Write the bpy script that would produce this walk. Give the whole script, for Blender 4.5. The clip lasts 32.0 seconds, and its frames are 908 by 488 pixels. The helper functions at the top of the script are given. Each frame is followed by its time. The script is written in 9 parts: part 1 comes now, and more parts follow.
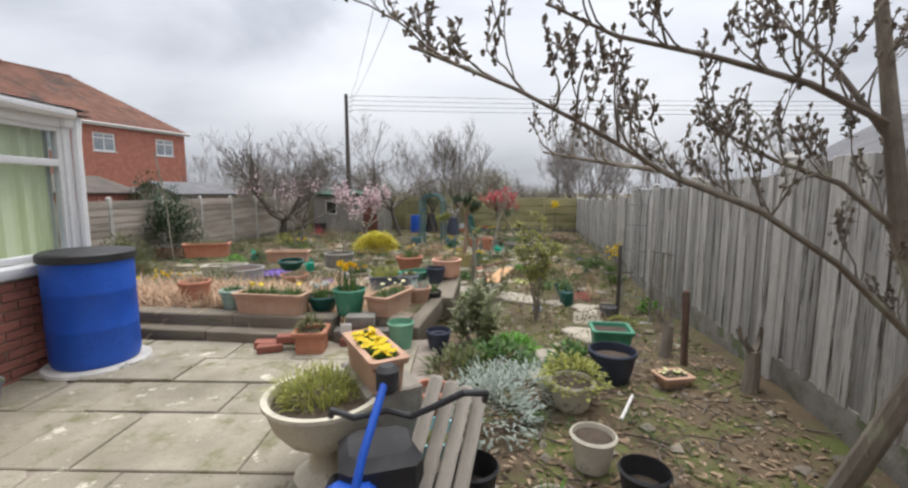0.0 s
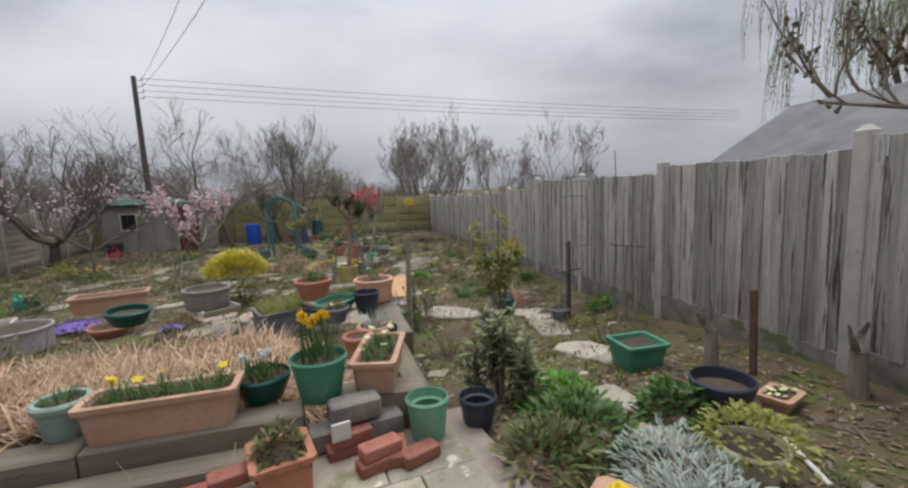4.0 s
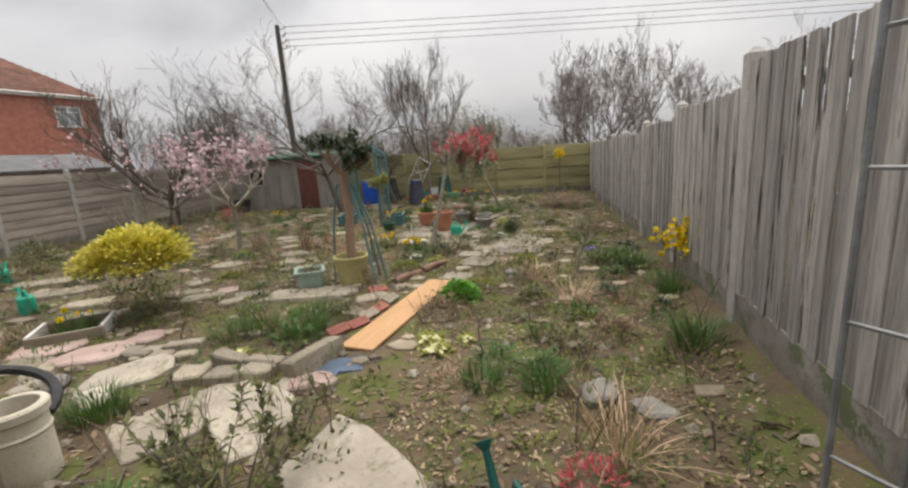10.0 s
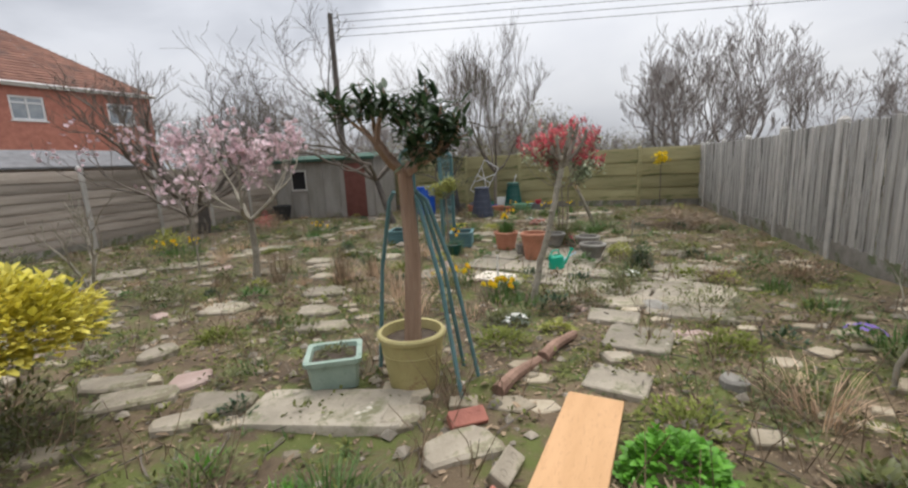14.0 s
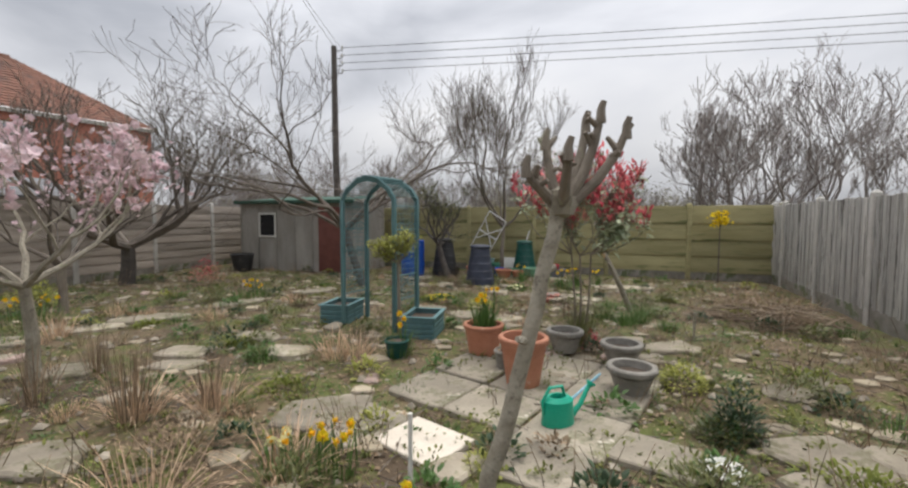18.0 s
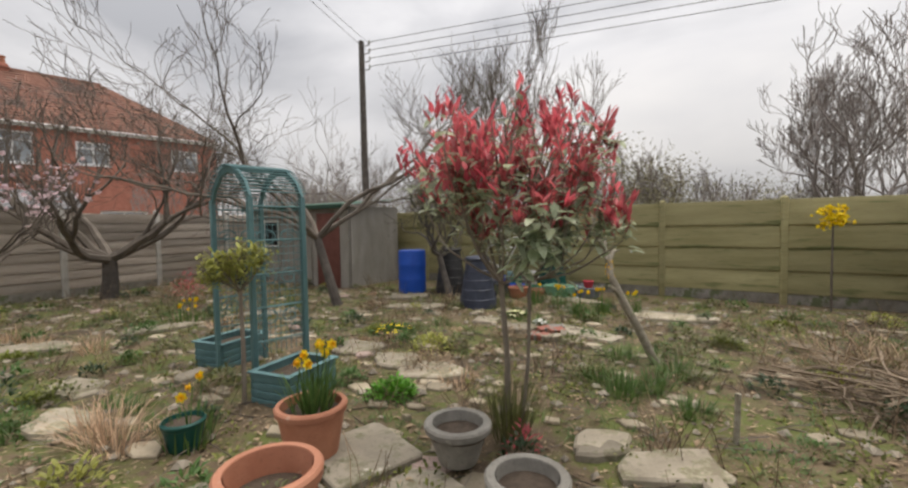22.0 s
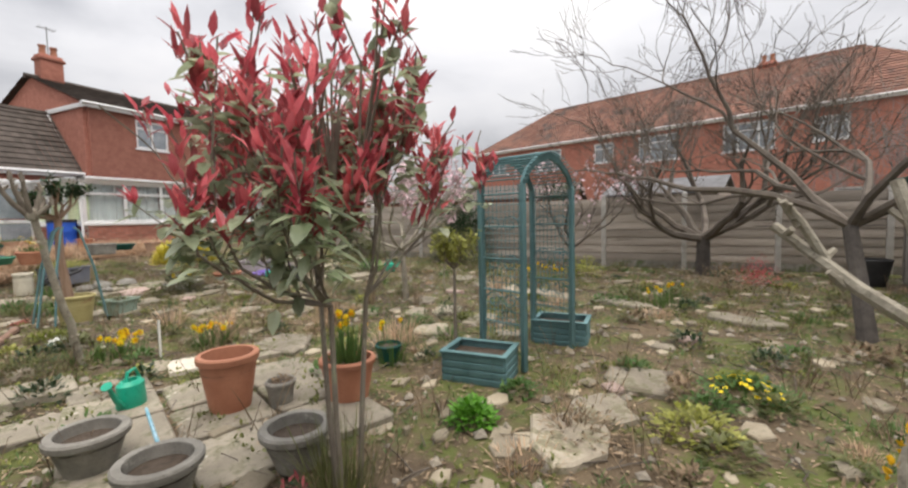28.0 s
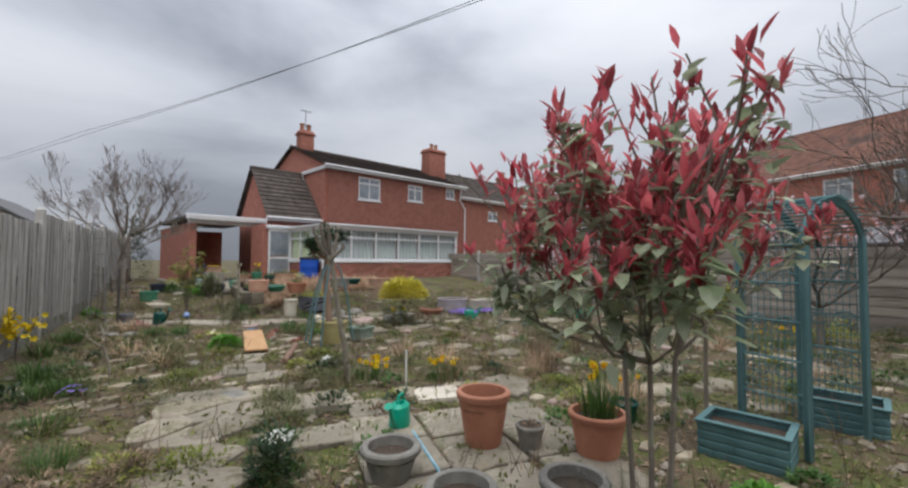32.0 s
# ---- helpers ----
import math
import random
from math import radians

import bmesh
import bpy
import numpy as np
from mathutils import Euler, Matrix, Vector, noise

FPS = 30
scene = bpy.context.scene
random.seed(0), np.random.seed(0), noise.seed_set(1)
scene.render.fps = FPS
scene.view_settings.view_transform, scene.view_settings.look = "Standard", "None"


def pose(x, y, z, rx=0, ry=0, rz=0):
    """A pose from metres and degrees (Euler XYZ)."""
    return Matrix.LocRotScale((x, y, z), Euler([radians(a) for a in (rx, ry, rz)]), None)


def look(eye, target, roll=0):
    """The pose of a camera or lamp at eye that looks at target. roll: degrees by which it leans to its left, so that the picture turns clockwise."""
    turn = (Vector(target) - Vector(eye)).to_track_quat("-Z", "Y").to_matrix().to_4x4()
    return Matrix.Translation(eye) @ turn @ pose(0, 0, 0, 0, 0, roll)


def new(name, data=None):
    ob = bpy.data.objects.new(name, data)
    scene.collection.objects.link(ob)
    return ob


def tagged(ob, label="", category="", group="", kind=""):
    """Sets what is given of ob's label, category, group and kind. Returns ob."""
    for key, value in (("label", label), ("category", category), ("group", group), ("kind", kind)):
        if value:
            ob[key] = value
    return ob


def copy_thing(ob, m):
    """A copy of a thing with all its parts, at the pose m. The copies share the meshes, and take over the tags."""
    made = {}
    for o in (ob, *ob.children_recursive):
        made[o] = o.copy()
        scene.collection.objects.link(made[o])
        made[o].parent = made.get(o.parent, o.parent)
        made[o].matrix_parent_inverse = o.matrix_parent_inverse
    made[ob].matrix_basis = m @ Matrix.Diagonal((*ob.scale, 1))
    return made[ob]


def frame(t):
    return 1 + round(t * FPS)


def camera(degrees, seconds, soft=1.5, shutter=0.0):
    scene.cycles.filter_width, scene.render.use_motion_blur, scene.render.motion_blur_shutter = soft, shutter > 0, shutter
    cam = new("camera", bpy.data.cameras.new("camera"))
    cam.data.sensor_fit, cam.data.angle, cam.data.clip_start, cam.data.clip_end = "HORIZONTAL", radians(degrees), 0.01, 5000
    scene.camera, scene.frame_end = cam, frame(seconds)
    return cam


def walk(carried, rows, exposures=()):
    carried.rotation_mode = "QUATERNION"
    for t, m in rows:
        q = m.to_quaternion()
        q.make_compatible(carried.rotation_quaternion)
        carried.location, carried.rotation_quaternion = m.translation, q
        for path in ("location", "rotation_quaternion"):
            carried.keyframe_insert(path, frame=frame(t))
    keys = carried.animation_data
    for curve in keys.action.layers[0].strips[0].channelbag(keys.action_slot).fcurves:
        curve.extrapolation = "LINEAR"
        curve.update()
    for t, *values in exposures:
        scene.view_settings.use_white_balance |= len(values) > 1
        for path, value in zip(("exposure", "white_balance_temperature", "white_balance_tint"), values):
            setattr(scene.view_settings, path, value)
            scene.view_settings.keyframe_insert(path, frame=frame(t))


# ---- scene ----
cam = camera(93.0, 32.0, soft=2.4)
PATH = [
    (0, (-0.226, 0.274, 1.46), (-0.256, 2.259, 1.221), 0.2),
    (0.5, (-0.408, 0.226, 1.537), (-0.571, 2.215, 1.399), -0.2),
    (1, (-0.613, 0.257, 1.499), (-1.018, 2.204, 1.287), -1.3),
    (1.5, (-0.777, 0.443, 1.497), (-1.224, 2.37, 1.2), -1.9),
    (2, (-0.969, 0.584, 1.486), (-1.299, 2.528, 1.153), -2.0),
    (2.5, (-1.286, 0.768, 1.484), (-1.382, 2.731, 1.114), -2.2),
    (3, (-1.375, 1.101, 1.461), (-1.188, 3.057, 1.089), -1.8),
    (3.5, (-1.492, 1.498, 1.465), (-0.984, 3.408, 1.162), -1.0),
    (4, (-1.497, 1.907, 1.444), (-0.749, 3.745, 1.191), -2.3),
    (4.5, (-1.568, 2.296, 1.554), (-0.651, 4.055, 1.302), -2.7),
    (6.5, (-0.17, 4.041, 1.264), (0.918, 5.713, 1.118), -4.2),
    (7, (0.193, 4.295, 1.201), (0.872, 6.167, 1.013), -4.8),
    (7.5, (0.601, 4.599, 1.188), (0.992, 6.546, 0.951), -3.5),
    (8, (0.872, 4.925, 1.149), (1.181, 6.882, 0.878), -2.1),
    (8.5, (1.076, 5.306, 1.06), (1.228, 7.278, 0.758), -1.6),
    (9, (1.239, 5.683, 1.011), (1.332, 7.653, 0.676), -2.7),
    (9.5, (1.352, 5.895, 1.055), (1.389, 7.861, 0.688), -3.5),
    (10, (1.498, 6.185, 1.046), (1.383, 8.14, 0.639), -3.7),
    (10.5, (1.52, 6.465, 1.02), (1.176, 8.389, 0.598), -3.0),
    (11, (1.467, 6.728, 1.02), (0.778, 8.557, 0.596), -2.3),
    (11.5, (1.363, 7.057, 0.966), (0.414, 8.769, 0.557), -1.8),
    (12, (1.26, 7.476, 0.955), (0.237, 9.154, 0.583), -1.1),
    (12.5, (1.024, 7.854, 0.928), (0.165, 9.629, 0.591), -2.2),
    (13, (0.866, 8.14, 0.908), (0.069, 9.926, 0.493), -3.2),
    (13.5, (0.741, 8.484, 0.907), (0.092, 10.335, 0.517), -2.2),
    (14, (0.606, 8.868, 0.929), (0.281, 10.808, 0.567), -2.8),
    (14.5, (0.65, 9.131, 0.946), (0.614, 11.09, 0.548), -3.3),
    (16.5, (0.708, 10.885, 0.801), (0.576, 12.856, 0.493), -1.2),
    (17, (0.759, 11.293, 0.781), (0.524, 13.26, 0.505), 0.1),
    (17.5, (0.859, 11.603, 0.818), (0.623, 13.577, 0.602), 0.1),
    (18, (0.991, 11.925, 0.847), (0.542, 13.87, 0.727), 0.1),
    (18.5, (1.052, 12.203, 0.818), (0.441, 14.106, 0.745), 0.8),
    (19, (1.078, 12.527, 0.839), (0.416, 14.414, 0.789), -0.1),
    (19.5, (1.313, 12.825, 0.843), (0.666, 14.717, 0.786), -0.8),
    (20, (1.533, 13.209, 0.764), (0.912, 15.109, 0.702), -1.0),
    (20.5, (1.732, 13.531, 0.762), (1.079, 15.42, 0.69), -0.6),
    (21, (1.865, 13.795, 0.755), (1.098, 15.641, 0.685), -0.1),
    (21.5, (2.114, 14.038, 0.848), (1.292, 15.859, 0.741), -0.1),
    (22, (2.191, 14.426, 0.812), (1.351, 16.239, 0.722), -0.9),
    (22.5, (2.404, 14.867, 0.788), (1.395, 16.591, 0.701), -3.2),
    (23, (2.63, 15.293, 0.775), (1.523, 16.954, 0.648), -3.4),
    (23.5, (2.84, 15.741, 0.848), (1.806, 17.45, 0.772), -1.9),
    (24, (2.915, 16.265, 0.807), (1.764, 17.897, 0.699), -2.2),
    (24.5, (2.93, 16.712, 0.79), (1.667, 18.257, 0.658), -1.7),
    (26.5, (2.865, 18.514, 0.728), (1.124, 19.498, 0.734), 1.1),
    (27, (2.807, 18.839, 0.759), (0.903, 19.417, 0.565), -0.1),
    (27.5, (2.755, 18.813, 0.886), (0.777, 18.643, 0.641), 0.1),
    (28, (2.92, 18.586, 0.8), (1.11, 17.746, 0.675), -1.3),
    (28.5, (2.986, 18.36, 0.774), (1.588, 16.93, 0.72), -0.6),
    (29, (3.073, 18.251, 0.796), (2.099, 16.505, 0.733), 0.1),
    (29.5, (3.2, 18.178, 0.828), (2.295, 16.394, 0.845), 1.1),
    (30, (3.313, 18.025, 0.847), (2.239, 16.339, 0.896), 1.2),
    (30.5, (3.378, 17.986, 0.861), (2.261, 16.33, 0.958), 1.3),
    (31, (3.385, 17.974, 0.889), (2.277, 16.317, 1.042), 1.0),
    (31.5, (3.379, 17.983, 0.879), (2.2, 16.374, 1.026), 0.9),
    (32, (3.358, 18.062, 0.857), (1.979, 16.616, 0.937), 0.3),
]
EXPOSURES = [(0.0, 0.44, 6450, 10), (1.0, 0.15, 6450, 10), (3.0, 0.10, 6450, 10), (4.5, 0.0, 6400, 10), (7.0, -0.04, 6350, 10), (9.0, 0.18, 6650, 10), (10.0, 0.30, 7000, 11), (12.0, 0.34, 6900, 11), (14.0, 0.38, 6550, 10), (17.0, 0.33, 6650, 10), (19.0, 0.27, 6700, 10), (22.0, 0.32, 7050, 11), (24.0, 0.50, 7300, 12), (27.0, 0.50, 6950, 11), (28.0, 0.48, 6900, 11), (29.0, 0.38, 6650, 10), (30.0, 0.22, 6450, 10), (31.0, 0.10, 6350, 10), (32.0, -0.04, 6300, 10)]
walk(cam, [(t, look(eye, target, roll)) for t, eye, target, roll in PATH], EXPOSURES)

# ---- light ----
world = bpy.data.worlds.new("overcast")
scene.world = world
world.use_nodes = True
_n, _l = world.node_tree.nodes, world.node_tree.links
_n.clear()
_out, _bg = _n.new("ShaderNodeOutputWorld"), _n.new("ShaderNodeBackground")
_sky = _n.new("ShaderNodeTexSky")
_sky.sky_type, _sky.sun_disc = "NISHITA", False
_sky.sun_elevation, _sky.sun_rotation = radians(73), radians(27)
_sky.dust_density = 3.0
_tc, _map = _n.new("ShaderNodeTexCoord"), _n.new("ShaderNodeMapping")
_map.inputs["Scale"].default_value = (1.0, 1.0, 2.6)
_cl, _cl2 = _n.new("ShaderNodeTexNoise"), _n.new("ShaderNodeTexNoise")
for _c, _s, _d, _r in ((_cl, 1.9, 7.0, 0.5), (_cl2, 1.1, 2.0, 0.5)):
    _c.inputs["Scale"].default_value, _c.inputs["Detail"].default_value, _c.inputs["Roughness"].default_value = _s, _d, _r
_cl.inputs["Distortion"].default_value = 0.3
_mixn = _n.new("ShaderNodeMix")
_mixn.inputs[0].default_value = 0.45
_ramp = _n.new("ShaderNodeValToRGB")
_ramp.color_ramp.elements[0].position, _ramp.color_ramp.elements[0].color = 0.36, (0.36, 0.38, 0.425, 1)
_ramp.color_ramp.elements[1].position, _ramp.color_ramp.elements[1].color = 0.66, (0.79, 0.80, 0.83, 1)
_e = _ramp.color_ramp.elements.new(0.50)
_e.color = (0.62, 0.64, 0.69, 1)
_skys = _n.new("ShaderNodeMix")
_skys.data_type, _skys.blend_type = "RGBA", "MIX"
_skys.inputs[0].default_value = 0.93
_dim = _n.new("ShaderNodeMix")
_dim.data_type, _dim.blend_type = "RGBA", "MULTIPLY"
_dim.inputs[0].default_value = 1.0
_dim.inputs[7].default_value = (0.1, 0.1, 0.1, 1)
_l.new(_tc.outputs["Generated"], _map.inputs[0])
for _c in (_cl, _cl2):
    _l.new(_map.outputs[0], _c.inputs[0])
_l.new(_cl.outputs[0], _mixn.inputs[2]), _l.new(_cl2.outputs[0], _mixn.inputs[3]), _l.new(_mixn.outputs[0], _ramp.inputs[0])
_l.new(_sky.outputs[0], _dim.inputs[6])
_l.new(_dim.outputs[2], _skys.inputs[6]), _l.new(_ramp.outputs[0], _skys.inputs[7])
_sep, _grad, _mul = _n.new("ShaderNodeSeparateXYZ"), _n.new("ShaderNodeMapRange"), _n.new("ShaderNodeMix")
_grad.inputs[1].default_value, _grad.inputs[2].default_value, _grad.inputs[3].default_value, _grad.inputs[4].default_value = 0.0, 1.0, 0.75, 2.3
_mul.data_type, _mul.blend_type = "RGBA", "MULTIPLY"
_mul.inputs[0].default_value = 1.0
_l.new(_tc.outputs["Generated"], _sep.inputs[0]), _l.new(_sep.outputs[2], _grad.inputs[0])
_l.new(_skys.outputs[2], _mul.inputs[6]), _l.new(_grad.outputs[0], _mul.inputs[7])
_l.new(_mul.outputs[2], _bg.inputs[0]), _l.new(_bg.outputs[0], _out.inputs[0])
_bg.inputs[1].default_value = 0.86
sun = new("sun", bpy.data.lights.new("sun", "SUN"))
sun.data.energy, sun.data.angle, sun.data.color = 2.0, radians(50), (1.0, 0.96, 0.90)
sun.matrix_world = look((0, 0, 30), (-4, -8, 0))


# ---- mesh tools ----
class MB:
    """Gathers vertices and faces of one mesh."""

    def __init__(self):
        self.v, self.f, self.mi, self.cur = [], [], [], 0

    def add(self, vs, fs):
        n = len(self.v)
        self.v.extend(tuple(p) for p in vs)
        self.f.extend(tuple(i + n for i in f) for f in fs)
        self.mi.extend([self.cur] * len(fs))
        return self

    def box(self, c, s, rz=0.0, m=None, taper=1.0):
        x, y, z = s[0] / 2, s[1] / 2, s[2] / 2
        vs = [Vector((sx * x * (taper if sz > 0 else 1), sy * y * (taper if sz > 0 else 1), sz * z)) for sz in (-1, 1) for sy in (-1, 1) for sx in (-1, 1)]
        m = (m or Matrix()) if m is not None else Matrix.Rotation(rz, 4, "Z")
        vs = [m @ p + Vector(c) for p in vs]
        return self.add(vs, [(0, 2, 3, 1), (4, 5, 7, 6), (0, 1, 5, 4), (2, 6, 7, 3), (0, 4, 6, 2), (1, 3, 7, 5)])

    def bbox(self, c, s, b=0.01, rz=0.0, rx=0.0, ry=0.0):
        """A box whose upright and top edges are bevelled by b."""
        x, y, z = s[0] / 2, s[1] / 2, s[2] / 2
        b = min(b, x * 0.9, y * 0.9, z * 0.9)
        rings = []
        for zz, k in ((-z, b * 0.7), (-z + b, 0), (z - b, 0), (z, b)):
            xx, yy = x - k, y - k
            rings.append([(xx, yy - b, zz), (xx - b, yy, zz), (-xx + b, yy, zz), (-xx, yy - b, zz), (-xx, -yy + b, zz), (-xx + b, -yy, zz), (xx - b, -yy, zz), (xx, -yy + b, zz)])
        m = Euler((rx, ry, rz)).to_matrix()
        vs = [m @ Vector(p) + Vector(c) for r in rings for p in r]
        fs = [tuple(range(7, -1, -1)), tuple(range(24, 32))]
        fs += [(k * 8 + i, k * 8 + (i + 1) % 8, k * 8 + 8 + (i + 1) % 8, k * 8 + 8 + i) for k in range(3) for i in range(8)]
        return self.add(vs, fs)

    def lathe(self, prof, n=20, c=(0, 0, 0), m=None, wob=0.0, sx=1.0, sy=1.0, capb=True, capt=False):
        """Turns (radius, height) pairs round the z axis."""
        vs, fs, k = [], [], len(prof)
        for r, z in prof:
            for i in range(n):
                a = 2 * math.pi * i / n
                q = 1 + wob * noise.noise(Vector((math.cos(a) * 2, math.sin(a) * 2, z * 4 + c[0])))
                p = Vector((r * q * sx * math.cos(a), r * q * sy * math.sin(a), z))
                vs.append((m @ p if m else p) + Vector(c))
        fs = [(j * n + i, j * n + (i + 1) % n, j * n + n + (i + 1) % n, j * n + n + i) for j in range(k - 1) for i in range(n)]
        if capb:
            fs.append(tuple(range(n - 1, -1, -1)))
        if capt:
            fs.append(tuple(range((k - 1) * n, k * n)))
        return self.add(vs, fs)

    def tube(self, pts, r0, r1=None, n=6, cap=True):
        """A round rod along points, from radius r0 to r1."""
        r1 = r0 if r1 is None else r1
        pts = [Vector(p) for p in pts]
        k = len(pts)
        side, vs = None, []
        for j, p in enumerate(pts):
            d = (pts[min(j + 1, k - 1)] - pts[max(j - 1, 0)])
            d = d.normalized() if d.length > 1e-9 else Vector((0, 0, 1))
            if side is None:
                side = d.cross(Vector((0.31, 0.2, 0.93) if abs(d.z) < 0.9 else (1, 0, 0))).normalized()
            side = (side - d * side.dot(d)).normalized()
            up = d.cross(side)
            r = r0 + (r1 - r0) * j / max(1, k - 1)
            vs += [p + (side * math.cos(2 * math.pi * i / n) + up * math.sin(2 * math.pi * i / n)) * r for i in range(n)]
        fs = [(j * n + i, j * n + (i + 1) % n, j * n + n + (i + 1) % n, j * n + n + i) for j in range(k - 1) for i in range(n)]
        if cap:
            fs += [tuple(range(n - 1, -1, -1)), tuple(range((k - 1) * n, k * n))]
        return self.add(vs, fs)

    def prism(self, outline, z0, z1, bev=0.0, top=None):
        """An upright slab over an outline of (x, y), its top edge drawn in by bev."""
        n = len(outline)
        cx, cy = sum(p[0] for p in outline) / n, sum(p[1] for p in outline) / n
        vs = [(x, y, z0) for x, y in outline] + [(x, y, z1 - bev) for x, y in outline]
        fs = [(i, (i + 1) % n, n + (i + 1) % n, n + i) for i in range(n)]
        if bev:
            for x, y in outline:
                d = math.hypot(x - cx, y - cy) or 1
                vs.append((x - (x - cx) / d * bev * 1.3, y - (y - cy) / d * bev * 1.3, z1))
            fs += [(n + i, n + (i + 1) % n, 2 * n + (i + 1) % n, 2 * n + i) for i in range(n)] + [tuple(range(2 * n, 3 * n))]
        else:
            fs.append(tuple(range(n, 2 * n)))
        return self.add(vs, fs)

    def leaf(self, p, d, l, w, up=(0, 0, 1), fold=0.15):
        """A folded six-sided leaf from p along d."""
        d = Vector(d).normalized()
        s = d.cross(Vector(up))
        s = s.normalized() if s.length > 1e-4 else Vector((1, 0, 0))
        nrm = s.cross(d)
        p = Vector(p)
        a, b = p + d * l * 0.35, p + d * l * 0.72
        dr = nrm * (-fold * l)
        return self.add([p, a + s * w * 0.5 + nrm * w * 0.18, b + s * w * 0.38 + dr * 0.5 + nrm * w * 0.12, p + d * l + dr, b - s * w * 0.38 + dr * 0.5 + nrm * w * 0.12, a - s * w * 0.5 + nrm * w * 0.18, a, b + dr * 0.5],
                        [(0, 1, 6), (6, 1, 2, 7), (7, 2, 3), (0, 6, 5), (6, 7, 4, 5), (7, 3, 4)])

    def blade(self, p, d, l, w, droop=0.4, n=3):
        """A long thin blade that arches over."""
        p, d = Vector(p), Vector(d).normalized()
        s = d.cross(Vector((0, 0, 1)))
        s = s.normalized() if s.length > 1e-4 else Vector((1, 0, 0))
        vs = []
        for j in range(n + 1):
            u = j / n
            q = p + d * l * u + Vector((d.x, d.y, 0)) * droop * l * u * u * 0.6 - Vector((0, 0, 1)) * droop * l * u * u * 0.5
            ww = w * (1 - u ** 2 * 0.92) / 2
            vs += [q - s * ww, q + s * ww]
        return self.add(vs, [(2 * j, 2 * j + 1, 2 * j + 3, 2 * j + 2) for j in range(n)])

    def mesh(self, name, mats, smooth=None):
        me = bpy.data.meshes.new(name)
        me.from_pydata(self.v, [], self.f)
        mats = mats if isinstance(mats, (list, tuple)) else [mats]
        for m in mats:
            me.materials.append(m)
        if len(mats) > 1:
            me.polygons.foreach_set("material_index", self.mi)
        if smooth is not None:
            me.polygons.foreach_set("use_smooth", [True] * len(self.f))
            me.set_sharp_from_angle(angle=radians(smooth))
        me.update()
        return me


def part(name, mb, mats, parent=None, label="", smooth=35, kind=""):
    ob = new(name, mb.mesh(name, mats, smooth))
    if parent is not None:
        ob.parent = parent
    return tagged(ob, label=label, kind=kind)


def thing(name, label, category, at=(0, 0, 0), rz=0.0, group="", kind=""):
    ob = new(name)
    ob.empty_display_size = 0.1
    ob.matrix_basis = Matrix.Translation(at) @ Matrix.Rotation(rz, 4, "Z")
    return tagged(ob, label, category, group, kind)


def solo(name, mb, mats, label, category="", at=(0, 0, 0), rz=0.0, group="", kind="", smooth=35):
    ob = new(name, mb.mesh(name, mats, smooth))
    ob.matrix_basis = Matrix.Translation(at) @ Matrix.Rotation(rz, 4, "Z")
    return tagged(ob, label, category, group, kind)


rnd = random.Random(7)


def U(a, b):
    return rnd.uniform(a, b)


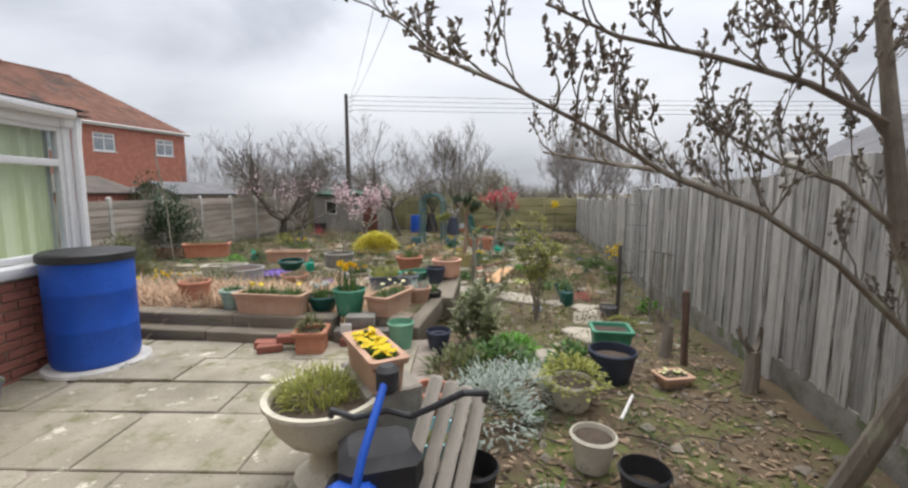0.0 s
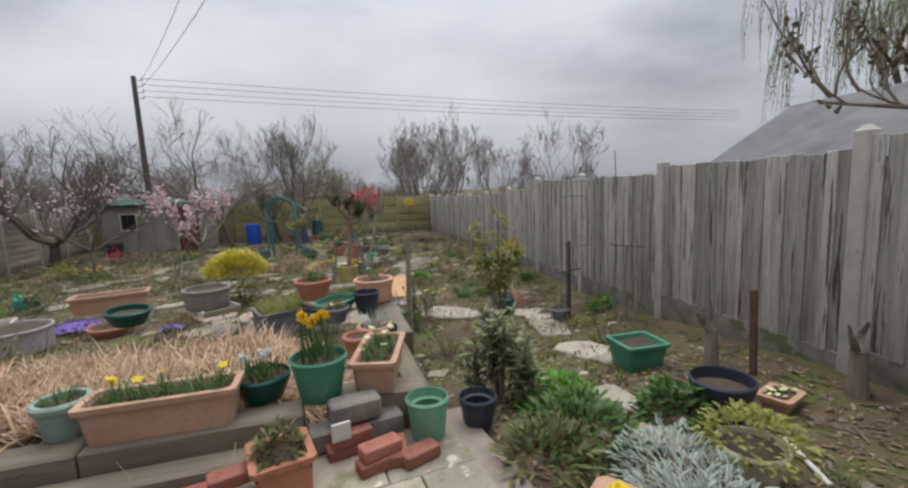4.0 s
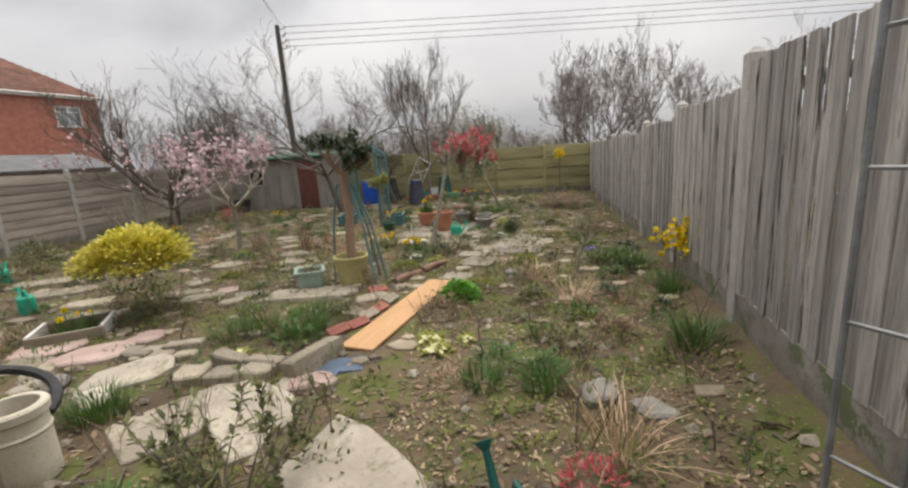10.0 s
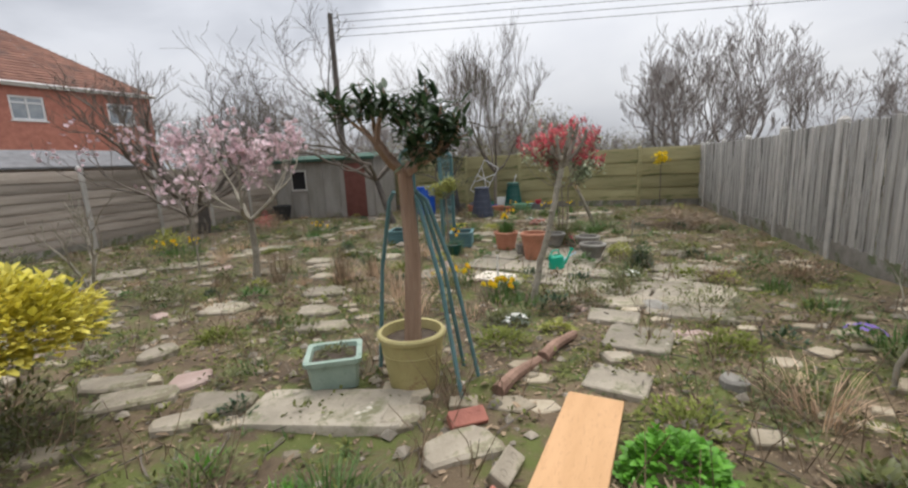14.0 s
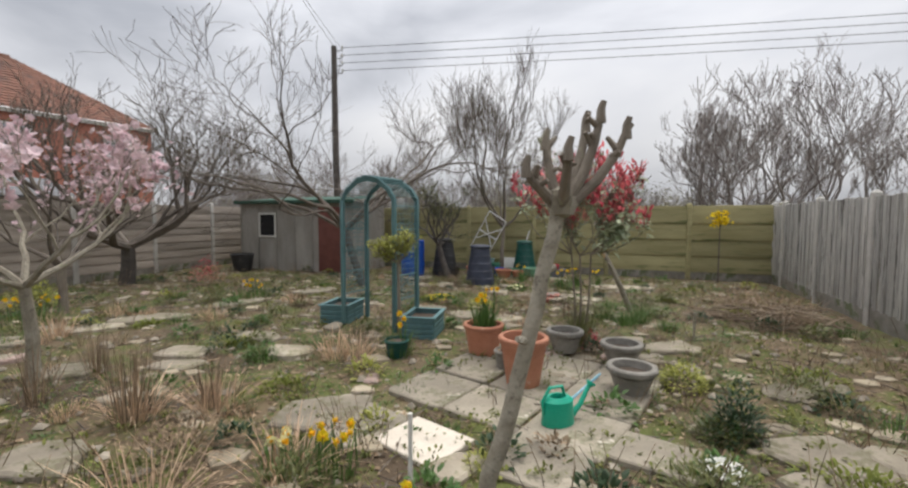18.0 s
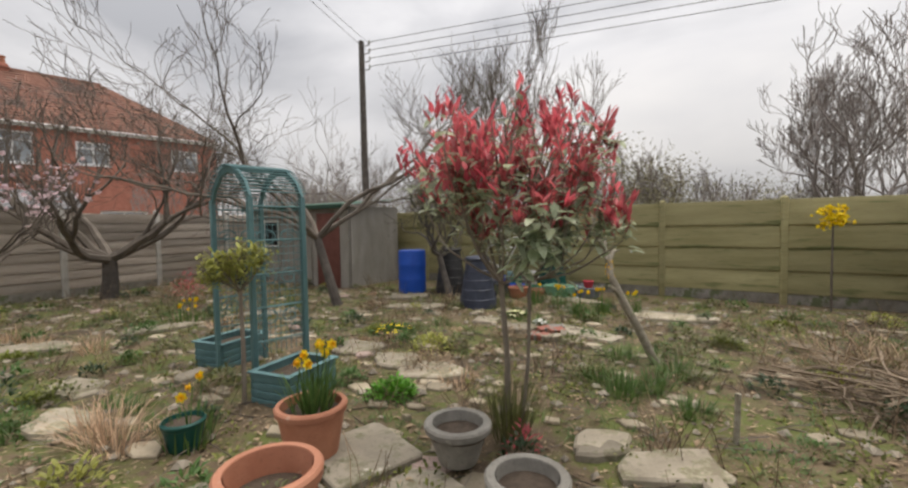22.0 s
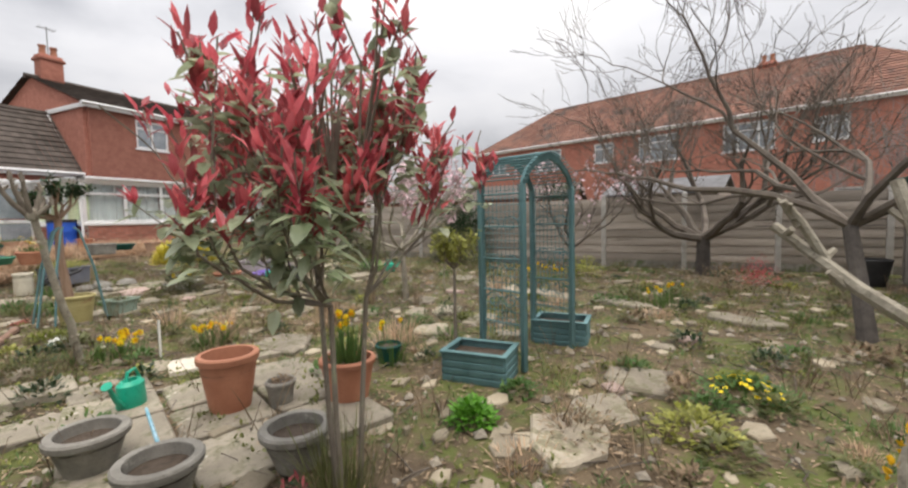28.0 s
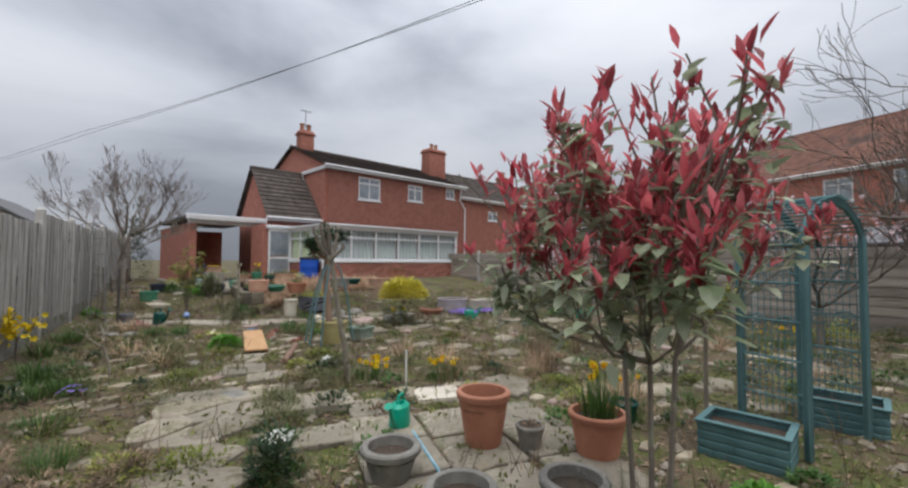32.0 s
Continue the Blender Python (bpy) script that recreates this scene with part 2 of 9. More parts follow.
# ---- materials ----
def mat(name, c1, c2, scale=6.0, rough=0.8, bump=0.25, bscale=60.0, stretch=(1, 1, 1), metal=0.0, vary=0.0, island=0.0, spots=None, thin=0.0, spec=0.4, c3=None, cover=0.5, dirt=0.0):
    """Two colours mixed by coarse and fine noise, with fine relief; spots: a third colour in patches."""
    m = bpy.data.materials.new(name)
    m.use_nodes = True
    nt = m.node_tree
    nd, ln = nt.nodes, nt.links
    b = nd["Principled BSDF"]
    tc, mp = nd.new("ShaderNodeTexCoord"), nd.new("ShaderNodeMapping")
    mp.inputs["Scale"].default_value = stretch
    ln.new(tc.outputs["Object"], mp.inputs[0])

    def nz(s, det, ro=0.6):
        t = nd.new("ShaderNodeTexNoise")
        t.inputs["Scale"].default_value, t.inputs["Detail"].default_value, t.inputs["Roughness"].default_value = s, det, ro
        ln.new(mp.outputs[0], t.inputs[0])
        return t.outputs[0]

    def rampof(src, a, bb):
        r = nd.new("ShaderNodeMapRange")
        r.inputs[1].default_value, r.inputs[2].default_value = a, bb
        ln.new(src, r.inputs[0])
        return r.outputs[0]

    def mix(f, a, bb):
        x = nd.new("ShaderNodeMix")
        x.data_type = "RGBA"
        if isinstance(f, float):
            x.inputs[0].default_value = f
        else:
            ln.new(f, x.inputs[0])
        for k, q in ((6, a), (7, bb)):
            if isinstance(q, tuple):
                x.inputs[k].default_value = (*q, 1)
            else:
                ln.new(q, x.inputs[k])
        return x.outputs[2]

    coarse, fine = nz(scale, 5), nz(bscale, 4, 0.65)
    col = mix(rampof(coarse, 0.33, 0.67), tuple(c1), tuple(c2))
    dark = tuple(q * 0.62 for q in c1)
    col = mix(rampof(fine, 0.56, 0.8), col, dark)
    if c3:
        col = mix(rampof(nz(scale * 2.3, 6, 0.7), cover, cover + 0.12), col, tuple(c3))
    if spots:
        col = mix(rampof(nz(spots[1], 5, 0.7), spots[2], spots[2] + 0.06), col, tuple(spots[0]))
    if vary or island:
        if island:
            g = nd.new("ShaderNodeNewGeometry")
            src, amt = g.outputs["Random Per Island"], island
        else:
            g = nd.new("ShaderNodeObjectInfo")
            src, amt = g.outputs["Random"], vary
        hs = nd.new("ShaderNodeHueSaturation")
        r = nd.new("ShaderNodeMapRange")
        r.inputs[3].default_value, r.inputs[4].default_value = 1 - amt, 1 + amt
        ln.new(src, r.inputs[0]), ln.new(r.outputs[0], hs.inputs["Value"]), ln.new(col, hs.inputs["Color"])
        col = hs.outputs[0]
    ln.new(col, b.inputs["Base Color"])
    rr = nd.new("ShaderNodeMapRange")
    rr.inputs[3].default_value, rr.inputs[4].default_value = max(0.02, rough - 0.12), min(1, rough + 0.12)
    ln.new(coarse, rr.inputs[0]), ln.new(rr.outputs[0], b.inputs["Roughness"])
    b.inputs["Metallic"].default_value = metal
    b.inputs["Specular IOR Level"].default_value = spec
    if bump:
        bp = nd.new("ShaderNodeBump")
        bp.inputs["Strength"].default_value, bp.inputs["Distance"].default_value = bump, 0.01
        ln.new(fine, bp.inputs["Height"]), ln.new(bp.outputs[0], b.inputs["Normal"])
    if thin:
        tr, mx = nd.new("ShaderNodeBsdfTranslucent"), nd.new("ShaderNodeMixShader")
        mx.inputs[0].default_value = thin
        ln.new(col, tr.inputs[0]), ln.new(b.outputs[0], mx.inputs[1]), ln.new(tr.outputs[0], mx.inputs[2])
        ln.new(mx.outputs[0], nd["Material Output"].inputs[0])
    return m


def leafmat(name, a, b, vary=0.3, rough=0.5, thin=0.25):
    return mat(name, a, b, scale=3, rough=rough, bump=0.1, bscale=25, island=vary, thin=thin)


SOIL = mat("soil", (0.062, 0.042, 0.026), (0.155, 0.114, 0.069), scale=0.9, rough=0.95, bump=1.0, bscale=28, c3=(0.090, 0.105, 0.026), cover=0.47, spots=((0.31, 0.245, 0.155), 50, 0.62))
FENCE = mat("weathered_board", (0.28, 0.268, 0.25), (0.65, 0.635, 0.60), scale=2.2, rough=0.92, bump=0.7, bscale=24, stretch=(9, 9, 0.45), vary=0.26, c3=(0.19, 0.18, 0.165), cover=0.57, spots=((0.11, 0.105, 0.095), 2.2, 0.56))
FENCE_B = mat("green_stained_board", (0.27, 0.245, 0.12), (0.40, 0.365, 0.20), scale=2, rough=0.92, bump=0.4, bscale=30, stretch=(0.25, 0.25, 3), vary=0.16, spots=((0.18, 0.19, 0.085), 3, 0.56))
FENCE_N = mat("brown_fence_board", (0.31, 0.265, 0.225), (0.46, 0.405, 0.35), scale=2, rough=0.92, bump=0.5, bscale=30, stretch=(0.3, 0.3, 4), vary=0.26, spots=((0.19, 0.165, 0.14), 3, 0.6))
CONC = mat("concrete", (0.43, 0.415, 0.385), (0.58, 0.56, 0.525), scale=5, rough=0.9, bump=0.35, bscale=90, spots=((0.20, 0.21, 0.15), 4, 0.6))
GRAVELB = mat("gravel_board", (0.17, 0.155, 0.13), (0.33, 0.31, 0.28), scale=4, rough=0.95, bump=0.5, bscale=60, spots=((0.13, 0.15, 0.08), 3.5, 0.53))
SLAB = mat("paving_slab", (0.225, 0.20, 0.15), (0.40, 0.36, 0.285), scale=1.7, rough=0.88, bump=0.35, bscale=60, vary=0.16, c3=(0.19, 0.18, 0.105), cover=0.52, spots=((0.58, 0.53, 0.44), 5, 0.60))
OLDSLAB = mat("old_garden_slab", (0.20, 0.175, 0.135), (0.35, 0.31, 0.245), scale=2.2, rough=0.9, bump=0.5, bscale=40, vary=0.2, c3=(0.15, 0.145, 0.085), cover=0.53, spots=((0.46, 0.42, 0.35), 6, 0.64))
STONE = mat("flagstone", (0.215, 0.185, 0.14), (0.375, 0.33, 0.26), scale=3, rough=0.9, bump=0.6, bscale=30, vary=0.28, c3=(0.15, 0.15, 0.075), cover=0.51, spots=((0.19, 0.16, 0.115), 7, 0.58))
PINKSTONE = mat("pink_stone", (0.31, 0.22, 0.19), (0.44, 0.34, 0.30), scale=3, rough=0.9, bump=0.5, bscale=40, vary=0.15)
BRICK = mat("red_brick", (0.255, 0.098, 0.074), (0.37, 0.15, 0.11), scale=5, rough=0.9, bump=0.4, bscale=70, vary=0.28, island=0.0, spots=((0.16, 0.08, 0.065), 9, 0.64))
BRICKI = mat("red_brick_wall", (0.32, 0.125, 0.092), (0.43, 0.185, 0.135), scale=5, rough=0.92, bump=0.4, bscale=70, island=0.25, spots=((0.24, 0.10, 0.075), 16.0, 0.60))
MORTAR = mat("mortar", (0.24, 0.20, 0.17), (0.32, 0.27, 0.23), scale=8, rough=0.95, bump=0.4, bscale=90)
UPVC = mat("white_upvc", (0.80, 0.81, 0.82), (0.85, 0.85, 0.85), scale=3, rough=0.35, bump=0.02)
ROOF_R = mat("red_roof_tile", (0.185, 0.090, 0.064), (0.265, 0.135, 0.10), scale=0.32, rough=0.92, bump=0.3, bscale=25, island=0.2, c3=(0.105, 0.077, 0.066), cover=0.50)
ROOF_G = mat("grey_roof_tile", (0.075, 0.064, 0.057), (0.125, 0.105, 0.093), scale=1.5, rough=0.95, bump=0.3, bscale=25, island=0.2, spec=0.15)
FELT = mat("roof_felt", (0.12, 0.12, 0.125), (0.20, 0.20, 0.21), scale=3, rough=0.95, bump=0.5, bscale=60)
BARK = mat("bark", (0.15, 0.125, 0.10), (0.27, 0.235, 0.19), scale=9, rough=0.95, bump=0.9, bscale=35, stretch=(1, 1, 0.4), spots=((0.30, 0.30, 0.21), 9, 0.58))
BARK_D = mat("dark_bark", (0.07, 0.06, 0.055), (0.13, 0.115, 0.10), scale=8, rough=0.95, bump=0.6, bscale=40)
TWIG = mat("twig", (0.095, 0.078, 0.065), (0.17, 0.145, 0.12), scale=6, rough=0.95, bump=0.2, island=0.25)
PALEBARK = mat("pale_bark", (0.22, 0.195, 0.15), (0.37, 0.34, 0.275), scale=11, rough=0.92, bump=0.9, bscale=40, c3=(0.15, 0.13, 0.10), cover=0.55, spots=((0.24, 0.26, 0.14), 7, 0.6))
TERRA = mat("terracotta", (0.36, 0.145, 0.085), (0.46, 0.21, 0.13), scale=5, rough=0.75, bump=0.15, bscale=80, vary=0.1, spots=((0.50, 0.34, 0.26), 6, 0.65))
TERRA_L = mat("pale_terracotta", (0.42, 0.25, 0.17), (0.52, 0.34, 0.24), scale=5, rough=0.8, bump=0.15, bscale=80, spots=((0.36, 0.30, 0.24), 6, 0.62))
SALMON = mat("salmon_clay", (0.60, 0.32, 0.22), (0.68, 0.40, 0.28), scale=3, rough=0.75, bump=0.1)
BLUE = mat("blue_plastic", (0.012, 0.075, 0.42), (0.016, 0.10, 0.52), scale=3, rough=0.45, bump=0.05, bscale=30, spots=((0.05, 0.12, 0.40), 12, 0.68))
BLACKP = mat("black_plastic", (0.018, 0.018, 0.020), (0.04, 0.04, 0.042), scale=4, rough=0.55, bump=0.1, spots=((0.09, 0.085, 0.08), 8, 0.62))
NAVY = mat("dark_blue_plastic", (0.025, 0.03, 0.05), (0.05, 0.06, 0.09), scale=4, rough=0.5, bump=0.08)
GREENP = mat("green_plastic", (0.045, 0.20, 0.12), (0.075, 0.27, 0.17), scale=4, rough=0.55, bump=0.08, spots=((0.13, 0.26, 0.18), 6, 0.6))
MINT = mat("mint_plastic", (0.14, 0.32, 0.21), (0.20, 0.40, 0.27), scale=4, rough=0.6, bump=0.06)
JADE = mat("bright_green_plastic", (0.0, 0.30, 0.19), (0.01, 0.38, 0.25), scale=3, rough=0.35, bump=0.03)
DKGREEN = mat("dark_green_plastic", (0.004, 0.06, 0.05), (0.008, 0.085, 0.07), scale=3, rough=0.4, bump=0.04)
TEAL = mat("teal_painted_wood", (0.075, 0.16, 0.17), (0.12, 0.23, 0.24), scale=5, rough=0.75, bump=0.3, bscale=40, stretch=(1, 1, 0.3), spots=((0.20, 0.26, 0.25), 7, 0.64))
GREYP = mat("grey_plastic", (0.13, 0.14, 0.17), (0.19, 0.20, 0.24), scale=4, rough=0.6, bump=0.06)
GLAZE = mat("celadon_glaze", (0.24, 0.33, 0.27), (0.33, 0.42, 0.35), scale=6, rough=0.3, bump=0.05)
CREAM = mat("cream_stone", (0.52, 0.48, 0.38), (0.62, 0.58, 0.48), scale=6, rough=0.85, bump=0.3, bscale=60, spots=((0.34, 0.32, 0.24), 7, 0.6))
CASTST = mat("cast_stone", (0.17, 0.16, 0.14), (0.29, 0.275, 0.245), scale=7, rough=0.95, bump=0.6, bscale=50, spots=((0.36, 0.35, 0.30), 9, 0.62))
YPOT = mat("yellow_glazed_pot", (0.36, 0.31, 0.13), (0.46, 0.40, 0.19), scale=5, rough=0.7, bump=0.15, spots=((0.30, 0.17, 0.09), 6, 0.6))
COMPOST = mat("compost", (0.05, 0.036, 0.026), (0.10, 0.075, 0.055), scale=20, rough=1.0, bump=1.0, bscale=60)
SLEEPER = mat("old_sleeper", (0.15, 0.125, 0.095), (0.25, 0.215, 0.165), scale=4, rough=0.95, bump=0.5, bscale=30, stretch=(0.3, 3, 3), vary=0.2, spots=((0.13, 0.15, 0.07), 4, 0.6))
TIMBER = mat("grey_timber", (0.20, 0.18, 0.15), (0.32, 0.29, 0.25), scale=4, rough=0.92, bump=0.5, bscale=30, stretch=(0.4, 3, 3), vary=0.2)
PLYB = mat("orange_board", (0.46, 0.27, 0.13), (0.56, 0.34, 0.18), scale=2.5, rough=0.85, bump=0.15, bscale=40, stretch=(3, 0.5, 1), spots=((0.30, 0.19, 0.12), 4, 0.66))
RUST = mat("rusty_iron", (0.09, 0.055, 0.04), (0.16, 0.10, 0.075), scale=12, rough=0.9, bump=0.4, bscale=80)
STEEL = mat("dull_steel", (0.18, 0.185, 0.19), (0.28, 0.285, 0.29), scale=12, rough=0.6, bump=0.1, metal=0.4)
WHITEM = mat("white_painted_metal", (0.62, 0.63, 0.63), (0.72, 0.72, 0.71), scale=8, rough=0.5, bump=0.05)
WHITE = mat("off_white", (0.60, 0.59, 0.56), (0.70, 0.69, 0.66), scale=8, rough=0.7, bump=0.1)
SHEDW = mat("shed_panel", (0.23, 0.215, 0.19), (0.34, 0.32, 0.29), scale=3, rough=0.9, bump=0.3, bscale=40, stretch=(1, 1, 0.3))
REDWOOD = mat("red_brown_wood", (0.15, 0.055, 0.045), (0.21, 0.085, 0.07), scale=4, rough=0.85, bump=0.3)
DARK = mat("painted_dark_inside", (0.008, 0.008, 0.009), (0.015, 0.015, 0.015), rough=0.9, bump=0)
CURTAIN = mat("pale_green_curtain", (0.76, 0.81, 0.53), (0.86, 0.89, 0.64), scale=3, rough=0.9, bump=0.1)
NETC = mat("white_curtain", (0.52, 0.54, 0.54), (0.62, 0.63, 0.62), scale=3, rough=0.9, bump=0.1)
L_GREEN = leafmat("green_leaf", (0.05, 0.12, 0.025), (0.10, 0.18, 0.045))
L_GRASS = leafmat("grass_blade", (0.06, 0.125, 0.03), (0.12, 0.20, 0.055))
L_DARK = leafmat("dark_leaf", (0.022, 0.05, 0.02), (0.05, 0.085, 0.035))
L_LIME = leafmat("lime_leaf", (0.27, 0.29, 0.06), (0.42, 0.42, 0.13), 0.35, 0.5, 0.4)
L_BRIGHT = leafmat("bright_leaf", (0.08, 0.24, 0.02), (0.14, 0.34, 0.04))
L_YELLOW = leafmat("yellow_leaf", (0.52, 0.47, 0.05), (0.70, 0.62, 0.13), 0.25)
L_OLIVE = leafmat("olive_leaf", (0.095, 0.11, 0.036), (0.17, 0.175, 0.068), 0.4)
L_SILVER = leafmat("silver_leaf", (0.30, 0.36, 0.31), (0.45, 0.50, 0.45), 0.2, 0.8)
L_RED = leafmat("crimson_leaf", (0.44, 0.055, 0.085), (0.66, 0.19, 0.20), 0.5, 0.35, 0.5)
L_PHOT = leafmat("photinia_leaf", (0.24, 0.30, 0.17), (0.52, 0.56, 0.42), 0.45, 0.32, 0.45)
L_STRAW = leafmat("dry_straw", (0.40, 0.265, 0.17), (0.64, 0.48, 0.34), 0.45, 0.9)
L_DEAD = leafmat("dead_leaf", (0.16, 0.112, 0.07), (0.35, 0.265, 0.18), 0.6, 0.95)
L_WILLOW = leafmat("willow_leaf", (0.22, 0.25, 0.12), (0.32, 0.34, 0.19), 0.2)
P_PINK = leafmat("pink_petal", (0.66, 0.46, 0.51), (0.82, 0.69, 0.71), 0.2, 0.7)
P_YELLOW = leafmat("yellow_petal", (0.80, 0.58, 0.01), (0.86, 0.70, 0.03), 0.12, 0.6)
P_ORANGE = leafmat("orange_petal", (0.78, 0.40, 0.01), (0.85, 0.50, 0.02), 0.12, 0.6)
P_PALE = leafmat("pale_yellow_petal", (0.74, 0.74, 0.38), (0.82, 0.80, 0.52), 0.12, 0.6)
P_WHITE = leafmat("white_petal", (0.70, 0.71, 0.66), (0.80, 0.80, 0.76), 0.1, 0.6)
P_PURPLE = leafmat("purple_petal", (0.20, 0.13, 0.48), (0.32, 0.22, 0.62), 0.25, 0.7)
P_RED = leafmat("red_petal", (0.45, 0.03, 0.08), (0.55, 0.06, 0.12), 0.2, 0.6)


def glass(name, tint=(0.9, 0.95, 0.95), rough=0.02):
    m = bpy.data.materials.new(name)
    m.use_nodes = True
    b = m.node_tree.nodes["Principled BSDF"]
    b.inputs["Base Color"].default_value = (*tint, 1)
    b.inputs["Roughness"].default_value, b.inputs["Transmission Weight"].default_value, b.inputs["IOR"].default_value = rough, 1.0, 1.35
    return m


GLASS = glass("window_glass")
PANE = mat("far_window_pane", (0.16, 0.19, 0.22), (0.40, 0.44, 0.47), scale=1.2, rough=0.08, bump=0, spec=0.9)


# ---- ground ----
def lerp1(x, xs, ys):
    return float(np.interp(x, xs, ys))


def ground(x, y):
    """Height of the soil: level by the house, falling away down the garden."""
    base = lerp1(y, (-5, 3.9, 4.7, 5.8, 7, 9.5, 12, 15, 24, 40), (-0.06, -0.06, -0.18, -0.34, -0.46, -0.50, -0.53, -0.63, -0.64, -0.7))
    fx = 1.45 + 0.21 * y
    bank = max(0.0, 1 - abs(x - fx) / 0.9)
    base += 0.22 * bank * bank * lerp1(y, (4, 7, 16, 22), (0.3, 1, 0.8, 0))
    if x < -1.2:
        base = base + (lerp1(y, (4.2, 4.6, 6.6, 8.2), (0, 0.38, 0.38, 0)) * min(1, (-1.2 - x) / 0.5)) * (1 if y > 4.2 else 0)
    return base


def soil_z(x, y):
    w = 0.03 * noise.noise(Vector((x * 1.1, y * 1.1, 0))) + 0.018 * noise.noise(Vector((x * 4, y * 4, 3))) + 0.008 * noise.noise(Vector((x * 13, y * 13, 5)))
    k = 1.0 if y > 4.2 or x > -0.2 else 0.15
    return ground(x, y) + w * k


def axis(lo, hi, step, far):
    a = list(np.arange(lo, hi + 1e-6, step))
    d, out = step, [a[-1]]
    while out[-1] < far:
        d *= 1.35
        out.append(out[-1] + d)
    d, low = step, [a[0]]
    while low[-1] > -far:
        d *= 1.35
        low.append(low[-1] - d)
    return low[:0:-1] + a + out[1:]


def build_ground():
    xs, ys = axis(-10, 7, 0.085, 900), axis(-1, 25, 0.085, 900)
    mb = MB()
    mb.v = [(x, y, soil_z(x, y)) for y in ys for x in xs]
    n = len(xs)
    mb.f = [(j * n + i, j * n + i + 1, j * n + n + i + 1, j * n + n + i) for j in range(len(ys) - 1) for i in range(n - 1)]
    mb.mi = [0] * len(mb.f)
    solo("ground", mb, SOIL, "bare brown garden soil with moss and leaf litter", "ground", kind="structure", smooth=180)


build_ground()


def fx_right(y):
    return lerp1(y, (-6, 5.5, 7.4, 9.3, 11.9, 13.8, 17, 24), (0.4, 2.62, 2.98, 3.39, 3.93, 4.26, 4.85, 6.1))


def fence_bay(parent, a, b, z0, z1, boards, upright, face):
    """One bay: rails, gravel board and overlapping upright or level boards, between two posts."""
    a, b = Vector((*a, 0)), Vector((*b, 0))
    d = b - a
    ln, h = d.length, z1 - z0
    mb = MB()
    for zr in (0.38, h * 0.55, h - 0.22):
        mb.bbox((ln / 2, -face * 0.035, zr), (ln - 0.08, 0.04, 0.07), 0.006)
    t = part("fence_panel", mb, boards, parent)
    t.matrix_basis = Matrix.Translation((a.x, a.y, z0)) @ Matrix.Rotation(math.atan2(d.y, d.x), 4, "Z")
    mb = MB()
    mb.bbox((ln / 2, 0, 0.07), (ln - 0.08, 0.05, 0.30), 0.008)
    part("gravel_board", mb, GRAVELB, t, "mossy concrete gravel board")
    if upright:
        n = max(3, int((ln - 0.1) / 0.095))
        w = (ln - 0.09) / n
        for i in range(n):
            mb = MB()
            k = U(-0.014, 0.014)
            mb.bbox((0.045 + w * (i + 0.5), face * (0.012 + 0.014 * (i % 2)), 0.2 + (h - 0.2) / 2 + k / 2), (w * (0.86 if i % 2 else 1.1), 0.016, h - 0.2 + k), 0.003, ry=U(-0.008, 0.008), rz=U(-0.06, 0.10) * face)
            part("board", mb, boards, t)
    else:
        n = 4 if boards is FENCE_B else 8
        w = (h - 0.2) / n
        for i in range(n):
            mb = MB()
            mb.bbox((ln / 2, face * 0.012, 0.2 + w * (i + 0.5)), (ln - 0.09, 0.016, w * 1.1), 0.004, rx=(0.10 + U(-0.02, 0.02)) * face)
            part("board", mb, boards, t)


def fence_post(parent, x, y, z0, z1, rz, material):
    mb = MB()
    h = z1 - z0
    mb.bbox((0, 0, h / 2 - 0.1), (0.105, 0.115, h + 0.2), 0.012)
    mb.box((0, 0, h + 0.012), (0.07, 0.08, 0.03), taper=0.5)
    ob = part("fence_post", mb, material, parent)
    ob.matrix_basis = Matrix.Translation((x, y, z0)) @ Matrix.Rotation(rz, 4, "Z")


# the fence along the path side
RY = [-4.2, -2.25, -0.3, 1.62, 3.6, 5.62, 7.5, 9.34, 11.2, 13.1, 15.0, 16.9, 18.8, 20.7, 22.6, 23.3]
RTOP = [1.72, 1.72, 1.72, 1.70, 1.68, 1.60, 1.53, 1.53, 1.37, 1.28, 1.2, 1.2, 1.15, 1.15, 1.15, 1.15]


def right_fence():
    f = thing("close_board_fence", "grey weathered upright close-board fence with concrete posts", "fence")
    for i, y in enumerate(RY):
        fence_post(f, fx_right(y), y, ground(fx_right(y), y) - 0.02, RTOP[i] + 0.06, -0.2, CONC)
    for i in range(len(RY) - 1):
        a, b = (fx_right(RY[i]), RY[i]), (fx_right(RY[i + 1]), RY[i + 1])
        fence_bay(f, a, b, ground(*a) * 0.5 + ground(*b) * 0.5, RTOP[i + 1], FENCE, True, 1)


right_fence()


def by(x):
    return 23.25 + 0.14 * (6.1 - x)


def back_fence():
    f = thing("back_fence", "green-stained horizontal board fence with timber posts", "fence")
    xs = [6.1 - 1.88 * i for i in range(9)]
    for x in xs:
        fence_post(f, x, by(x), -0.66, 1.2, 0.14, FENCE_B)
    for i in range(8):
        fence_bay(f, (xs[i + 1], by(xs[i + 1])), (xs[i], by(xs[i])), -0.64, 1.14, FENCE_B, False, -1)


back_fence()


def lx(y):
    return -9.9 + 0.03 * y


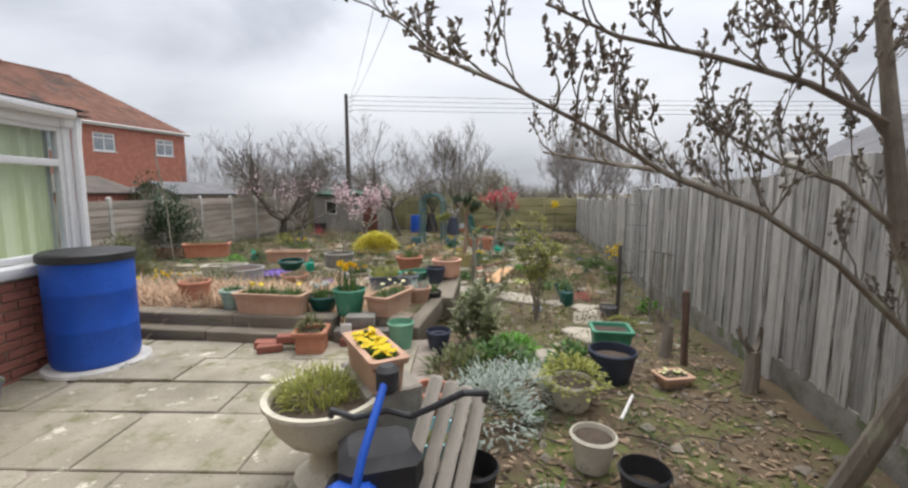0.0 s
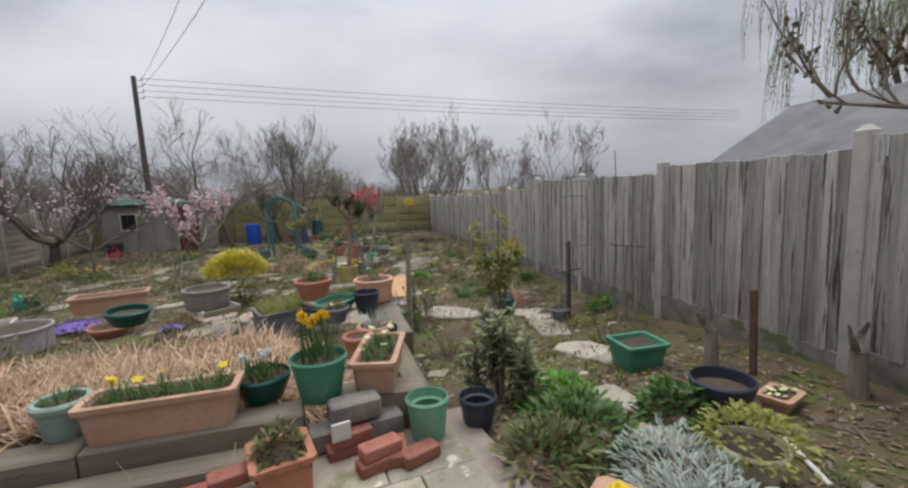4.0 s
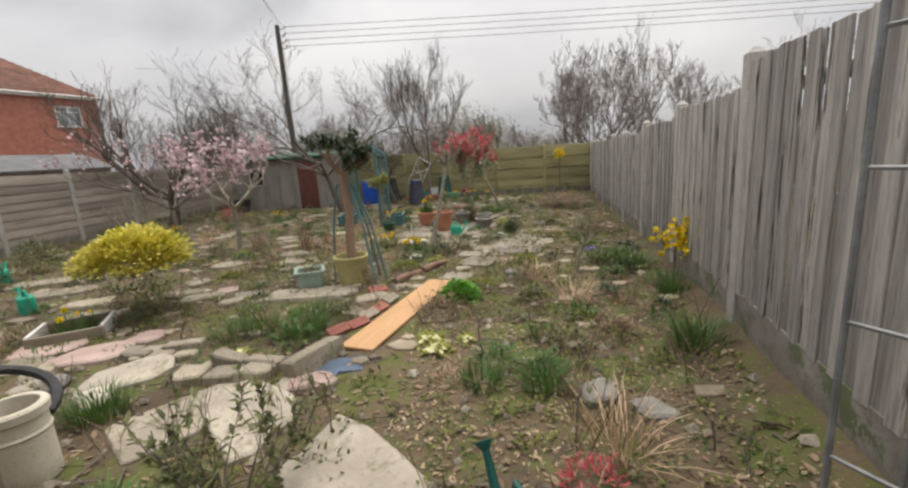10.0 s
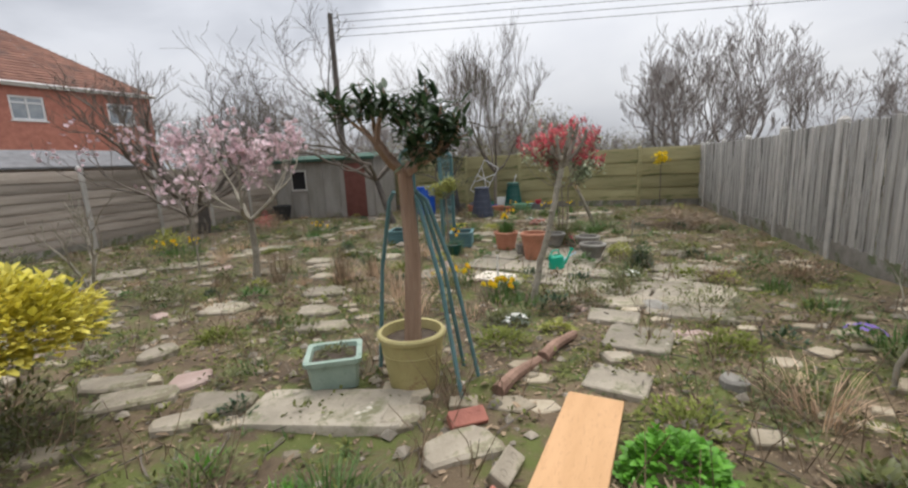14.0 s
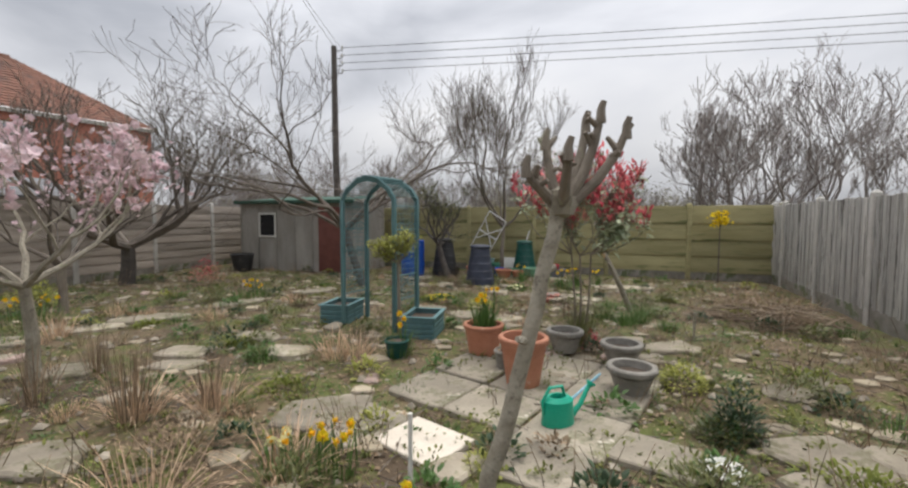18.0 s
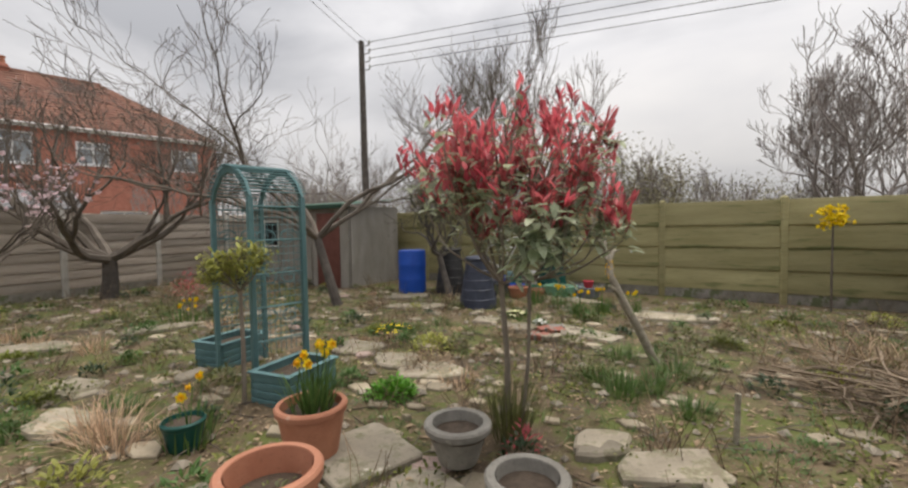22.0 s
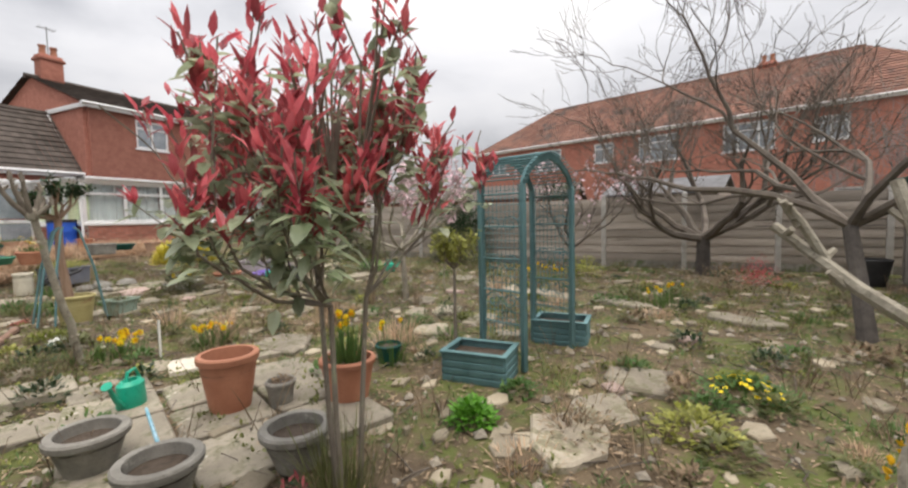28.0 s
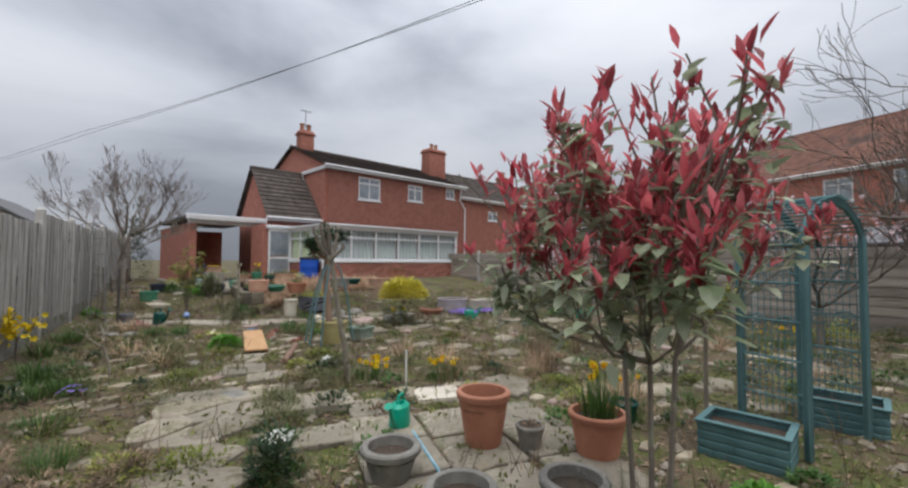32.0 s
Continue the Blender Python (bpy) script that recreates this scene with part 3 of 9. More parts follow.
def left_fence():
    f = thing("side_fence", "brown horizontal board fence between concrete posts", "fence")
    ys = [2.0 + 1.92 * i for i in range(13)]
    for y in ys:
        fence_post(f, lx(y), y, ground(lx(y), y), 1.28, 0.0, CONC)
    for a, b in zip(ys[:-1], ys[1:]):
        fence_bay(f, (lx(a), a), (lx(b), b), (ground(lx(a), a) + ground(lx(b), b)) / 2, 1.18, FENCE_N, False, -1)


left_fence()


# ---- the house ----
def wall_with(name, label, a, b, z0, z1, holes, material, thick=0.25):
    """A wall from a to b with real openings (u0, u1, w0, w1) along it."""
    a, b = Vector((*a, 0)), Vector((*b, 0))
    ln, rz = (b - a).length, math.atan2((b - a).y, (b - a).x)
    us = sorted({0.0, ln, *[h[0] for h in holes], *[h[1] for h in holes]})
    ws = sorted({z0, z1, *[h[2] for h in holes], *[h[3] for h in holes]})
    nu, nw = len(us), len(ws)
    mb = MB()
    vs = [(u, s * thick / 2, w) for s in (-1, 1) for w in ws for u in us]
    solid = lambda i, j: 0 <= i < nu - 1 and 0 <= j < nw - 1 and not any(h[0] < (us[i] + us[i + 1]) / 2 < h[1] and h[2] < (ws[j] + ws[j + 1]) / 2 < h[3] for h in holes)
    at = lambda i, j, s: s * nu * nw + j * nu + i
    fs = []
    for i in range(nu - 1):
        for j in range(nw - 1):
            if not solid(i, j):
                continue
            fs.append((at(i, j, 0), at(i + 1, j, 0), at(i + 1, j + 1, 0), at(i, j + 1, 0)))
            fs.append((at(i, j, 1), at(i, j + 1, 1), at(i + 1, j + 1, 1), at(i + 1, j, 1)))
            for di, dj, p, q in ((-1, 0, (i, j), (i, j + 1)), (1, 0, (i + 1, j + 1), (i + 1, j)), (0, -1, (i + 1, j), (i, j)), (0, 1, (i, j + 1), (i + 1, j + 1))):
                if not solid(i + di, j + dj):
                    fs.append((at(*p, 0), at(*q, 0), at(*q, 1), at(*p, 1)))
    mb.add(vs, fs)
    return mb, (a.x, a.y, 0), rz


def brick_face(mb, u0, u1, w0, w1, face, holes=(), bl=0.225, bh=0.075, off=0.0):
    """Courses of bricks with recessed joints on the face y = face of a wall's own frame."""
    k, w = 0, w0
    while w < w1 - 0.03:
        h = min(bh - 0.01, w1 - w)
        u = u0 - (bl / 2 if k % 2 else 0)
        while u < u1:
            a, b = max(u, u0), min(u + bl - 0.01, u1)
            if b - a > 0.03 and not any(q[0] < b - 0.02 and q[1] > a + 0.02 and q[2] < w + h - 0.01 and q[3] > w + 0.01 for q in holes):
                mb.box(((a + b) / 2, face, w + h / 2), (b - a, 0.014, h))
            u += bl
        w += bh
        k += 1


def window(name, parent, c, w, h, rz, bars=(0.5,), transom=None, d=0.06, pane=None):
    """A framed window on a wall: frame, panes and sill, each a part."""
    t = new(name)
    t.matrix_basis = Matrix.Translation(c) @ Matrix.Rotation(rz, 4, "Z")
    if parent is not None:
        t.parent = parent
    f = 0.085
    fr = MB()
    for x in (-w / 2 + f / 2, w / 2 - f / 2):
        fr.bbox((x, 0, h / 2), (f, d, h), 0.006)
    for z in (f / 2, h - f / 2):
        fr.bbox((0, 0, z), (w - 2 * f, d, f), 0.006)
    for u in bars:
        fr.bbox((-w / 2 + w * u, 0, h / 2), (f * 0.8, d * 0.9, h - 2 * f), 0.006)
    if transom:
        fr.bbox((0, 0, transom), (w - 2 * f, d * 0.85, f * 0.8), 0.006)
    part("window_frame", fr, UPVC, t)
    us = [0.0, *bars, 1.0]
    for a, b in zip(us[:-1], us[1:]):
        mb = MB()
        mb.box((-w / 2 + w * (a + b) / 2, 0, h / 2), (w * (b - a) - f, 0.012, h - 2 * f))
        part("pane", mb, pane or PANE, t)
    mb = MB()
    mb.bbox((0, -d * 0.6, -0.025), (w + 0.12, d * 2.2, 0.05), 0.008)
    part("window_sill", mb, UPVC, t)
    return t


def tile_roof(name, corners, material, parent, rows, cols, label=""):
    """Lapped courses of tiles over a four-cornered slope: eave a-b, ridge d-c."""
    a, b, c, d = [Vector(p) for p in corners]
    nrm = (b - a).cross(d - a).normalized()
    if nrm.z < 0:
        nrm = -nrm
    mb = MB()
    for j in range(rows):
        v0, v1 = j / rows, (j + 1.15) / rows
        p0, q0 = a.lerp(d, v0), b.lerp(c, v0)
        p1, q1 = a.lerp(d, min(1, v1)), b.lerp(c, min(1, v1))
        for i in range(cols):
            u0, u1 = i / cols, (i + 0.97) / cols
            lift = nrm * (0.045 + U(0, 0.01))
            low = nrm * 0.012
            vs = [p0.lerp(q0, u0) + lift, p0.lerp(q0, u1) + lift, p1.lerp(q1, u1) + low, p1.lerp(q1, u0) + low, p0.lerp(q0, u0), p0.lerp(q0, u1)]
            mb.add(vs, [(0, 1, 2, 3), (4, 5, 1, 0)])
    return part(name, mb, material, parent, label, smooth=None)


def pot_chimney(parent, x, y, z, h, w=0.75, d=0.5):
    mb = MB()
    mb.bbox((x, y, z + h / 2), (w, d, h), 0.02)
    mb.bbox((x, y, z + h - 0.18), (w + 0.12, d + 0.12, 0.12), 0.02)
    ch = part("chimney", mb, BRICKI, parent, "red brick chimney stack")
    for dx in (-0.18, 0.18):
        mb = MB()
        mb.lathe([(0.12, 0), (0.10, 0.3), (0.13, 0.32), (0.13, 0.38), (0.09, 0.38), (0.09, 0.2)], 12, (x + dx, y, z + h))
        part("chimney_pot", mb, TERRA, ch)


HX, HY = -3.68, 4.12


def sunroom():
    t = thing("conservatory", "white uPVC conservatory with green curtains on a red brick base", "conservatory", (0, 0, 0))
    sill, top, tr = 0.87, 2.02, 1.70
    # core of the low walls
    for nm, c, s in (("side_wall", (HX - 0.12, 2.66, 0.33), (0.22, 2.92, 0.9)), ("front_wall", (HX - 3.33, HY - 0.12, 0.33), (6.4, 0.22, 0.9))):
        mb = MB()
        mb.box(c, s)
        part(nm, mb, MORTAR, t)
    side = next(o for o in t.children if o.name.startswith("side_wall"))
    front = next(o for o in t.children if o.name.startswith("front_wall"))
    k, z = 0, -0.06
    bm = MB()
    bm.bbox((0, 0, 0), (0.215, 0.02, 0.065), 0.006)
    full = bm.mesh("brick", BRICK, 30)
    while z < 0.76:
        y = 1.25 + (0.11 if k % 2 else 0)
        while y < HY - 0.05:
            o = new("brick", full)
            o.parent = side
            o.location, o.rotation_euler = (HX - 0.005 + U(-0.002, 0.002), y + 0.11, z + 0.033), (0, 0, math.pi / 2)
            y += 0.2255
        z += 0.075
        k += 1
    mb = MB()
    brick_face(mb, 0, 6.3, -0.25, 0.78, 0, ())
    o = part("brickwork", mb, BRICKI, front, kind="stuff")
    o.matrix_basis = Matrix.Translation((HX - 6.4, HY - 0.005, 0))
    # frames
    def run(a, b, n, nm):
        a, b = Vector(a), Vector(b)
        d = b - a
        rz = math.atan2(d.y, d.x)
        ln = d.length
        mb = MB()
        mid = (a + b) / 2
        mb.bbox((mid.x, mid.y, 0.83), (ln + 0.1, 0.17, 0.10), 0.02, rz)
        part("window_sill", mb, UPVC, t, "white plastic sill")
        mb = MB()
        mb.bbox((mid.x, mid.y, 2.08), (ln + 0.2, 0.14, 0.16), 0.02, rz)
        part("fascia", mb, UPVC, t)
        mb = MB()
        out = Vector((d.y, -d.x, 0)).normalized()
        e = out * 0.12
        mb.tube([a + e + Vector((0, 0, 2.13)), b + e + Vector((0, 0, 2.12))], 0.05, n=8)
        part("gutter", mb, UPVC, t)
        for i in range(n + 1):
            p = a.lerp(b, i / n)
            mb = MB()
            mb.bbox((p.x, p.y, (sill + top) / 2 + 0.01), (0.085 if 0 < i < n else 0.13, 0.075, top - sill + 0.02), 0.008, rz)
            part("mullion", mb, UPVC, t)
        for i in range(n):
            p, q = a.lerp(b, i / n), a.lerp(b, (i + 1) / n)
            m = (p + q) / 2
            w = ln / n - 0.09
            mb = MB()
            mb.bbox((m.x, m.y, tr), (w, 0.06, 0.06), 0.006, rz)
            part("transom", mb, UPVC, t)
            for zz, nm2 in ((sill + 0.045, "bottom_rail"), (top - 0.03, "head_rail")):
                mb = MB()
                mb.bbox((m.x, m.y, zz), (w, 0.06, 0.05), 0.006, rz)
                part(nm2, mb, UPVC, t)
            for z0, z1 in ((sill + 0.07, tr - 0.03), (tr + 0.03, top - 0.055)):
                mb = MB()
                mb.box((m.x, m.y, (z0 + z1) / 2), (w, 0.012, z1 - z0), rz)
                g = part("pane", mb, GLASS, t)
                g.visible_shadow = False
            mb = MB()
            pl = 40
            inn = -out * 0.11
            vs = []
            for j in range(pl + 1):
                u = j / pl
                pp = p.lerp(q, 0.02 + 0.96 * u) + inn + out * (0.03 * math.sin(u * 34 + i) + 0.012 * math.sin(u * 91))
                vs += [(pp.x, pp.y, sill), (pp.x, pp.y, top - 0.02)]
            mb.add(vs, [(2 * j, 2 * j + 2, 2 * j + 3, 2 * j + 1) for j in range(pl)])
            part("curtain", mb, CURTAIN if nm == "side" else NETC, t)
    run((HX - 0.05, 1.25, 0), (HX - 0.05, HY - 0.05, 0), 3, "side")
    run((HX - 0.05, HY - 0.05, 0), (HX - 6.4, HY - 0.05, 0), 6, "front")
    mb = MB()
    mb.tube([(HX + 0.05, HY + 0.02, 2.1), (HX + 0.05, HY + 0.0, 1.9), (HX + 0.02, HY + 0.02, 0.05)], 0.034, n=8)
    part("downpipe", mb, UPVC, t)
    mb = MB()
    e0, e1, w0, w1, zr = HX + 0.12, HX - 6.5, HY + 0.12, 0.1, 2.165
    mb.add([(e0, w0, zr), (e1, w0, zr), (e1, w1, 2.42), (e0 - 3, w1, 2.42), (e0, w1, zr), (e0 - 2.6, 2.0, 2.32)], [(0, 5, 2, 1), (5, 3, 2), (0, 4, 3, 5)])
    mb.add([(e0, w0, 2.12), (e1, w0, 2.12), (e1, w1, 2.12), (e0, w1, 2.12)], [(0, 1, 2, 3)])
    part("roof", mb, FELT, t)
    mb = MB()
    mb.box((HX - 3.2, 2.1, -0.03), (6.2, 3.8, 0.04))
    part("floor", mb, CONC, t)


sunroom()


def gable_house(name, label, x0, x1, y0, y1, zb, ze, zr, wallm, roofm, wins, chims, hip=0.0, along="x", rz=0.0, at=(0, 0, 0), rows=14, cols=40):
    """Walls with openings on the long face y1, a lapped tile roof and chimneys."""
    t = thing(name, label, "house", at, rz)
    mb, o, _ = wall_with("w", "", (x1, y1), (x0, y1), zb, ze, [(x1 - w[0] - w[2] / 2, x1 - w[0] + w[2] / 2, w[1], w[1] + w[3]) for w in wins], wallm)
    ob = part("front_wall", mb, wallm, t)
    ob.matrix_basis = Matrix.Translation(o) @ Matrix.Rotation(math.pi, 4, "Z")
    ym = (y0 + y1) / 2
    for nm, c, s in (("side_wall", (x0, ym, (zb + ze) / 2), (0.25, y1 - y0, ze - zb)), ("side_wall", (x1, ym, (zb + ze) / 2), (0.25, y1 - y0, ze - zb)), ("back_wall", ((x0 + x1) / 2, y0, (zb + ze) / 2), (x1 - x0, 0.25, ze - zb)), ("room", ((x0 + x1) / 2, y1 - 1.2, (zb + ze) / 2), (x1 - x0 - 0.5, 0.1, ze - zb))):
        mb = MB()
        mb.box(c, s)
        part(nm, mb, NETC if nm == "room" else wallm, t)
    if not hip:
        for x in (x0, x1):
            mb = MB()
            mb.add([(x - 0.12, y0, ze), (x - 0.12, y1, ze), (x - 0.12, ym, zr - 0.05), (x + 0.12, y0, ze), (x + 0.12, y1, ze), (x + 0.12, ym, zr - 0.05)], [(0, 1, 2), (3, 5, 4), (0, 2, 5, 3), (1, 4, 5, 2)])
            part("gable", mb, wallm, t)
    e = 0.3
    A, B, Cc, D = (x0 - e, y1 + e, ze - 0.05), (x1 + e, y1 + e, ze - 0.05), (x1 + e - hip, ym, zr), (x0 - e + hip, ym, zr)
    tile_roof("roof_slope", (A, B, Cc, D), roofm, t, rows, cols)
    tile_roof("roof_slope", ((x1 + e, y0 - e, ze - 0.05), (x0 - e, y0 - e, ze - 0.05), D, Cc), roofm, t, 6, 10)
    if hip:
        tile_roof("roof_hip", (B, (x1 + e, y0 - e, ze - 0.05), Cc, Cc), roofm, t, rows, 16)
        tile_roof("roof_hip", ((x0 - e, y0 - e, ze - 0.05), A, D, D), roofm, t, rows, 16)
    mb = MB()
    mb.tube([D, Cc], 0.11, n=6)
    part("ridge", mb, roofm, t)
    mb = MB()
    mb.bbox(((x0 + x1) / 2, y1 + e - 0.02, ze - 0.10), (x1 - x0 + 2 * e, 0.05, 0.16), 0.01)
    mb.tube([(x0 - e, y1 + e + 0.06, ze - 0.04), (x1 + e, y1 + e + 0.06, ze - 0.04)], 0.055, n=6)
    part("gutter", mb, UPVC, t)
    for x, z, w, h, *bars in wins:
        window("window", t, (x, y1 + 0.06, z), w, h, math.pi, bars or (0.5,), transom=h * 0.72)
    for x, y, z, *size in chims:
        pot_chimney(t, x, y, z, *size)
    return t


# own house behind the conservatory
gable_house("brick_house", "two-storey red brick house with grey tiled roof and chimneys", -14.3, -5.9, -7.0, 0.0, -0.2, 5.2, 6.65, BRICKI, ROOF_G,
            [(-8.07, 3.78, 1.25, 1.12), (-10.9, 4.0, 1.0, 0.88), (-13.45, 4.4, 0.7, 0.62, 0.5)], [(-6.4, -3.5, 6.1, 1.5), (-14.5, -2.6, 6.1, 1.8, 1.35, 0.8)], rows=16, cols=44)
gable_house("brick_cottage", "adjoining red brick house with lower eaves", -24.5, -14.6, -6.5, -0.4, -0.2, 4.7, 6.75, BRICKI, ROOF_G,
            [(-17.6, 3.45, 0.95, 0.62)], [(-22.3, -3.5, 6.0, 1.4)], rows=14, cols=44)
gable_house("house_wing", "low brick wing with brown tiled roof beside the house", -5.75, -3.6, -4.1, -0.5, -0.2, 2.7, 5.05, BRICKI, ROOF_G, [], [], rows=12, cols=14)
gable_house("garden_house", "red brick house with solar panel roof beyond the fence", 6.1, 15.5, -9.0, -2.2, -0.2, 4.4, 6.1, BRICKI, ROOF_G,
            [(9.6, 3.0, 1.2, 1.0), (13.2, 3.0, 1.2, 1.0)], [(6.4, -5.6, 5.2, 2.1)], rows=14, cols=40)
gable_house("neighbour_house", "long red brick semi with red tiled hipped roof", 0.0, 25.0, -8.0, 0.0, -0.7, 5.35, 8.5, BRICKI, ROOF_R,
            [(1.4, 3.75, 1.2, 1.05), (5.05, 3.75, 1.2, 1.05), (8.05, 3.65, 2.1, 1.35, 0.3, 0.7), (12.15, 3.6, 2.1, 1.4, 0.3, 0.7), (15.2, 3.8, 1.2, 1.15), (19.0, 3.65, 2.0, 1.35, 0.3, 0.7), (23.0, 3.75, 1.2, 1.1), (4.0, 0.4, 1.8, 1.3), (13.0, 0.4, 1.8, 1.3)], [(7.9, -4.0, 8.2, 0.5)], hip=4.4,
            rz=radians(-108.9), at=(-19.4, 30.3, 0), rows=20, cols=70)


def solar_and_pipes():
    s = thing("solar_panel", "black glass solar panel on the tiled roof", "solar panel", (9.6, -3.6, 5.35))
    mb = MB()
    m = Matrix.Rotation(-math.atan2(1.75, 3.4), 4, "X")
    mb.box((0, 0, 0), (3.2, 1.6, 0.05), m=m)
    part("panel", mb, PANE, s)
    for n, pts in (("house_downpipe", [(-14.25, 0.2, 5.3), (-14.2, 0.15, 4.4), (-14.6, 0.15, 3.9), (-14.6, 0.12, 0.0)]), ("house_downpipe", [(6.9, -2.0, 4.3), (6.9, -2.02, 0.2)]), ("waste_pipe", [(7.1, -2.02, 3.75), (6.9, -2.02, 3.78), (5.95, -2.1, 3.66), (5.92, -3.0, 3.55), (5.92, -5.2, 3.3)])):
        mb = MB()
        mb.tube(pts, 0.045, n=6)
        solo(n, mb, UPVC, "white plastic downpipe on a brick wall", "downpipe")
    mb = MB()
    mb.tube([(-6.4, -3.5, 7.5), (-6.4, -3.5, 8.75)], 0.02, n=5)
    for k in range(6):
        mb.tube([(-6.4 + (k - 2.5) * 0.1, -3.7 + k * 0.01, 8.68), (-6.4 + (k - 2.5) * 0.1, -3.3 - k * 0.01, 8.68)], 0.008, n=4)
    mb.tube([(-6.7, -3.5, 8.68), (-6.1, -3.5, 8.68)], 0.01, n=4)
    solo("television_aerial", mb, STEEL, "thin metal aerial on the chimney stack", "aerial")


solar_and_pipes()


def verge_boards():
    """White boards where the wing's roof meets the house and under the side eaves."""
    for nm, a, b in (("verge_board", (-5.70, -0.45, 2.62), (-5.70, -2.3, 5.0)), ("side_fascia", (-5.72, 0.3, 5.10), (-5.72, -2.4, 5.10))):
        a, b = Vector(a), Vector(b)
        mb = MB()
        mb.bbox((0, 0, 0), ((b - a).length, 0.05, 0.17), 0.01)
        ob = solo(nm, mb, UPVC, "white plastic board along a roof edge of the house", "trim")
        ob.matrix_basis = Matrix.Translation((a + b) / 2) @ (b - a).to_track_quat("X", "Z").to_matrix().to_4x4()


verge_boards()


def garage():
    t = thing("garage", "flat-roofed brick garage with a dark open doorway", "garage", (0, 0, 0))
    for nm, c, s in (("pier", (-3.05, -0.55, 1.1), (0.22, 0.3, 2.3)), ("pier", (-0.7, -0.55, 1.1), (0.24, 0.3, 2.3)), ("side_wall", (-0.7, -3.3, 1.1), (0.22, 5.2, 2.3)), ("back_wall", (-1.9, -5.8, 1.1), (2.5, 0.2, 2.3)), ("lintel", (-1.88, -0.55, 2.33), (2.6, 0.3, 0.16)), ("link_wall", (-2.78, 0.55, 1.1), (0.2, 1.3, 2.3))):
        mb = MB()
        mb.box(c, s)
        part(nm, mb, BRICKI if nm != "lintel" else UPVC, t)
    mb = MB()
    mb.bbox((-1.85, -2.9, 2.5), (2.8, 5.6, 0.12), 0.02)
    part("roof", mb, FELT, t)
    mb = MB()
    mb.bbox((-1.85, -0.12, 2.47), (2.9, 0.05, 0.2), 0.01)
    part("fascia", mb, UPVC, t)
    mb = MB()
    mb.box((-1.75, -3.0, -0.02), (2.7, 5.0, 0.04))
    part("floor", mb, CONC, t)
    d = thing("side_door", "white framed half-glazed back door, shut", "door", (-3.28, 1.27, 0))
    fr = MB()
    for x in (-0.39, 0.39):
        fr.bbox((x, 0, 1.02), (0.07, 0.07, 2.04), 0.008)
    for z in (0.06, 0.95, 2.02):
        fr.bbox((0, 0, z), (0.71, 0.068, 0.1), 0.008)
    part("door_frame", fr, UPVC, d)
    for z in (0.5, 1.5):
        mb = MB()
        mb.box((0, 0, z), (0.7, 0.02, 0.9))
        part("pane", mb, PANE, d)
    mb = MB()
    mb.tube([(0.28, 0.06, 1.0), (0.28, 0.08, 1.0), (0.17, 0.08, 1.0)], 0.012, n=6)
    part("handle", mb, STEEL, d)
    mb = MB()
    mb.bbox((-3.25, 1.2, 2.14), (0.95, 0.3, 0.14), 0.02)
    solo("door_canopy", mb, UPVC, "white flat canopy over the back door", "canopy")


garage()


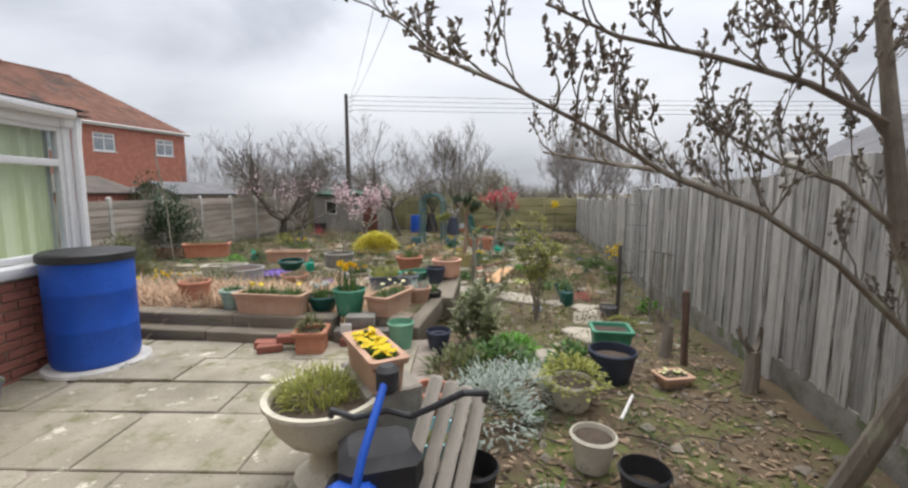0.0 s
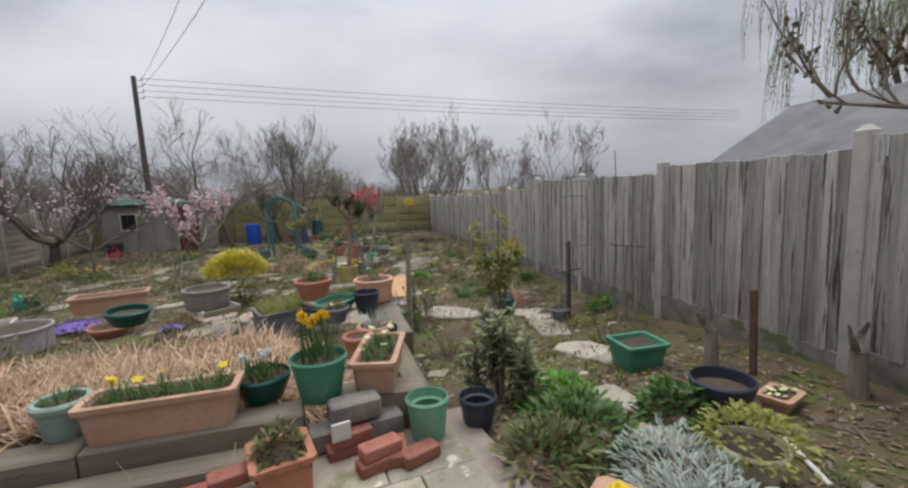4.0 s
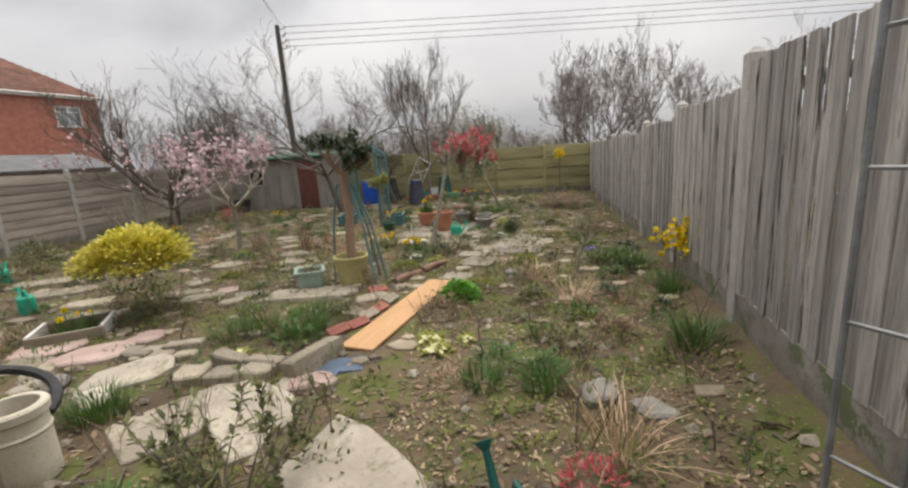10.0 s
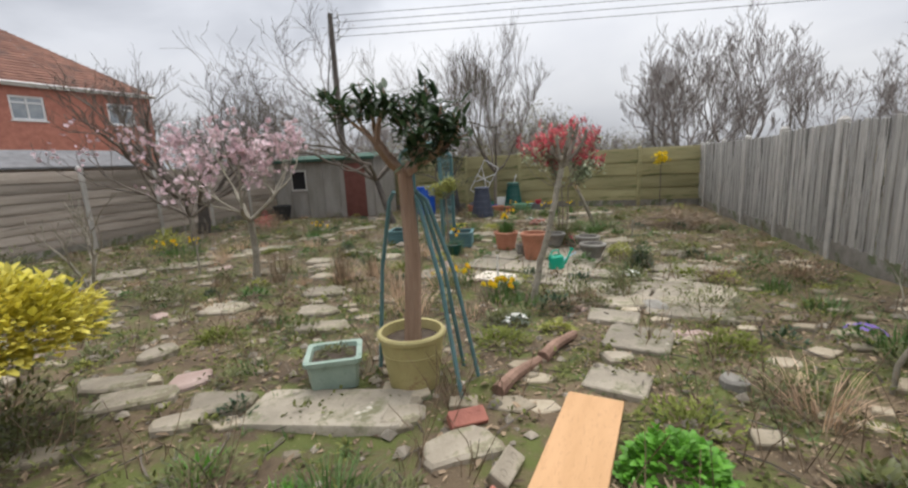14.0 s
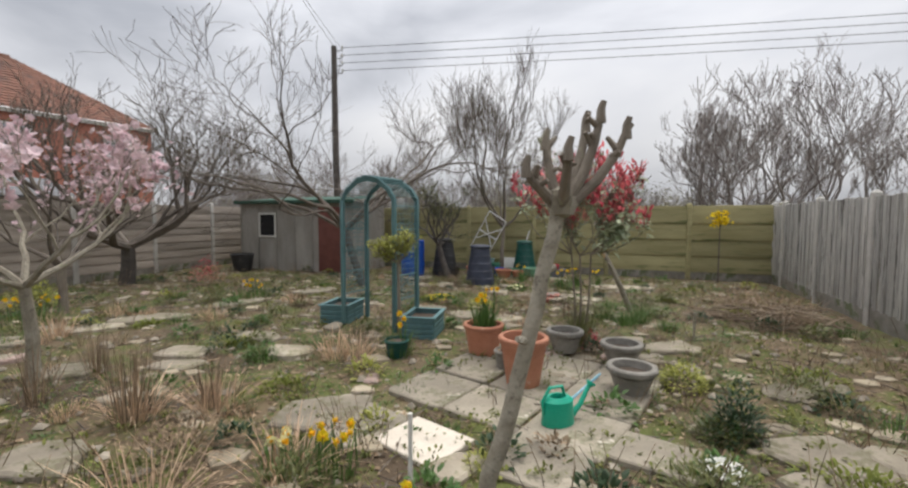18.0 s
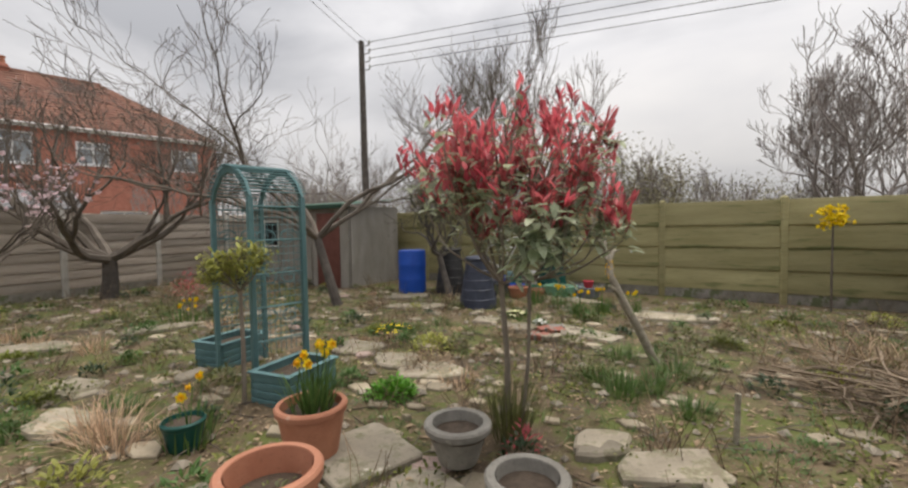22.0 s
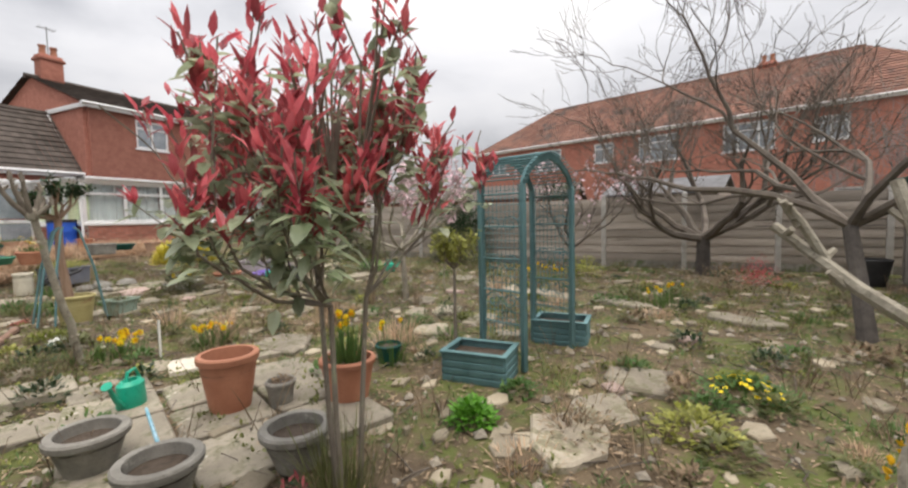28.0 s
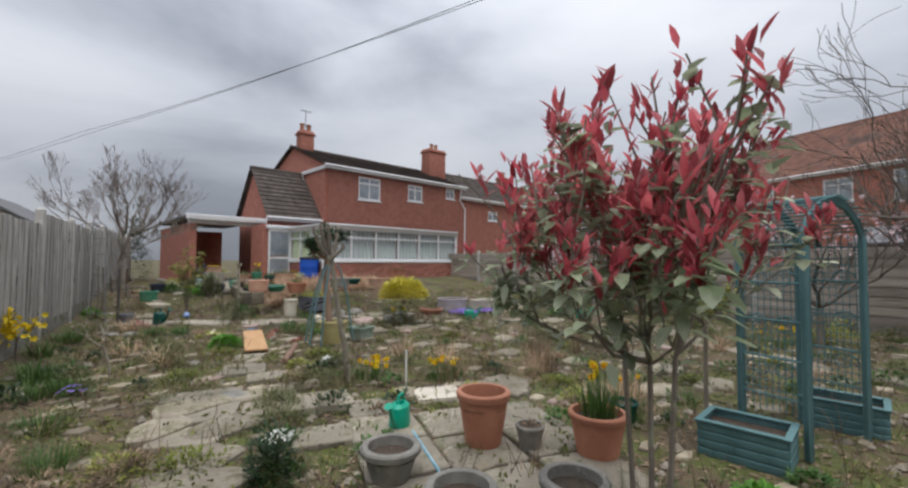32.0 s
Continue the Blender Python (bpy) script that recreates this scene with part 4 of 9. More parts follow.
# ---- outbuildings ----
def shed(name, label, x, y, w, d, z0, h, rise, wallm, roofm, rz=0.0, win=None, redpanel=None, mono=False):
    t = thing(name, label, "shed", (x, y, z0), rz)
    for nm, c, s in (("front_wall", (0, -d / 2, h / 2), (w, 0.05, h)), ("back_wall", (0, d / 2, h / 2), (w, 0.05, h)), ("side_wall", (-w / 2, 0, h / 2), (0.05, d - 0.06, h)), ("side_wall", (w / 2, 0, h / 2), (0.05, d - 0.06, h))):
        mb = MB()
        mb.box(c, s)
        ob = part(nm, mb, wallm, t)
        if nm == "front_wall":
            n = int(w / 0.6)
            for i in range(n + 1):
                mb = MB()
                mb.bbox((-w / 2 + w * i / n, -d / 2 - 0.035, h / 2), (0.045, 0.02, h), 0.004)
                part("batten", mb, wallm, ob)
    if win:
        # Near-black sheet on the solid wall paints the shade inside the window.
        mb = MB()
        mb.box((win[0], -d / 2 - 0.03, win[1]), (win[2], 0.03, win[3]))
        wn = part("window", mb, DARK, t)
        mb = MB()
        for sx in (-1, 1):
            mb.bbox((win[0] + sx * win[2] / 2, -d / 2 - 0.045, win[1]), (0.05, 0.03, win[3] + 0.06), 0.004)
        for sz in (-1, 1):
            mb.bbox((win[0], -d / 2 - 0.045, win[1] + sz * win[3] / 2), (win[2], 0.03, 0.05), 0.004)
        part("window_frame", mb, WHITE, wn)
    if redpanel:
        mb = MB()
        mb.bbox((redpanel, -d / 2 - 0.04, h * 0.46), (0.75, 0.03, h * 0.92), 0.006)
        part("door", mb, REDWOOD, t, "red-brown plank door")
    e = 0.15
    if mono:
        mb = MB()
        n = int((w + 2 * e) / 0.08)
        vs = []
        for i in range(n + 1):
            x = -w / 2 - e + (w + 2 * e) * i / n
            zz = 0.018 * math.sin(i * math.pi / 1.0 + 0.5) if i % 2 else -0.012
            vs += [(x, -d / 2 - e, h + 0.03 + zz), (x, d / 2 + e, h + rise + zz)]
        mb.add(vs, [(2 * i, 2 * i + 2, 2 * i + 3, 2 * i + 1) for i in range(n)])
        part("roof", mb, roofm, t, smooth=None)
        mb = MB()
        mb.bbox((0, -d / 2 - e, h), (w + 2 * e, 0.03, 0.1), 0.006)
        part("fascia", mb, roofm, t)
    else:
        for s in (-1, 1):
            mb = MB()
            a, b = Vector((-w / 2 - e, s * (d / 2 + e), h - 0.04)), Vector((w / 2 + e, s * (d / 2 + e), h - 0.04))
            c2, d2 = Vector((w / 2 + e, 0, h + rise)), Vector((-w / 2 - e, 0, h + rise))
            up = Vector((0, 0, 0.05))
            mb.add([a, b, c2, d2, a + up, b + up, c2 + up, d2 + up], [(0, 1, 2, 3), (7, 6, 5, 4), (0, 4, 5, 1), (1, 5, 6, 2), (3, 7, 4, 0)])
            part("roof", mb, roofm, t)
        for s in (-1, 1):
            mb = MB()
            mb.add([(s * w / 2, -d / 2, h), (s * w / 2, d / 2, h), (s * w / 2, 0, h + rise)], [(0, 1, 2)])
            mb.add([(s * (w / 2 - 0.04), -d / 2, h), (s * (w / 2 - 0.04), d / 2, h), (s * (w / 2 - 0.04), 0, h + rise)], [(0, 1, 2)])
            part("gable", mb, wallm, t)
    return t


GREENROOF = mat("green_felt", (0.03, 0.075, 0.055), (0.06, 0.12, 0.09), scale=3, rough=0.9, bump=0.3)
shed("garden_shed", "low grey panelled shed with a green roof edge and dark window", -6.0, 23.6, 3.7, 1.8, -0.66, 1.95, 0.25, SHEDW, GREENROOF, rz=-0.1, win=(-0.9, 1.3, 0.55, 0.65), redpanel=1.2, mono=True)
shed("felt_roof_shed", "neighbour's timber shed with a grey felt roof behind the fence", 4.3, 3.6, 3.6, 2.3, -0.1, 1.66, 0.72, FENCE_N, FELT, rz=radians(78))
shed("side_outbuilding", "neighbour's long outbuilding with a dark brown roof", -13.6, 11.5, 9.0, 3.0, -0.6, 2.0, 0.55, BRICKI, ROOF_G, rz=radians(90))
shed("side_garden_shed", "neighbour's timber shed with a grey felt roof", -12.2, 19.0, 3.0, 2.4, -0.6, 1.95, 0.45, FENCE_N, FELT, rz=radians(75))


def pole_and_wires():
    t = thing("utility_pole", "tall dark wooden utility pole with insulators", "utility pole", (-7.2, 27.2, -0.7))
    mb = MB()
    mb.tube([(0.1, 0, 0), (0, 0, 4), (-0.02, 0, 8.03)], 0.15, 0.10, n=10)
    part("pole", mb, BARK_D, t)
    for k in range(4):
        mb = MB()
        z = 7.85 - 0.28 * k
        mb.tube([(0.08, 0, z), (0.32, 0, z), (0.32, 0, z + 0.06)], 0.02, n=5)
        a = part("bracket", mb, STEEL, t)
        mb = MB()
        mb.lathe([(0.03, 0), (0.05, 0.03), (0.03, 0.06), (0.045, 0.09), (0.02, 0.12)], 8, (0.32, 0, z + 0.05))
        part("insulator", mb, WHITEM, a)
    w = thing("overhead_cable", "thin dark overhead cables running from the pole", "cable", (0, 0, 0))
    for k in range(4):
        z = 7.25 - 0.28 * k
        mb = MB()
        mb.tube([(-6.88 + 47 * u, 27.2 + 3.4 * u, z + 0.5 * u - 0.9 * (u - u * u)) for u in [i / 16 for i in range(17)]], 0.012, n=4)
        part("cable", mb, BLACKP, w)
    for k in range(2):
        mb = MB()
        mb.tube([(-6.9 + (8.6 + 0.7 * k) * u, 27.2 - 30 * u, 7.2 - 0.3 * k - 1.3 * u - 2.2 * (u - u * u)) for u in [i / 16 for i in range(17)]] + [(1.7 + 0.7 * k + 8.6 * u, -2.8 - 30 * u, 5.9 - 0.3 * k + 0.9 * u - 1.0 * (u - u * u)) for u in [i / 8 for i in range(1, 9)]], 0.007, n=4)
        part("cable", mb, BLACKP, w)


pole_and_wires()


# ---- patio ----
def patio():
    t = thing("patio", "worn pale concrete paving slabs with dark joints", "patio", (0, 0, 0), kind="structure")
    mb = MB()
    mb.box((-2.05, 1.3, -0.058), (3.2, 6.3, 0.09))
    bed = part("bedding", mb, MORTAR, t)
    r = random.Random(3)
    y = -1.85
    rows = [0.6] * 8 + [0.45] * 3
    k = 0
    for h in rows:
        x = -3.64
        while x < -0.75:
            w = r.choice((0.6, 0.6, 0.9, 0.45))
            x1 = min(x + w, -0.62 if y > 2.2 else -0.45)
            if x1 - x > 0.12:
                mb = MB()
                j = r.uniform(0.003, 0.009)
                o = [(x + j, y + j), (x1 - j, y + j), (x1 - j, y + h - j), (x + j, y + h - j)]
                if r.random() < 0.3:
                    o[2] = (x1 - j - 0.06, y + h - j)
                    o.insert(2, (x1 - j, y + h - j - 0.05))
                mb.prism([(a + r.uniform(-0.004, 0.004), b + r.uniform(-0.004, 0.004)) for a, b in o], -0.06, r.uniform(-0.006, 0.006) + (0.02 if y > 3.1 else 0), 0.006)
                part("paving_slab", mb, SLAB, t)
            x = x1
        y += h
        k += 1


patio()


# ---- plants ----
def dirn(az, el):
    return Vector((math.cos(az) * math.cos(el), math.sin(az) * math.cos(el), math.sin(el)))


def tuft(mb, x, y, z, n, l, w, spread=0.06, lean=0.5, droop=0.5):
    for _ in range(n):
        az = U(0, 6.283)
        r = spread * math.sqrt(U(0, 1))
        mb.blade((x + r * math.cos(az), y + r * math.sin(az), z), dirn(az + U(-0.6, 0.6), 1.57 - U(0, lean)), l * U(0.6, 1.1), w, droop * U(0.4, 1.3))


def mound(mb, x, y, z, r, h, n, l, w, sy=1.0, fill=0.35):
    """Leaves over and inside a low uneven dome."""
    for _ in range(n):
        az, u = U(0, 6.283), U(0.02, 1)
        el = math.asin(u)
        k = U(1 - fill, 1.0) * (1 + 0.22 * noise.noise(Vector((math.cos(az) * 1.7 + x, math.sin(az) * 1.7 + y, u * 2))))
        p = Vector((x + r * k * math.cos(az) * math.cos(el), y + r * sy * k * math.sin(az) * math.cos(el), z + h * k * math.sin(el)))
        d = Vector((math.cos(az) * math.cos(el) + U(-0.7, 0.7), math.sin(az) * math.cos(el) + U(-0.7, 0.7), math.sin(el) * 0.8 + U(-0.3, 0.6)))
        mb.leaf(p, d, l * U(0.6, 1.2), w * U(0.7, 1.2))


def bloom(mb, c, up, r, n=6, cup=0.3):
    """A flower of n petals round c."""
    up = Vector(up).normalized()
    s = up.cross(Vector((0.3, 0.9, 0.2))).normalized()
    t = up.cross(s)
    a0 = U(0, 6)
    for i in range(n):
        a = a0 + 6.283 * i / n
        d = s * math.cos(a) + t * math.sin(a)
        mb.leaf(Vector(c), d + up * cup, r, r * 0.75, up, 0.05)


def daffs(parent, x, y, z, leaves, flowers, l=0.30, spread=0.08, petal=None, cup=None, leafm=None, facing=None):
    mb = MB()
    tuft(mb, x, y, z, leaves, l, 0.013, spread, 0.45, 0.35)
    fl, tr = MB(), MB()
    for _ in range(flowers):
        az, r = U(0, 6.283), spread * math.sqrt(U(0, 1))
        b = Vector((x + r * math.cos(az), y + r * math.sin(az), z))
        top = b + Vector((U(-0.06, 0.06), U(-0.06, 0.06), l * U(0.9, 1.25)))
        mb.tube([b, (b + top) / 2 + Vector((0.005, 0, 0)), top], 0.004, n=4)
        d = dirn(U(0, 6.283) if facing is None else facing + U(-0.9, 0.9), U(-0.1, 0.35))
        bloom(fl, top + d * 0.012, d, 0.038, 6, 0.15)
        m = d.to_track_quat("Z", "Y").to_matrix().to_4x4()
        tr.lathe([(0.010, 0.0), (0.014, 0.022), (0.019, 0.03), (0.012, 0.028)], 7, top + d * 0.01, m)
    part("foliage", mb, leafm or L_GRASS, parent, kind="stuff")
    if flowers:
        part("bloom", fl, petal or P_YELLOW, parent, kind="stuff")
        part("trumpet_bloom", tr, cup or P_ORANGE, parent, kind="stuff")


def clump(name, label, x, y, kind="tuft", m=None, z=None, **k):
    """A plant standing in the soil."""
    z = soil_z(x, y) - 0.01 if z is None else z
    t = thing(name, label, "plant", (x, y, z))
    if kind == "daff":
        daffs(t, 0, 0, 0, k.get("n", 40), k.get("f", 5), k.get("l", 0.28), k.get("r", 0.1), k.get("petal"), k.get("cup"))
        return t
    mb = MB()
    if kind == "tuft":
        tuft(mb, 0, 0, 0, k.get("n", 60), k.get("l", 0.22), k.get("w", 0.008), k.get("r", 0.09), k.get("lean", 0.7), k.get("droop", 0.6))
    else:
        mound(mb, 0, 0, 0, k.get("r", 0.2), k.get("h", 0.15), k.get("n", 220), k.get("l", 0.05), k.get("w", 0.025), k.get("sy", 1.0), k.get("fill", 0.4))
    part("foliage", mb, m or L_GREEN, t, kind="stuff")
    if k.get("bl"):
        fb = MB()
        for _ in range(k["bl"]):
            az, el = U(0, 6.283), U(0.5, 1.5)
            r, h = k.get("r", 0.2), k.get("h", 0.15)
            bloom(fb, (r * 0.9 * math.cos(az) * math.cos(el), r * 0.9 * math.sin(az) * math.cos(el), h * math.sin(el) + 0.015), (math.cos(az) * 0.4, math.sin(az) * 0.4, 1), k.get("br", 0.022), 5, 0.2)
        part("bloom", fb, k.get("petal", P_PALE), t, kind="stuff")
    return t


def limb(mb, p, d, ln, r, depth, tips, kink=0.25, up=0.15, split=(2, 3), shrink=0.68, n=6, minr=0.004, steps=4, angle=0.6):
    """A tapering limb that forks again and again; tips gathers the ends."""
    pts, q, dd = [p], Vector(p), Vector(d).normalized()
    for i in range(steps):
        dd = (dd + Vector((U(-kink, kink), U(-kink, kink), U(-kink, kink) + up * 0.5))).normalized()
        q = q + dd * ln / steps
        pts.append(q.copy())
    r1 = max(minr, r * 0.62)
    mb.tube(pts, r, r1, n=n if depth > 3 else (4 if depth > 1 else 3), cap=False)
    if depth <= 0:
        tips.append((q.copy(), dd.copy()))
        return
    for k in range(rnd.randint(*split)):
        j = steps if k == 0 else rnd.randint(max(1, steps - 2), steps)
        ax = dirn(U(0, 6.283), U(-0.5, 0.9))
        nd = (dd + ax * U(angle * 0.5, angle * 1.2) + Vector((0, 0, up))).normalized()
        limb(mb, pts[j], nd, ln * shrink * U(0.75, 1.2), r1 * (0.95 if k == 0 else 0.72), depth - 1, tips, kink, up, split, shrink, n, minr, steps, angle)


def bare_tree(name, label, x, y, h, r, depth=5, m=None, lean=(0, 0), trunk=None, z=None, category="tree", leaf=None, leafn=0, leafl=0.05, leafw=0.02, blossom=None, blossomn=0, blossomr=0.05, kink=0.22, up=0.15, split=(2, 3), shrink=0.7, forks=3, angle=0.7, spread=0.6, minr=0.004, twigm=None):
    """A trunk that divides into forks of limbs; optional leaves or blossom at the ends."""
    z = soil_z(x, y) - 0.05 if z is None else z
    t = thing(name, label, category, (x, y, z))
    trunk = h * 0.28 if trunk is None else trunk
    mb = MB()
    top = Vector((lean[0] * trunk, lean[1] * trunk, trunk))
    mb.tube([(0, 0, -0.1), (0, 0, 0.02), top * 0.5 + Vector((U(-0.03, 0.03), U(-0.03, 0.03), 0)), top], r * 1.25, r * 0.85, n=9)
    part("trunk", mb, m or BARK, t)
    lb, tips = MB(), []
    for i in range(forks):
        az = 6.283 * i / forks + U(-0.4, 0.4)
        limb(lb, top - Vector((0, 0, 0.02)), dirn(az, U(spread, spread + 0.45)), (h - trunk) * 0.36, r * 0.62, depth, tips, kink, up, split, shrink, 6, minr, 4, angle)
    part("crown", lb, twigm or m or BARK, t, kind="stuff")
    if leaf:
        fb = MB()
        for p, d in tips:
            for _ in range(leafn):
                fb.leaf(p - d * U(0, 0.18) + Vector((U(-0.04, 0.04), U(-0.04, 0.04), U(-0.03, 0.03))), dirn(U(0, 6.283), U(-0.3, 1.1)), leafl * U(0.6, 1.2), leafw * U(0.7, 1.2))
        part("foliage", fb, leaf, t, kind="stuff")
    if blossom:
        fb = MB()
        for p, d in tips:
            for _ in range(blossomn):
                bloom(fb, p - d * U(0, 0.3) + Vector((U(-0.06, 0.06), U(-0.06, 0.06), U(-0.05, 0.05))), dirn(U(0, 6.283), U(-0.2, 1.4)), blossomr * U(0.7, 1.2), 5, 0.6)
        part("blossom", fb, blossom, t, kind="stuff")
    return t


# ---- pots and garden ware ----
def pot_parts(t, r, h, m, rim=0.03, taper=0.72, soil=True, lip=0.045, sx=1.0, sy=1.0, band=False, fill=0.82, n=28, soilm=None):
    """A round pot with a rolled rim and compost inside."""
    rb = r * taper
    prof = [(rb * 0.96, 0), (rb, 0.012)]
    prof += [(rb + (r - rim * 0.4 - rb) * u, 0.012 + (h - lip - 0.012) * u) for u in (0.25, 0.5, 0.75, 1.0)]
    mb = MB()
    mb.lathe(prof + [(r - rim * 0.3, h - lip)], n, sx=sx, sy=sy)
    mb.lathe([(r - rim - 0.004, h - 0.004), (r - rim - 0.008, h * fill), (r * 0.7, h * fill - 0.01)], n, sx=sx, sy=sy, capb=False)
    part("pot", mb, m, t)
    mb = MB()
    mb.lathe([(r - rim * 0.55, h - lip - 0.002), (r, h - lip + 0.006), (r + 0.004, h - 0.012), (r - 0.006, h), (r - rim + 0.004, h), (r - rim, h - 0.012)], n, sx=sx, sy=sy, capb=False)
    part("rim", mb, m, t)
    if band:
        mb = MB()
        z = h * 0.66
        rr = rb + (r - rim * 0.4 - rb) * 0.66
        mb.lathe([(rr, z - 0.012), (rr + 0.008, z), (rr, z + 0.012)], n, sx=sx, sy=sy, capb=False)
        part("band", mb, m, t)
    if soil:
        mb = MB()
        pr = [(r * u * 0.93, h * fill + 0.012 * (1 - u) + 0.006) for u in (1.0, 0.6, 0.25)]
        mb.lathe(pr, n, sx=sx * 0.96, sy=sy * 0.96, wob=0.05, capb=False, capt=True)
        part("compost", mb, soilm or COMPOST, t)


def round_pot(label, x, y, r, h, m, z=None, name="flower_pot", plant=None, **k):
    z = soil_z(x, y) if z is None else z
    t = thing(name, label, "plant pot", (x, y, z), U(0, 6))
    pot_parts(t, r, h, m, **k)
    if plant:
        plant(t, h * k.get("fill", 0.82))
    return t


def trough(label, x, y, l, w, h, m, z, rz, plant=None, name="planter_trough", flare=1.12):
    """An oblong planter with a rolled rim."""
    t = thing(name, label, "planter", (x, y, z), rz)
    mb = MB()
    b, f = 0.02, flare
    rings = []
    for zz, s, o in ((0, 1, 0), (h - 0.03, f, 0), (h - 0.03, f, 0.018), (h, f, 0.02), (h, f, -0.015), (h * 0.8, f, -0.025)):
        lx_, ly_ = l / 2 * (1 + (s - 1) * 0.6) + o, w / 2 * s + o
        rings.append([(lx_, ly_ - b, zz), (lx_ - b, ly_, zz), (-lx_ + b, ly_, zz), (-lx_, ly_ - b, zz), (-lx_, -ly_ + b, zz), (-lx_ + b, -ly_, zz), (lx_ - b, -ly_, zz), (lx_, -ly_ + b, zz)])
    vs = [p for r in rings for p in r]
    fs = [tuple(range(7, -1, -1))] + [(k * 8 + i, k * 8 + (i + 1) % 8, k * 8 + 8 + (i + 1) % 8, k * 8 + 8 + i) for k in range(5) for i in range(8)]
    mb.add(vs, fs)
    part("trough", mb, m, t)
    mb = MB()
    mb.box((0, 0, h * 0.78), (l * 1.02, w * flare * 0.93, 0.03))
    part("compost", mb, COMPOST, t)
    if plant:
        plant(t, h * 0.8, l, w)
    return t


def p_grass(n=60, l=0.16, m=None, r=0.08):
    def f(t, z):
        mb = MB()
        tuft(mb, 0, 0, z, n, l, 0.007, r, 0.7, 0.6)
        part("foliage", mb, m or L_GRASS, t, kind="stuff")
    return f


def p_mound(r, h, n, m=None, l=0.04, w=0.02, petal=None, bl=0):
    def f(t, z):
        mb = MB()
        mound(mb, 0, 0, z, r, h, n, l, w)
        part("foliage", mb, m or L_GREEN, t, kind="stuff")
        if petal:
            fb = MB()
            for _ in range(bl):
                az, q = U(0, 6.283), r * math.sqrt(U(0, 1))
                bloom(fb, (q * math.cos(az), q * math.sin(az), z + h * 0.95), (0, 0, 1), 0.022, 5, 0.2)
            part("bloom", fb, petal, t, kind="stuff")
    return f


def p_daff(leaves, flowers, l=0.25, r=0.1, petal=None, cup=None):
    return lambda t, z: daffs(t, 0, 0, z, leaves, flowers, l, r, petal, cup)


def p_row(m=None, n=120, l=0.12, petal=None, bl=0, br=0.022, low=False):
    def f(t, z, ln, w):
        mb = MB()
        for _ in range(n):
            x, y = U(-ln * 0.47, ln * 0.47), U(-w * 0.42, w * 0.42)
            if low:
                mb.leaf((x, y, z), dirn(U(0, 6.283), U(0.2, 1.4)), l * U(0.6, 1.2), l * 0.45)
            else:
                mb.blade((x, y, z), dirn(U(0, 6.283), U(0.7, 1.5)), l * U(0.6, 1.2), 0.008, 0.5)
        part("foliage", mb, m or L_GRASS, t, kind="stuff")
        if petal:
            fb = MB()
            for _ in range(bl):
                bloom(fb, (U(-ln * 0.46, ln * 0.46), U(-w * 0.44, w * 0.44), z + l * U(0.5, 1.0)), (U(-0.4, 0.4), U(-0.4, 0.4), 1), br, 5, 0.15)
            part("bloom", fb, petal, t, kind="stuff")
    return f


def watering_can(label, x, y, m, rz, s=1.0, tilt=0.0, z=None):
    t = thing("watering_can", label, "watering can", (x, y, soil_z(x, y) if z is None else z), rz)
    mb = MB()
    mb.lathe([(0.105 * s, 0), (0.11 * s, 0.01), (0.10 * s, 0.15 * s), (0.098 * s, 0.2 * s), (0.07 * s, 0.225 * s), (0.05 * s, 0.225 * s), (0.045 * s, 0.2 * s)], 20, sx=1.15, sy=0.85)
    part("body", mb, m, t)
    mb = MB()
    mb.tube([(0.10 * s, 0, 0.05 * s), (0.19 * s, 0, 0.14 * s), (0.26 * s, 0, 0.26 * s)], 0.024 * s, 0.015 * s, n=8)
    mb.lathe([(0.015 * s, 0), (0.036 * s, 0.03 * s), (0.036 * s, 0.036 * s)], 10, (0.26 * s, 0, 0.255 * s), Euler((0, 0.7, 0)).to_matrix().to_4x4(), capt=True)
    part("spout", mb, m, t)
    mb = MB()
    mb.tube([(0.06 * s, 0, 0.2 * s), (0.03 * s, 0, 0.29 * s), (-0.07 * s, 0, 0.29 * s), (-0.13 * s, 0, 0.2 * s), (-0.11 * s, 0, 0.08 * s)], 0.012 * s, n=7)
    part("handle", mb, m, t)
    return t


def flag(x, y, w, l, rz=0.0, th=0.045, m=None, n=7, dz=0.0, label="flat irregular pale garden flagstone on the soil", tilt=0.0):
    """A rough-edged flat stone lying in the soil."""
    mb = MB()
    o = []
    n = 2 * n - 1
    skew, ph = U(-0.25, 0.25), U(0, 6.283)
    for i in range(n):
        a = 6.283 * i / n + U(-0.14, 0.14)
        c, s = math.cos(a), math.sin(a)
        k = (1 / max(abs(c), abs(s)) ** 0.8) * (1 + 0.09 * math.sin(3 * a + ph))
        o.append((w / 2 * (c + skew * s) * k * U(0.9, 1.04), l / 2 * s * k * U(0.9, 1.04)))
    mb.prism(o, -0.05, th, 0.016)
    ob = solo("flagstone", mb, m or STONE, label, "stone", (x, y, max(soil_z(x, y), ground(x, y)) + dz), rz, group="garden flagstones", smooth=30)
    ob.rotation_euler = (U(-0.03, 0.03) + tilt, U(-0.03, 0.03), rz)
    return ob


